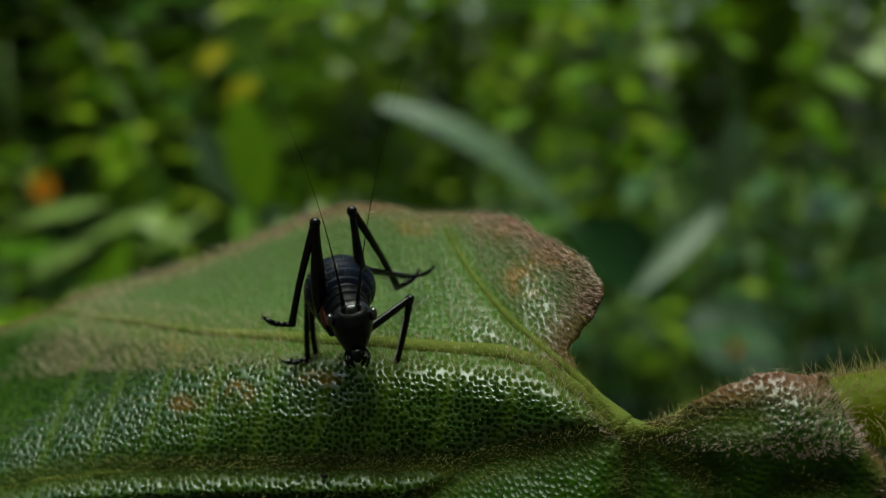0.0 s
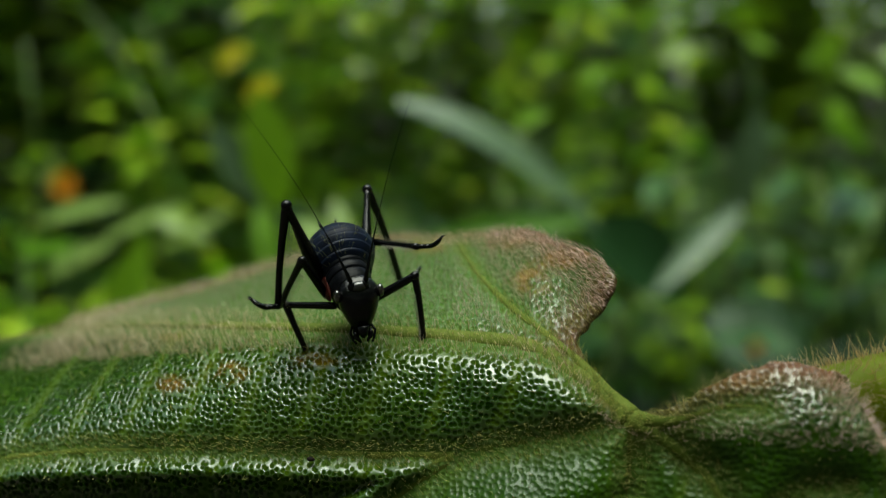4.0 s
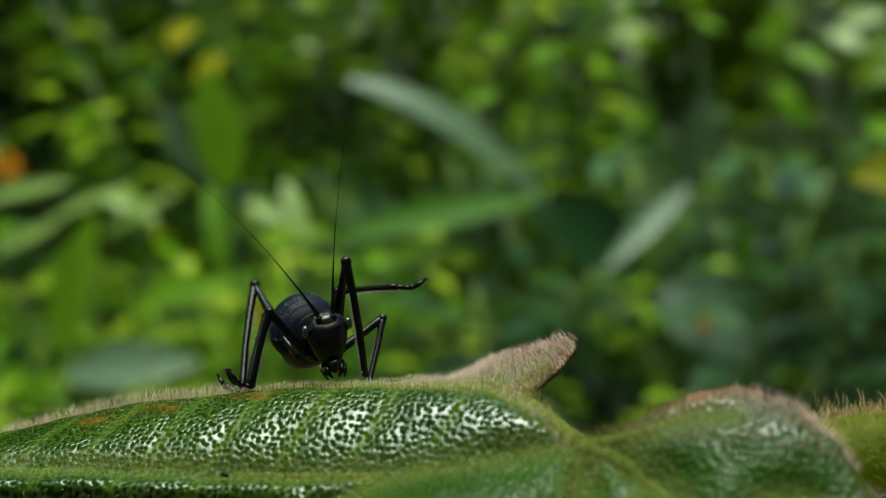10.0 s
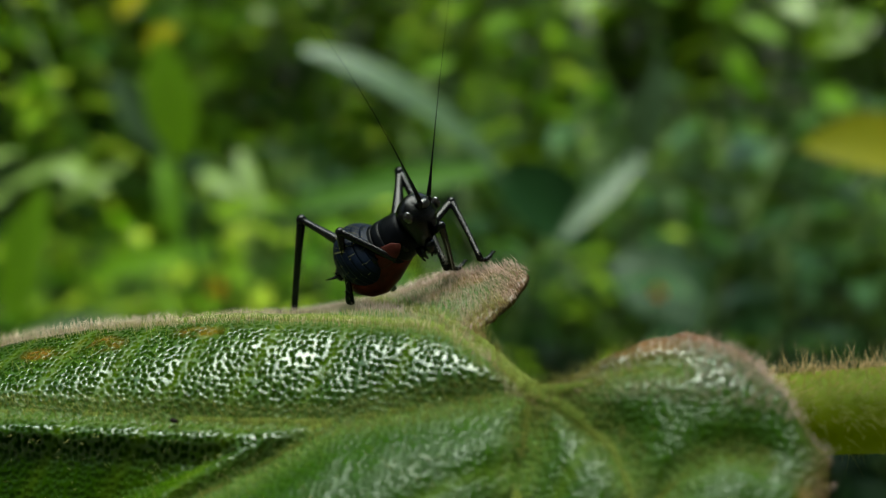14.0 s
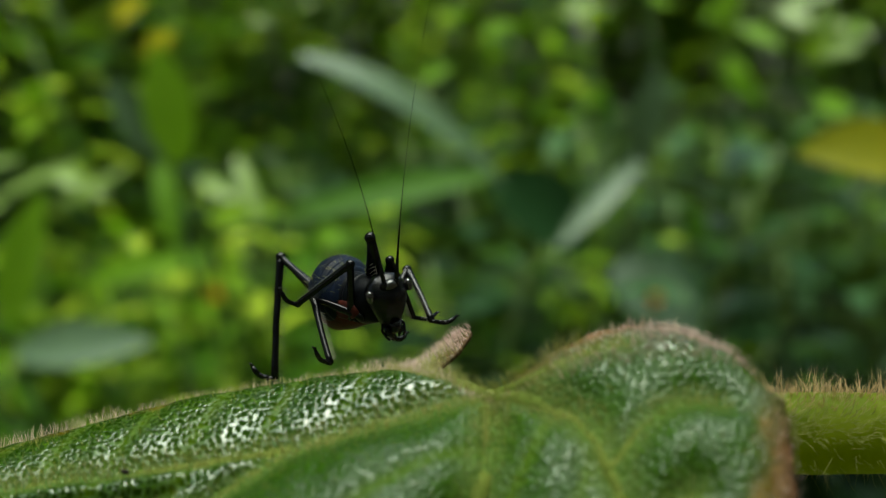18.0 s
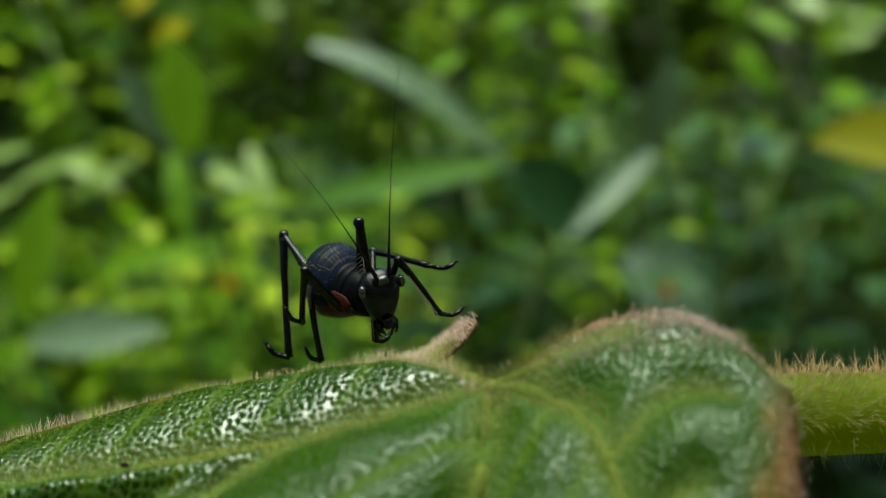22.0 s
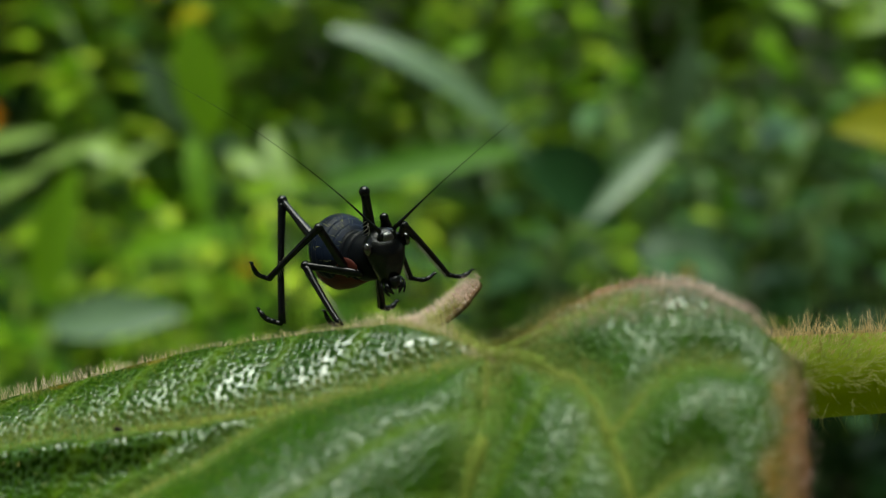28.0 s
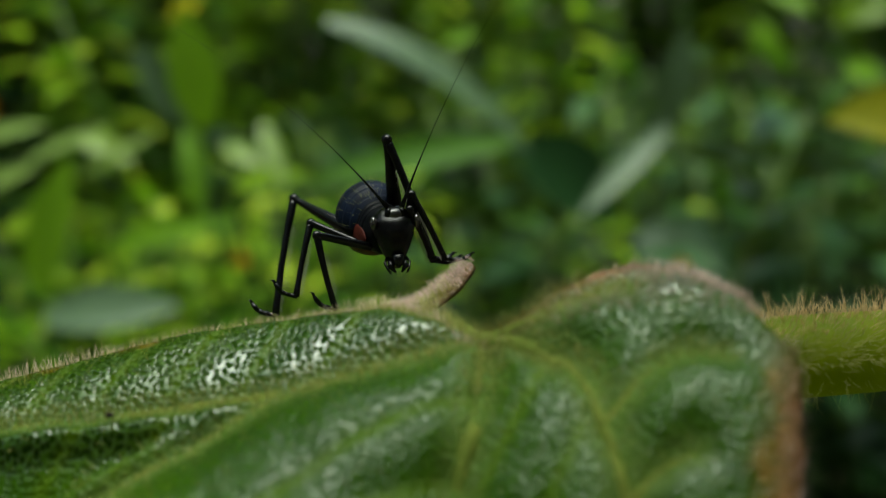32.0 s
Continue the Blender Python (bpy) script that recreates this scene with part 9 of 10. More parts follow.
        (25, pose(-0.00062, 0.00147, -0.00364, 111.9, -5.1, -73.3)), (25.5, pose(-0.00064, 0.00129, -0.00365, 111.9, -5.0, -73.3)),
        (26, pose(-0.00065, 0.00111, -0.00367, 111.8, -4.8, -73.3)), (26.5, pose(-0.00065, 0.00094, -0.00368, 111.8, -4.7, -73.3)),
        (27, pose(-0.00065, 0.00076, -0.00370, 111.7, -4.6, -73.3)), (27.5, pose(-0.00063, 0.00058, -0.00371, 111.7, -4.5, -73.3)),
        (28, pose(-0.00061, 0.00041, -0.00373, 111.6, -4.3, -73.3)), (28.5, pose(-0.00230, -0.00097, -0.00248, 107.1, -8.7, -73.3)),
        (29, pose(-0.00400, -0.00249, -0.00150, 102.9, -13.4, -73.3)), (29.5, pose(-0.00354, -0.00227, -0.00160, 102.1, -16.1, -73.3)),
        (30, pose(-0.00316, -0.00206, -0.00180, 101.6, -18.8, -73.3)), (30.5, pose(-0.00286, -0.00044, -0.00235, 104.4, -5.1, -73.3)),
        (31, pose(-0.00255, 0.00123, -0.00215, 107.4, 8.8, -73.3)), (31.5, pose(-0.00293, 0.00128, -0.00200, 107.8, 10.9, -73.3)),
        (32, pose(-0.00331, 0.00128, -0.00184, 108.1, 13.1, -73.3)),
    ])
    walk(LIMB['femur_RM'], [
        (0, pose(-0.00144, -0.00016, -0.00112, 59.1, -11.3, -5.2)), (0.5, pose(-0.00142, -0.00016, -0.00110, 66.1, -11.0, -14.4)),
        (1, pose(-0.00144, -0.00016, -0.00112, 72.7, -10.4, -23.6)), (1.5, pose(-0.00143, -0.00016, -0.00111, 62.7, -10.5, -21.7)),
        (2, pose(-0.00144, -0.00016, -0.00112, 52.3, -10.5, -21.9)), (2.5, pose(-0.00144, -0.00016, -0.00112, 45.3, -10.6, -21.4)),
        (3, pose(-0.00144, -0.00016, -0.00112, 38.6, -10.6, -20.9)), (3.5, pose(-0.00143, -0.00015, -0.00109, 55.5, -10.7, -19.0)),
        (4, pose(-0.00144, -0.00016, -0.00112, 73.1, -10.7, -19.5)), (4.5, pose(-0.00143, -0.00016, -0.00111, 64.6, -10.6, -21.3)),
        (5, pose(-0.00142, -0.00015, -0.00110, 50.9, -10.4, -23.7)), (5.5, pose(-0.00142, -0.00015, -0.00110, 32.6, -10.0, -28.2)),
        (6, pose(-0.00142, -0.00015, -0.00110, 16.8, -7.8, -47.0)), (6.5, pose(-0.00143, -0.00016, -0.00111, 8.8, 11.2, -172.6)),
        (7, pose(-0.00144, -0.00016, -0.00112, 13.7, 11.2, 170.2)), (7.5, pose(-0.00139, -0.00015, -0.00103, 18.9, 3.9, -110.2)),
        (8, pose(-0.00144, -0.00016, -0.00112, 19.9, -9.7, -31.0)), (8.5, pose(-0.00143, -0.00016, -0.00110, 17.3, 7.1, -128.7)),
        (9, pose(-0.00144, -0.00016, -0.00112, 23.1, 11.3, -174.4)), (9.5, pose(-0.00142, -0.00016, -0.00112, -2.1, 9.8, 149.9)),
        (10, pose(-0.00144, -0.00016, -0.00112, 16.6, -11.3, -1.1)), (10.5, pose(-0.00143, -0.00015, -0.00110, 5.9, -9.7, 30.9)),
        (11, pose(-0.00144, -0.00016, -0.00112, 0.9, -2.9, 75.4)), (11.5, pose(-0.00144, -0.00016, -0.00112, 25.4, 11.2, -170.5)),
        (12, pose(-0.00144, -0.00016, -0.00112, 41.0, 6.5, -124.8)), (12.5, pose(-0.00144, -0.00016, -0.00112, 36.3, 8.5, -138.4)),
        (13, pose(-0.00144, -0.00016, -0.00112, 52.7, -7.7, -47.2)), (13.5, pose(-0.00144, -0.00016, -0.00112, 31.8, 5.2, -117.3)),
        (14, pose(-0.00144, -0.00016, -0.00112, 90.1, 10.1, 153.1)), (14.5, pose(-0.00144, -0.00016, -0.00112, 57.1, 11.1, 167.7)),
        (15, pose(-0.00142, -0.00016, -0.00112, 46.1, 11.3, -176.3)), (15.5, pose(-0.00141, -0.00016, -0.00112, 36.2, 9.7, -149.1)),
        (16, pose(-0.00142, -0.00016, -0.00112, 34.0, 2.3, -101.5)), (16.5, pose(-0.00144, -0.00016, -0.00112, 37.5, -6.0, -58.5)),
        (17, pose(-0.00144, -0.00016, -0.00112, 37.4, -0.5, -87.3)), (17.5, pose(-0.00144, -0.00016, -0.00109, 21.2, 10.4, -156.8)),
        (18, pose(-0.00144, -0.00016, -0.00112, 25.6, 9.6, 147.5)), (18.5, pose(-0.00142, -0.00016, -0.00110, 13.2, 10.0, -152.0)),
        (19, pose(-0.00144, -0.00016, -0.00112, 32.7, -8.4, -42.4)), (19.5, pose(-0.00144, -0.00016, -0.00112, 24.4, -2.1, -79.4)),
        (20, pose(-0.00144, -0.00016, -0.00112, 20.7, 9.5, -147.1)), (20.5, pose(-0.00144, -0.00016, -0.00111, 26.2, -1.5, -82.6)),
        (21, pose(-0.00144, -0.00016, -0.00112, 37.3, -6.4, -55.8)), (21.5, pose(-0.00144, -0.00016, -0.00111, 43.1, -8.4, -42.1)),
        (22, pose(-0.00144, -0.00016, -0.00112, 51.1, -9.4, -34.2)), (22.5, pose(-0.00144, -0.00016, -0.00111, 15.4, -9.4, -34.6)),
        (23, pose(-0.00144, -0.00016, -0.00112, 19.6, 9.1, 143.5)), (23.5, pose(-0.00143, -0.00016, -0.00112, 1.5, 7.6, 131.8)),
        (24, pose(-0.00144, -0.00016, -0.00112, 6.7, -10.7, 18.5)), (24.5, pose(-0.00140, -0.00016, -0.00110, 10.8, 10.6, 159.5)),
        (25, pose(-0.00144, -0.00016, -0.00112, 34.2, 10.2, 153.8)), (25.5, pose(-0.00144, -0.00016, -0.00112, 32.5, 10.0, 151.8)),
        (26, pose(-0.00143, -0.00016, -0.00112, 30.8, 9.8, 149.6)), (26.5, pose(-0.00143, -0.00016, -0.00112, 29.3, 9.5, 147.1)),
        (27, pose(-0.00143, -0.00016, -0.00112, 27.9, 9.2, 144.3)), (27.5, pose(-0.00144, -0.00016, -0.00112, 26.6, 8.9, 141.4)),
        (28, pose(-0.00144, -0.00016, -0.00112, 25.5, 8.5, 138.3)), (28.5, pose(-0.00143, -0.00016, -0.00110, 5.8, 9.2, 143.8)),
        (29, pose(-0.00144, -0.00016, -0.00112, 13.9, -9.8, -30.6)), (29.5, pose(-0.00143, -0.00016, -0.00111, 19.2, -7.5, -49.0)),
        (30, pose(-0.00144, -0.00016, -0.00112, 23.5, -6.3, -56.4)), (30.5, pose(-0.00144, -0.00016, -0.00109, 12.0, 10.7, 160.6)),
        (31, pose(-0.00144, -0.00016, -0.00112, 36.6, 9.4, 145.9)), (31.5, pose(-0.00144, -0.00016, -0.00112, 38.8, 9.9, 150.6)),
        (32, pose(-0.00144, -0.00016, -0.00112, 41.1, 10.3, 155.3)),
    ])
    walk(LIMB['tibia_RM'], [
        (0, pose(-0.00220, -0.00381, 0.00105, 145.1, -55.9, -106.7)), (0.5, pose(-0.00273, -0.00390, 0.00061, 146.5, -44.6, -106.7)),
        (1, pose(-0.00330, -0.00385, 0.00014, 149.0, -33.8, -106.7)), (1.5, pose(-0.00319, -0.00359, 0.00084, 142.1, -27.0, -106.7)),
        (2, pose(-0.00316, -0.00315, 0.00148, 135.7, -19.6, -106.7)), (2.5, pose(-0.00308, -0.00282, 0.00187, 149.7, 2.6, -106.7)),
        (3, pose(-0.00298, -0.00246, 0.00220, 166.4, 16.9, -106.7)), (3.5, pose(-0.00302, -0.00337, 0.00131, 151.8, 71.2, -106.7)),
        (4, pose(-0.00304, -0.00398, 0.00012, -26.4, 48.7, 73.3)), (4.5, pose(-0.00316, -0.00367, 0.00072, -32.7, 63.2, 73.3)),
        (5, pose(-0.00322, -0.00303, 0.00158, -39.2, 89.1, 73.3)), (5.5, pose(-0.00307, -0.00190, 0.00249, 138.2, 52.5, -106.7)),
        (6, pose(-0.00272, -0.00060, 0.00300, 141.7, 21.8, -106.7)), (6.5, pose(-0.00234, 0.00039, 0.00308, 145.6, 8.4, -106.7)),
        (7, pose(-0.00207, 0.00099, 0.00300, 148.9, 5.3, -106.7)), (7.5, pose(-0.00281, 0.00007, 0.00305, 157.2, 13.6, -106.7)),
        (8, pose(-0.00279, -0.00107, 0.00288, 156.9, 24.2, -106.7)), (8.5, pose(-0.00276, 0.00025, 0.00299, 160.3, 13.7, -106.7)),
        (9, pose(-0.00238, 0.00145, 0.00278, 159.6, 7.2, -106.7)), (9.5, pose(-0.00214, 0.00007, 0.00314, 140.3, 39.0, -106.7)),
        (10, pose(-0.00228, -0.00138, 0.00294, -44.1, 82.9, 73.3)), (10.5, pose(-0.00183, -0.00091, 0.00313, -43.3, 84.9, 73.3)),
        (11, pose(-0.00143, -0.00039, 0.00319, -41.8, 87.3, 73.3)), (11.5, pose(-0.00249, 0.00154, 0.00271, 158.3, 58.2, -106.7)),
        (12, pose(-0.00398, 0.00115, 0.00212, 153.2, 11.7, -106.7)), (12.5, pose(-0.00352, 0.00141, 0.00232, 170.0, 62.2, -106.7)),
        (13, pose(-0.00420, -0.00224, 0.00148, 130.0, -22.7, -106.7)), (13.5, pose(-0.00362, 0.00059, 0.00254, 136.6, -15.5, -106.7)),
        (14, pose(0.00051, 0.00369, -0.00112, 153.6, -52.7, -106.7)), (14.5, pose(-0.00111, 0.00348, 0.00118, 152.7, -14.5, -106.7)),
        (15, pose(-0.00220, 0.00291, 0.00182, 165.3, -7.0, -106.7)), (15.5, pose(-0.00323, 0.00173, 0.00232, 175.9, 7.1, -106.7)),
        (16, pose(-0.00381, 0.00018, 0.00246, -179.5, 24.2, -106.7)), (16.5, pose(-0.00387, -0.00123, 0.00229, 179.7, 39.2, -106.7)),
        (17, pose(-0.00406, -0.00025, 0.00231, -162.9, 31.7, -106.7)), (17.5, pose(-0.00272, 0.00099, 0.00287, -178.9, 5.0, -106.7)),
        (18, pose(-0.00098, 0.00176, 0.00272, 158.0, -17.7, -106.7)), (18.5, pose(-0.00253, 0.00037, 0.00304, 165.7, 15.7, -106.7)),
        (19, pose(-0.00341, -0.00153, 0.00248, 165.9, 53.3, -106.7)), (19.5, pose(-0.00322, -0.00035, 0.00281, 172.1, 47.1, -106.7)),
        (20, pose(-0.00283, 0.00076, 0.00287, 177.5, 42.1, -106.7)), (20.5, pose(-0.00334, -0.00031, 0.00277, 178.0, 48.3, -106.7)),
        (21, pose(-0.00382, -0.00131, 0.00230, 178.2, 55.8, -106.7)), (21.5, pose(-0.00376, -0.00204, 0.00201, 169.1, 72.9, -106.7)),
        (22, pose(-0.00370, -0.00269, 0.00156, -19.2, 88.6, 73.3)), (22.5, pose(-0.00265, -0.00072, 0.00300, 156.6, 42.8, -106.7)),
        (23, pose(-0.00109, 0.00139, 0.00290, 153.8, -0.6, -106.7)), (23.5, pose(-0.00173, 0.00033, 0.00316, 154.3, 36.0, -106.7)),
        (24, pose(-0.00204, -0.00089, 0.00310, 158.8, 75.6, -106.7)), (24.5, pose(-0.00185, 0.00087, 0.00307, 151.1, 29.5, -106.7)),
        (25, pose(-0.00093, 0.00230, 0.00240, 145.6, -8.7, -106.7)), (25.5, pose(-0.00090, 0.00218, 0.00247, 147.5, -10.4, -106.7)),
        (26, pose(-0.00086, 0.00207, 0.00254, 149.4, -11.8, -106.7)), (26.5, pose(-0.00081, 0.00195, 0.00260, 151.2, -13.1, -106.7)),
        (27, pose(-0.00075, 0.00184, 0.00265, 152.9, -14.2, -106.7)), (27.5, pose(-0.00069, 0.00172, 0.00270, 154.6, -15.2, -106.7)),
        (28, pose(-0.00063, 0.00161, 0.00273, 156.4, -16.0, -106.7)), (28.5, pose(-0.00172, 0.00060, 0.00314, 165.7, 7.4, -106.7)),
        (29, pose(-0.00258, -0.00069, 0.00301, 172.1, 31.9, -106.7)), (29.5, pose(-0.00286, -0.00069, 0.00293, 173.6, 32.6, -106.7)),
        (30, pose(-0.00312, -0.00075, 0.00282, 174.6, 33.7, -106.7)), (30.5, pose(-0.00188, 0.00095, 0.00307, 168.3, 2.0, -106.7)),
        (31, pose(-0.00047, 0.00229, 0.00230, 159.8, -24.4, -106.7)), (31.5, pose(-0.00062, 0.00248, 0.00220, 157.9, -27.4, -106.7)),
        (32, pose(-0.00078, 0.00266, 0.00208, 156.2, -30.6, -106.7)),
    ])
    walk(LIMB['tarsus_RM'], [
        (0, pose(-0.00625, -0.00646, -0.00144, 80.1, -10.6, -101.3)), (0.5, pose(-0.00652, -0.00609, -0.00262, 77.0, -3.6, -101.3)),
        (1, pose(-0.00673, -0.00553, -0.00374, 74.9, 3.7, -101.3)), (1.5, pose(-0.00695, -0.00450, -0.00299, 78.4, -0.7, -101.3)),
        (2, pose(-0.00718, -0.00331, -0.00219, 82.3, -4.7, -101.3)), (2.5, pose(-0.00565, -0.00183, -0.00282, 82.0, -7.9, -101.3)),
        (3, pose(-0.00377, -0.00062, -0.00286, 81.8, -11.1, -101.3)), (3.5, pose(-0.00418, 0.00172, -0.00023, 82.0, 1.4, -101.3)),
        (4, pose(-0.00430, 0.00023, 0.00333, 64.7, 8.3, -131.7)), (4.5, pose(-0.00480, 0.00109, 0.00278, 74.1, 11.8, -132.5)),
        (5, pose(-0.00530, 0.00200, 0.00165, 88.3, 16.1, -129.5)), (5.5, pose(-0.00562, 0.00222, 0.00002, 90.2, 22.0, -101.3)),
        (6, pose(-0.00549, 0.00189, -0.00096, 92.8, 24.7, -101.3)), (6.5, pose(-0.00509, 0.00191, -0.00136, 95.4, 27.4, -101.3)),
        (7, pose(-0.00464, 0.00221, -0.00164, 97.9, 30.0, -101.3)), (7.5, pose(-0.00448, 0.00180, -0.00183, 97.9, 13.5, -101.3)),
        (8, pose(-0.00424, 0.00151, -0.00168, 100.6, -2.9, -101.3)), (8.5, pose(-0.00416, 0.00193, -0.00199, 100.8, 4.7, -101.3)),
        (9, pose(-0.00401, 0.00261, -0.00228, 101.4, 12.3, -101.3)), (9.5, pose(-0.00471, 0.00359, -0.00012, 105.5, 12.5, -101.3)),
        (10, pose(-0.00479, 0.00342, 0.00342, 98.1, 19.4, -126.9)), (10.5, pose(-0.00427, 0.00394, 0.00349, 97.9, 11.4, -127.0)),
        (11, pose(-0.00374, 0.00453, 0.00338, 98.0, 3.6, -127.5)), (11.5, pose(-0.00318, 0.00624, 0.00005, 102.9, -1.2, -101.3)),
        (12, pose(-0.00605, 0.00280, -0.00263, 100.5, 14.8, -101.3)), (12.5, pose(-0.00306, 0.00622, -0.00018, 100.0, 25.2, -101.3)),
        (13, pose(-0.00858, -0.00233, -0.00175, 115.3, 24.3, -87.3)), (13.5, pose(-0.00750, 0.00065, -0.00128, 102.4, 9.4, -101.3)),
        (14, pose(-0.00292, 0.00068, -0.00408, 119.3, -41.5, -101.3)), (14.5, pose(-0.00384, 0.00304, -0.00350, 112.2, -11.2, -101.3)),
        (15, pose(-0.00371, 0.00269, -0.00340, 112.8, -8.5, -101.3)), (15.5, pose(-0.00340, 0.00248, -0.00307, 113.1, -5.6, -101.3)),
        (16, pose(-0.00312, 0.00230, -0.00250, 113.1, -2.7, -101.3)), (16.5, pose(-0.00291, 0.00207, -0.00193, 112.8, 0.1, -101.3)),
        (17, pose(-0.00174, 0.00191, -0.00211, 120.6, -9.5, -101.3)), (17.5, pose(-0.00249, 0.00142, -0.00255, 117.2, 0.7, -101.3)),
        (18, pose(-0.00338, 0.00088, -0.00208, 114.0, 10.7, -101.3)), (18.5, pose(-0.00341, 0.00212, -0.00204, 113.1, 7.0, -101.3)),
        (19, pose(-0.00346, 0.00291, -0.00068, 112.5, 3.2, -101.3)), (19.5, pose(-0.00280, 0.00365, -0.00086, 114.8, -3.9, -101.3)),
        (20, pose(-0.00201, 0.00431, -0.00117, 116.3, -11.4, -101.3)), (20.5, pose(-0.00236, 0.00363, -0.00085, 113.4, -3.4, -101.3)),
        (21, pose(-0.00269, 0.00304, -0.00076, 110.4, 4.3, -101.3)), (21.5, pose(-0.00328, 0.00315, 0.00044, 110.3, 9.7, -101.3)),
        (22, pose(-0.00394, 0.00274, 0.00168, 102.1, 24.0, -138.3)), (22.5, pose(-0.00375, 0.00315, -0.00066, 112.2, 4.1, -101.3)),
        (23, pose(-0.00341, 0.00203, -0.00198, 113.4, -7.1, -101.3)), (23.5, pose(-0.00316, 0.00377, -0.00080, 110.0, -3.1, -101.3)),
        (24, pose(-0.00251, 0.00438, 0.00183, 108.5, 9.4, -135.3)), (24.5, pose(-0.00370, 0.00387, -0.00107, 108.6, 3.6, -101.3)),
        (25, pose(-0.00407, 0.00253, -0.00204, 111.6, 6.4, -101.3)), (25.5, pose(-0.00393, 0.00223, -0.00204, 111.5, 6.4, -101.3)),
        (26, pose(-0.00379, 0.00195, -0.00204, 111.4, 6.5, -101.3)), (26.5, pose(-0.00363, 0.00167, -0.00204, 111.3, 6.6, -101.3)),
        (27, pose(-0.00347, 0.00141, -0.00204, 111.2, 6.7, -101.3)), (27.5, pose(-0.00329, 0.00116, -0.00205, 111.1, 6.7, -101.3)),
        (28, pose(-0.00311, 0.00092, -0.00206, 111.0, 6.8, -101.3)), (28.5, pose(-0.00282, 0.00164, -0.00209, 109.1, 0.6, -101.3)),
        (29, pose(-0.00247, 0.00225, -0.00156, 107.7, -5.7, -101.3)), (29.5, pose(-0.00260, 0.00227, -0.00162, 108.2, -8.5, -101.3)),
        (30, pose(-0.00275, 0.00228, -0.00169, 109.0, -11.3, -101.3)), (30.5, pose(-0.00288, 0.00145, -0.00226, 105.1, 2.4, -101.3)),
        (31, pose(-0.00287, 0.00081, -0.00235, 101.3, 15.9, -101.3)), (31.5, pose(-0.00324, 0.00085, -0.00228, 100.7, 17.9, -101.3)),
        (32, pose(-0.00361, 0.00087, -0.00220, 100.0, 19.9, -101.3)),
    ])
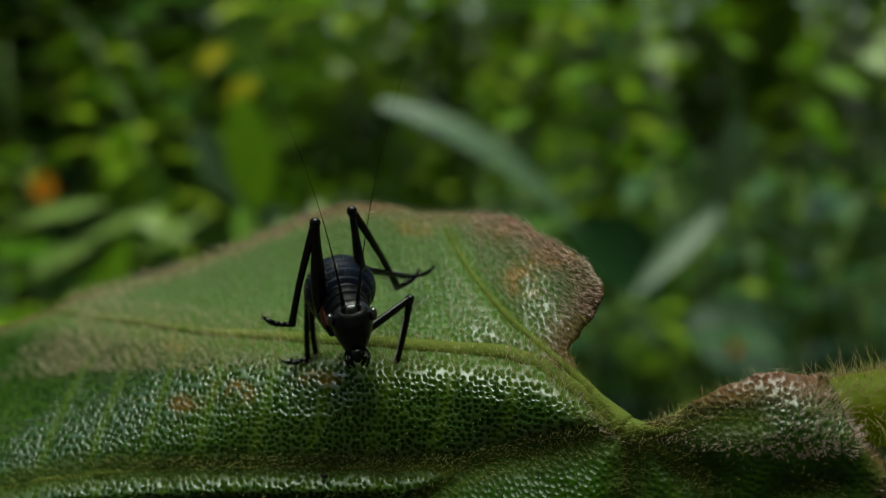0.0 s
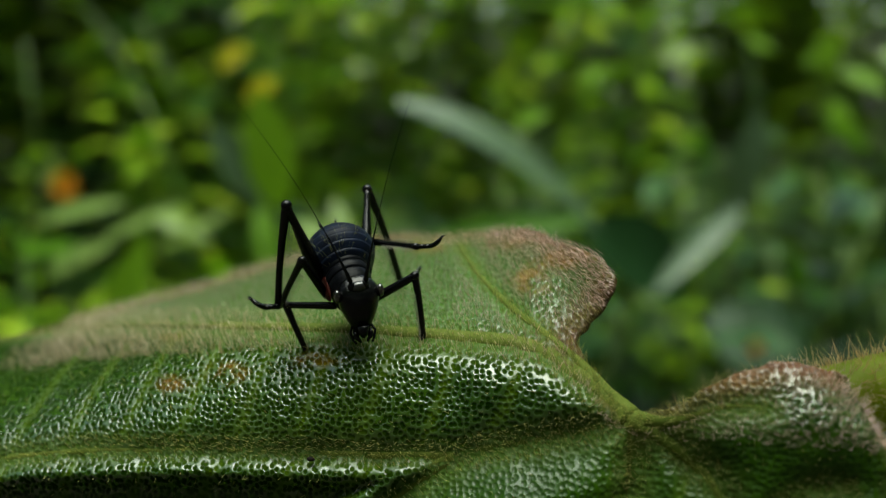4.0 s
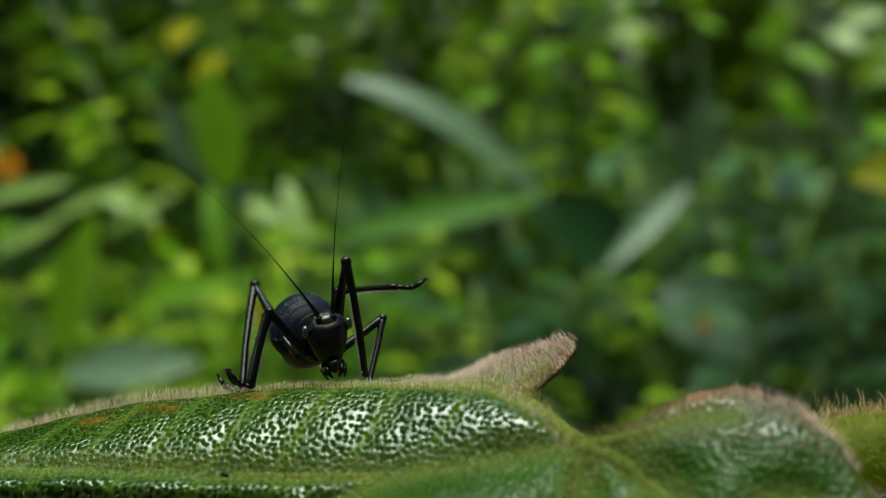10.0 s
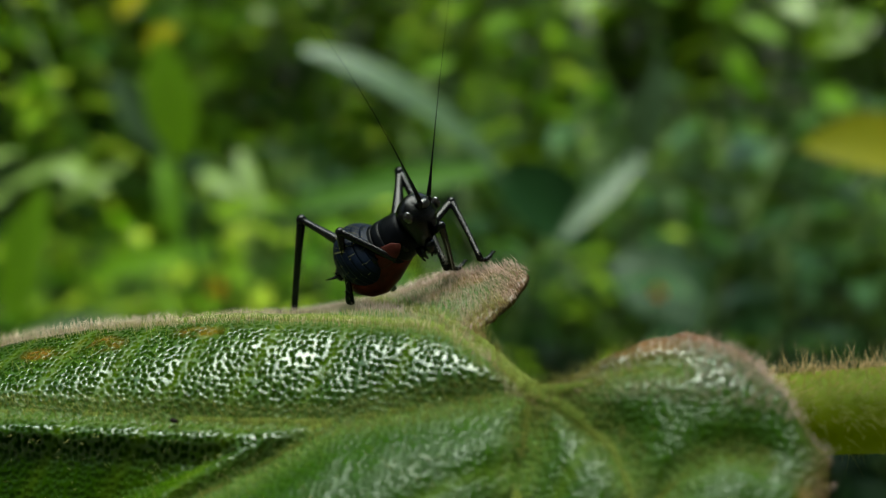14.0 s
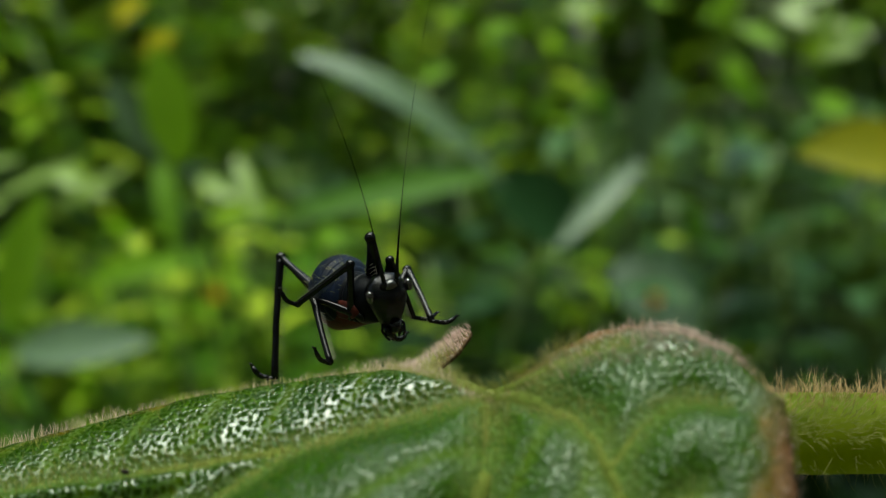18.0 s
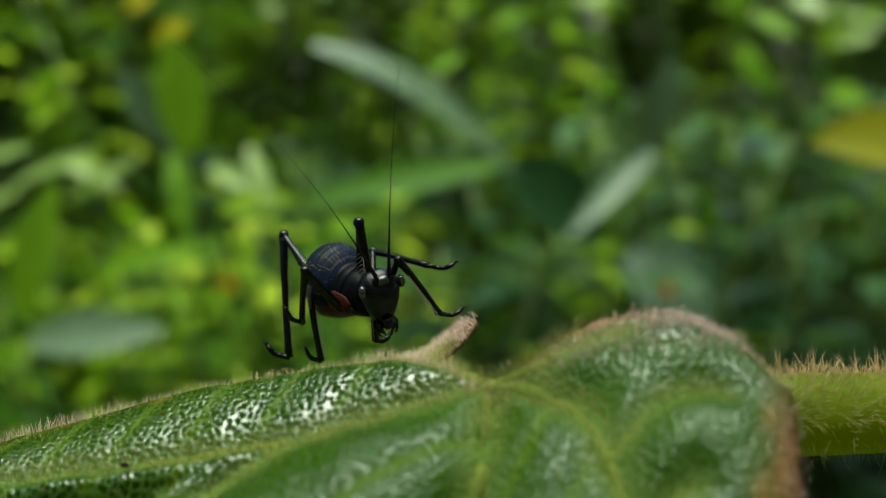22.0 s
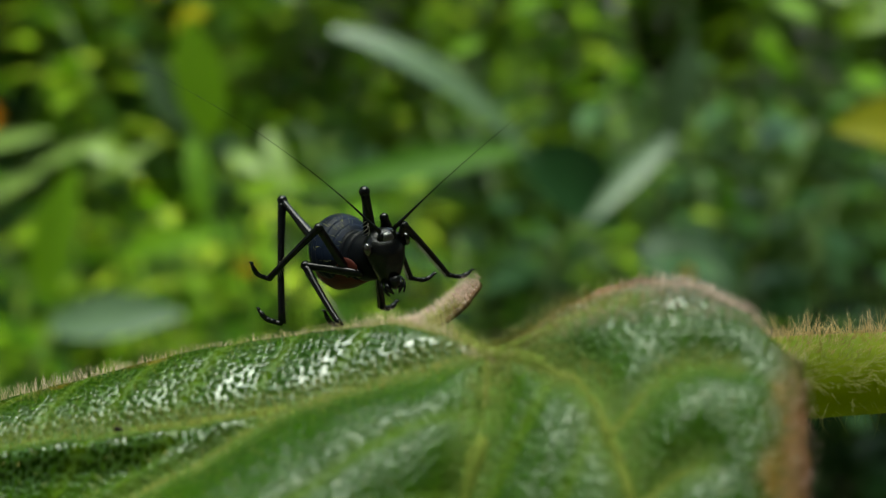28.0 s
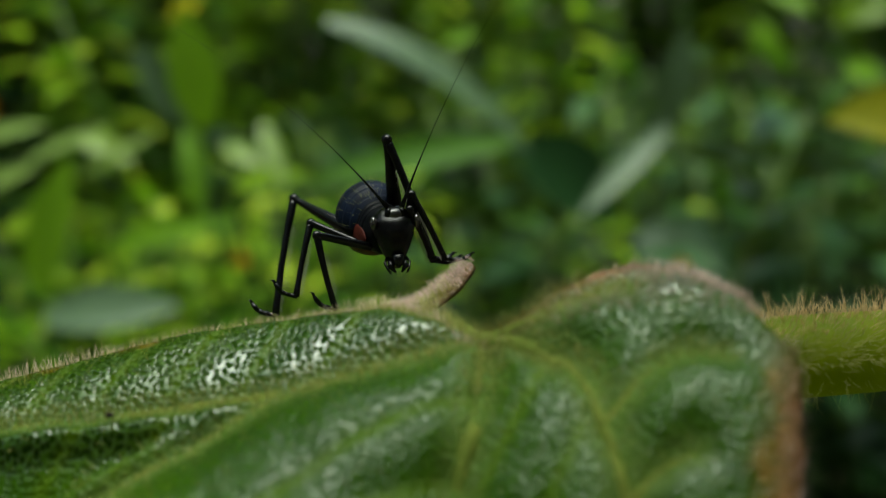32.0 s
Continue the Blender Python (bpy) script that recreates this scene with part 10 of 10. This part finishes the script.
    walk(LIMB['femur_RF'], [
        (0, pose(-0.00120, 0.00096, -0.00096, 70.9, -5.3, -62.6)), (0.5, pose(-0.00118, 0.00095, -0.00095, 74.9, -4.3, -68.0)),
        (1, pose(-0.00120, 0.00096, -0.00096, 78.3, -3.2, -73.9)), (1.5, pose(-0.00119, 0.00095, -0.00096, 65.5, -7.6, -47.8)),
        (2, pose(-0.00120, 0.00096, -0.00096, 51.8, -10.8, -18.3)), (2.5, pose(-0.00120, 0.00096, -0.00096, 45.2, -10.6, -20.1)),
        (3, pose(-0.00120, 0.00096, -0.00096, 38.8, -10.4, -22.8)), (3.5, pose(-0.00120, 0.00094, -0.00093, 38.5, -4.4, -67.2)),
        (4, pose(-0.00120, 0.00096, -0.00096, 41.3, 4.9, -115.3)), (4.5, pose(-0.00119, 0.00096, -0.00095, 46.0, 2.1, -100.3)),
        (5, pose(-0.00119, 0.00096, -0.00094, 52.4, -0.3, -88.4)), (5.5, pose(-0.00119, 0.00096, -0.00094, 60.1, -2.0, -79.7)),
        (6, pose(-0.00119, 0.00096, -0.00094, 68.6, -3.2, -73.6)), (6.5, pose(-0.00119, 0.00096, -0.00095, 77.5, -4.1, -69.2)),
        (7, pose(-0.00120, 0.00096, -0.00096, 86.1, -4.6, -66.1)), (7.5, pose(-0.00116, 0.00090, -0.00088, 65.6, -5.2, -62.7)),
        (8, pose(-0.00120, 0.00096, -0.00096, 48.4, -3.0, -75.0)), (8.5, pose(-0.00120, 0.00095, -0.00095, 52.3, -4.7, -65.8)),
        (9, pose(-0.00120, 0.00096, -0.00096, 57.7, -5.8, -59.4)), (9.5, pose(-0.00118, 0.00095, -0.00095, 60.9, -3.8, -70.5)),
        (10, pose(-0.00120, 0.00096, -0.00096, 64.0, -1.8, -81.1)), (10.5, pose(-0.00120, 0.00095, -0.00094, 56.5, -1.8, -80.9)),
        (11, pose(-0.00120, 0.00096, -0.00096, 49.0, -1.4, -83.2)), (11.5, pose(-0.00120, 0.00096, -0.00096, 42.2, 9.2, -143.8)),
        (12, pose(-0.00120, 0.00096, -0.00096, 43.9, 8.1, -135.6)), (12.5, pose(-0.00120, 0.00096, -0.00096, 58.2, -1.0, -85.0)),
        (13, pose(-0.00120, 0.00096, -0.00096, 38.8, -1.3, -83.6)), (13.5, pose(-0.00120, 0.00096, -0.00096, 31.0, 7.5, -130.8)),
        (14, pose(-0.00120, 0.00096, -0.00096, 79.9, 5.9, -121.1)), (14.5, pose(-0.00120, 0.00096, -0.00096, 56.8, 11.1, 167.7)),
        (15, pose(-0.00118, 0.00094, -0.00096, 43.5, 11.3, 175.1)), (15.5, pose(-0.00117, 0.00094, -0.00096, 28.7, 11.3, -175.9)),
        (16, pose(-0.00118, 0.00094, -0.00096, 15.7, 10.6, -159.3)), (16.5, pose(-0.00120, 0.00096, -0.00096, 11.9, -8.9, -38.1)),
        (17, pose(-0.00120, 0.00096, -0.00096, 45.2, 2.2, -101.2)), (17.5, pose(-0.00120, 0.00094, -0.00094, 50.3, -2.5, -77.2)),
        (18, pose(-0.00120, 0.00096, -0.00096, 60.8, -5.1, -63.7)), (18.5, pose(-0.00119, 0.00095, -0.00095, 52.4, -5.4, -61.8)),
        (19, pose(-0.00120, 0.00096, -0.00096, 44.3, -5.3, -62.4)), (19.5, pose(-0.00120, 0.00095, -0.00096, 39.4, 1.3, -96.3)),
        (20, pose(-0.00120, 0.00096, -0.00096, 39.7, 7.7, -132.8)), (20.5, pose(-0.00120, 0.00095, -0.00095, 35.9, 1.2, -95.8)),
        (21, pose(-0.00120, 0.00096, -0.00096, 41.0, -5.9, -58.8)), (21.5, pose(-0.00120, 0.00096, -0.00095, 20.7, 7.4, -130.7)),
        (22, pose(-0.00120, 0.00096, -0.00096, 25.7, 10.3, 155.2)), (22.5, pose(-0.00120, 0.00095, -0.00095, 22.2, 9.1, -143.1)),
        (23, pose(-0.00120, 0.00096, -0.00096, 41.6, -1.9, -80.5)), (23.5, pose(-0.00119, 0.00095, -0.00096, 20.3, 10.3, -154.9)),
        (24, pose(-0.00120, 0.00096, -0.00096, 34.8, 10.7, 160.7)), (24.5, pose(-0.00117, 0.00094, -0.00094, 27.4, 8.0, -134.8)),
        (25, pose(-0.00120, 0.00096, -0.00096, 56.7, -0.2, -89.0)), (25.5, pose(-0.00120, 0.00096, -0.00096, 48.2, 1.4, -97.0)),
        (26, pose(-0.00119, 0.00096, -0.00096, 38.8, 4.6, -113.5)), (26.5, pose(-0.00119, 0.00096, -0.00096, 30.5, 9.2, -143.8)),
        (27, pose(-0.00119, 0.00096, -0.00096, 27.9, 11.3, -176.1)), (27.5, pose(-0.00120, 0.00096, -0.00096, 32.1, 10.9, 165.1)),
        (28, pose(-0.00120, 0.00096, -0.00096, 38.5, 10.4, 156.0)), (28.5, pose(-0.00120, 0.00095, -0.00094, 13.6, 11.1, 169.0)),
        (29, pose(-0.00120, 0.00096, -0.00096, 18.0, -10.2, -26.3)), (29.5, pose(-0.00120, 0.00096, -0.00095, 10.4, -10.7, -19.7)),
        (30, pose(-0.00120, 0.00096, -0.00096, -7.9, -7.2, 50.5)), (30.5, pose(-0.00120, 0.00093, -0.00093, 16.6, -11.2, -8.9)),
        (31, pose(-0.00120, 0.00096, -0.00096, 31.4, -11.0, -12.5)), (31.5, pose(-0.00120, 0.00096, -0.00096, -0.2, -8.6, 41.2)),
        (32, pose(-0.00120, 0.00096, -0.00096, 15.2, 9.0, 142.6)),
    ])
    walk(LIMB['tibia_RF'], [
        (0, pose(-0.00475, -0.00074, 0.00040, -174.1, 18.7, -106.7)), (0.5, pose(-0.00494, -0.00048, 0.00013, -171.7, 26.3, -106.7)),
        (1, pose(-0.00513, -0.00013, -0.00012, -167.9, 33.3, -106.7)), (1.5, pose(-0.00415, -0.00142, 0.00076, 169.9, 7.5, -106.7)),
        (2, pose(-0.00268, -0.00200, 0.00157, 150.8, -31.3, -106.7)), (2.5, pose(-0.00272, -0.00163, 0.00192, 154.0, -10.8, -106.7)),
        (3, pose(-0.00275, -0.00122, 0.00223, 160.7, 7.4, -106.7)), (3.5, pose(-0.00368, 0.00017, 0.00231, 166.4, 16.8, -106.7)),
        (4, pose(-0.00380, 0.00189, 0.00215, 163.9, 23.9, -106.7)), (4.5, pose(-0.00416, 0.00139, 0.00194, 167.2, 23.3, -106.7)),
        (5, pose(-0.00448, 0.00088, 0.00160, 170.0, 23.3, -106.7)), (5.5, pose(-0.00475, 0.00039, 0.00114, 172.2, 23.5, -106.7)),
        (6, pose(-0.00493, -0.00006, 0.00058, 173.6, 23.6, -106.7)), (6.5, pose(-0.00501, -0.00042, -0.00005, 174.3, 23.0, -106.7)),
        (7, pose(-0.00500, -0.00070, -0.00068, 174.4, 21.5, -106.7)), (7.5, pose(-0.00460, -0.00070, 0.00083, 179.7, -1.2, -106.7)),
        (8, pose(-0.00424, 0.00029, 0.00180, -172.5, -24.5, -106.7)), (8.5, pose(-0.00428, -0.00021, 0.00159, 178.6, 6.8, -106.7)),
        (9, pose(-0.00434, -0.00063, 0.00125, 172.4, 38.0, -106.7)), (9.5, pose(-0.00466, -0.00014, 0.00106, -174.4, 36.3, -106.7)),
        (10, pose(-0.00490, 0.00044, 0.00086, -161.9, 32.6, -106.7)), (10.5, pose(-0.00463, 0.00048, 0.00135, -166.1, 28.6, -106.7)),
        (11, pose(-0.00432, 0.00065, 0.00177, -170.6, 24.6, -106.7)), (11.5, pose(-0.00325, 0.00293, 0.00208, 174.4, 58.1, -106.7)),
        (12, pose(-0.00352, 0.00272, 0.00201, -163.2, 24.9, -106.7)), (12.5, pose(-0.00473, 0.00069, 0.00123, -168.7, 63.4, -106.7)),
        (13, pose(-0.00380, 0.00074, 0.00228, -172.8, 51.1, -106.7)), (13.5, pose(-0.00312, 0.00201, 0.00258, 158.6, -10.2, -106.7)),
        (14, pose(-0.00475, 0.00301, -0.00023, -150.4, 14.2, -106.7)), (14.5, pose(-0.00088, 0.00445, 0.00128, 156.4, -12.5, -106.7)),
        (15, pose(-0.00152, 0.00385, 0.00200, 158.6, 0.6, -106.7)), (15.5, pose(-0.00203, 0.00288, 0.00262, 158.4, 21.4, -106.7)),
        (16, pose(-0.00227, 0.00174, 0.00298, 155.4, 45.7, -106.7)), (16.5, pose(-0.00223, 0.00068, 0.00306, 151.3, 67.4, -106.7)),
        (17, pose(-0.00412, 0.00142, 0.00197, 177.0, 30.4, -106.7)), (17.5, pose(-0.00434, 0.00035, 0.00172, -178.3, 43.6, -106.7)),
        (18, pose(-0.00454, -0.00049, 0.00106, -173.6, 56.3, -106.7)), (18.5, pose(-0.00420, -0.00040, 0.00158, 173.1, 50.4, -106.7)),
        (19, pose(-0.00390, -0.00014, 0.00200, 160.0, 42.7, -106.7)), (19.5, pose(-0.00383, 0.00117, 0.00225, 166.0, 37.1, -106.7)),
        (20, pose(-0.00344, 0.00245, 0.00221, 170.1, 32.1, -106.7)), (20.5, pose(-0.00363, 0.00113, 0.00242, 169.5, 40.0, -106.7)),
        (21, pose(-0.00370, -0.00018, 0.00216, 167.7, 48.9, -106.7)), (21.5, pose(-0.00264, 0.00153, 0.00291, 159.6, 24.9, -106.7)),
        (22, pose(-0.00105, 0.00288, 0.00273, 144.6, 3.5, -106.7)), (22.5, pose(-0.00263, 0.00184, 0.00285, 171.0, 20.5, -106.7)),
        (23, pose(-0.00394, 0.00060, 0.00215, -167.9, 37.8, -106.7)), (23.5, pose(-0.00243, 0.00196, 0.00288, 165.2, 14.6, -106.7)),
        (24, pose(-0.00101, 0.00341, 0.00240, 138.5, -17.0, -106.7)), (24.5, pose(-0.00289, 0.00192, 0.00272, 157.0, 24.9, -106.7)),
        (25, pose(-0.00468, 0.00091, 0.00132, 177.9, 58.9, -106.7)), (25.5, pose(-0.00428, 0.00127, 0.00181, 174.3, 49.2, -106.7)),
        (26, pose(-0.00369, 0.00176, 0.00227, 168.8, 37.4, -106.7)), (26.5, pose(-0.00290, 0.00232, 0.00258, 161.3, 24.2, -106.7)),
        (27, pose(-0.00204, 0.00285, 0.00265, 153.2, 11.3, -106.7)), (27.5, pose(-0.00127, 0.00327, 0.00250, 146.1, -0.5, -106.7)),
        (28, pose(-0.00068, 0.00356, 0.00224, 140.9, -10.8, -106.7)), (28.5, pose(-0.00177, 0.00206, 0.00302, 158.1, 10.0, -106.7)),
        (29, pose(-0.00239, 0.00012, 0.00293, 168.5, 32.5, -106.7)), (29.5, pose(-0.00216, 0.00050, 0.00307, 167.3, 23.6, -106.7)),
        (30, pose(-0.00197, 0.00092, 0.00313, 166.8, 14.7, -106.7)), (30.5, pose(-0.00214, -0.00012, 0.00298, 164.3, 26.7, -106.7)),
        (31, pose(-0.00233, -0.00101, 0.00252, 162.1, 38.9, -106.7)), (31.5, pose(-0.00168, 0.00056, 0.00315, 155.9, 17.5, -106.7)),
        (32, pose(-0.00104, 0.00221, 0.00300, 149.7, -5.3, -106.7)),
    ])
    walk(LIMB['tarsus_RF'], [
        (0, pose(-0.00374, 0.00072, -0.00458, 80.1, -10.6, -101.3)), (0.5, pose(-0.00354, 0.00152, -0.00455, 77.0, -3.6, -101.3)),
        (1, pose(-0.00325, 0.00227, -0.00444, 74.9, 3.7, -101.3)), (1.5, pose(-0.00484, -0.00050, -0.00440, 78.4, -0.7, -101.3)),
        (2, pose(-0.00584, -0.00355, -0.00237, 82.3, -4.7, -101.3)), (2.5, pose(-0.00520, -0.00181, -0.00274, 82.0, -7.9, -101.3)),
        (3, pose(-0.00424, -0.00010, -0.00271, 81.8, -11.1, -101.3)), (3.5, pose(-0.00445, 0.00195, -0.00260, 82.0, 1.4, -101.3)),
        (4, pose(-0.00461, 0.00429, -0.00248, 82.7, 13.8, -101.3)), (4.5, pose(-0.00469, 0.00368, -0.00279, 85.2, 16.5, -101.3)),
        (5, pose(-0.00477, 0.00311, -0.00317, 87.7, 19.3, -101.3)), (5.5, pose(-0.00484, 0.00259, -0.00366, 90.2, 22.0, -101.3)),
        (6, pose(-0.00489, 0.00212, -0.00424, 92.8, 24.7, -101.3)), (6.5, pose(-0.00492, 0.00169, -0.00488, 95.4, 27.4, -101.3)),
        (7, pose(-0.00494, 0.00129, -0.00557, 97.9, 30.0, -101.3)), (7.5, pose(-0.00466, -0.00079, -0.00445, 97.9, 13.5, -101.3)),
        (8, pose(-0.00420, -0.00198, -0.00297, 100.6, -2.9, -101.3)), (8.5, pose(-0.00422, 0.00043, -0.00365, 100.8, 4.7, -101.3)),
        (9, pose(-0.00408, 0.00265, -0.00287, 101.4, 12.3, -101.3)), (9.5, pose(-0.00327, 0.00270, -0.00317, 105.5, 12.5, -101.3)),
        (10, pose(-0.00256, 0.00256, -0.00337, 109.6, 12.2, -101.3)), (10.5, pose(-0.00272, 0.00247, -0.00315, 107.7, 4.0, -101.3)),
        (11, pose(-0.00287, 0.00248, -0.00297, 106.2, -4.2, -101.3)), (11.5, pose(-0.00246, 0.00735, -0.00070, 102.9, -1.2, -101.3)),
        (12, pose(-0.00145, 0.00432, -0.00258, 100.5, 14.8, -101.3)), (12.5, pose(-0.00241, 0.00482, -0.00109, 100.0, 25.2, -101.3)),
        (13, pose(-0.00200, 0.00446, -0.00101, 100.2, 27.3, -101.3)), (13.5, pose(-0.00522, 0.00173, -0.00226, 102.4, 9.4, -101.3)),
        (14, pose(-0.00193, 0.00334, -0.00469, 119.3, -41.5, -101.3)), (14.5, pose(-0.00321, 0.00405, -0.00345, 112.2, -11.2, -101.3)),
        (15, pose(-0.00335, 0.00445, -0.00291, 112.8, -8.5, -101.3)), (15.5, pose(-0.00338, 0.00516, -0.00195, 113.1, -5.6, -101.3)),
        (16, pose(-0.00338, 0.00566, -0.00038, 113.1, -2.7, -101.3)), (16.5, pose(-0.00342, 0.00550, 0.00128, 115.2, 11.1, -128.9)),
        (17, pose(-0.00361, 0.00405, -0.00258, 120.6, -9.5, -101.3)), (17.5, pose(-0.00315, 0.00379, -0.00210, 117.2, 0.7, -101.3)),
        (18, pose(-0.00272, 0.00353, -0.00185, 114.0, 10.7, -101.3)), (18.5, pose(-0.00366, 0.00366, -0.00176, 113.1, 7.0, -101.3)),
        (19, pose(-0.00467, 0.00360, -0.00164, 112.5, 3.2, -101.3)), (19.5, pose(-0.00417, 0.00449, -0.00183, 114.8, -3.9, -101.3)),
        (20, pose(-0.00351, 0.00536, -0.00220, 116.3, -11.4, -101.3)), (20.5, pose(-0.00359, 0.00460, -0.00156, 113.4, -3.4, -101.3)),
        (21, pose(-0.00366, 0.00387, -0.00123, 110.4, 4.3, -101.3)), (21.5, pose(-0.00381, 0.00406, -0.00158, 110.3, 9.7, -101.3)),
        (22, pose(-0.00391, 0.00401, -0.00157, 110.2, 15.1, -101.3)), (22.5, pose(-0.00290, 0.00382, -0.00203, 112.2, 4.1, -101.3)),
        (23, pose(-0.00197, 0.00332, -0.00193, 113.4, -7.1, -101.3)), (23.5, pose(-0.00335, 0.00358, -0.00206, 110.0, -3.1, -101.3)),
        (24, pose(-0.00470, 0.00330, -0.00138, 106.1, 0.3, -101.3)), (24.5, pose(-0.00428, 0.00447, -0.00169, 108.6, 3.6, -101.3)),
        (25, pose(-0.00357, 0.00529, -0.00140, 111.6, 6.4, -101.3)), (25.5, pose(-0.00364, 0.00523, -0.00162, 111.5, 6.4, -101.3)),
        (26, pose(-0.00376, 0.00507, -0.00184, 111.4, 6.5, -101.3)), (26.5, pose(-0.00393, 0.00477, -0.00198, 111.3, 6.6, -101.3)),
        (27, pose(-0.00406, 0.00442, -0.00197, 111.2, 6.7, -101.3)), (27.5, pose(-0.00411, 0.00408, -0.00188, 111.1, 6.7, -101.3)),
        (28, pose(-0.00409, 0.00378, -0.00179, 111.0, 6.8, -101.3)), (28.5, pose(-0.00341, 0.00344, -0.00180, 109.1, 0.6, -101.3)),
        (29, pose(-0.00260, 0.00308, -0.00143, 107.7, -5.7, -101.3)), (29.5, pose(-0.00268, 0.00281, -0.00165, 108.2, -8.5, -101.3)),
        (30, pose(-0.00275, 0.00252, -0.00184, 109.0, -11.3, -101.3)), (30.5, pose(-0.00286, 0.00247, -0.00156, 105.1, 2.4, -101.3)),
        (31, pose(-0.00298, 0.00248, -0.00138, 101.3, 15.9, -101.3)), (31.5, pose(-0.00332, 0.00257, -0.00145, 100.7, 17.9, -101.3)),
        (32, pose(-0.00371, 0.00257, -0.00153, 100.0, 19.9, -101.3)),
    ])


motions()
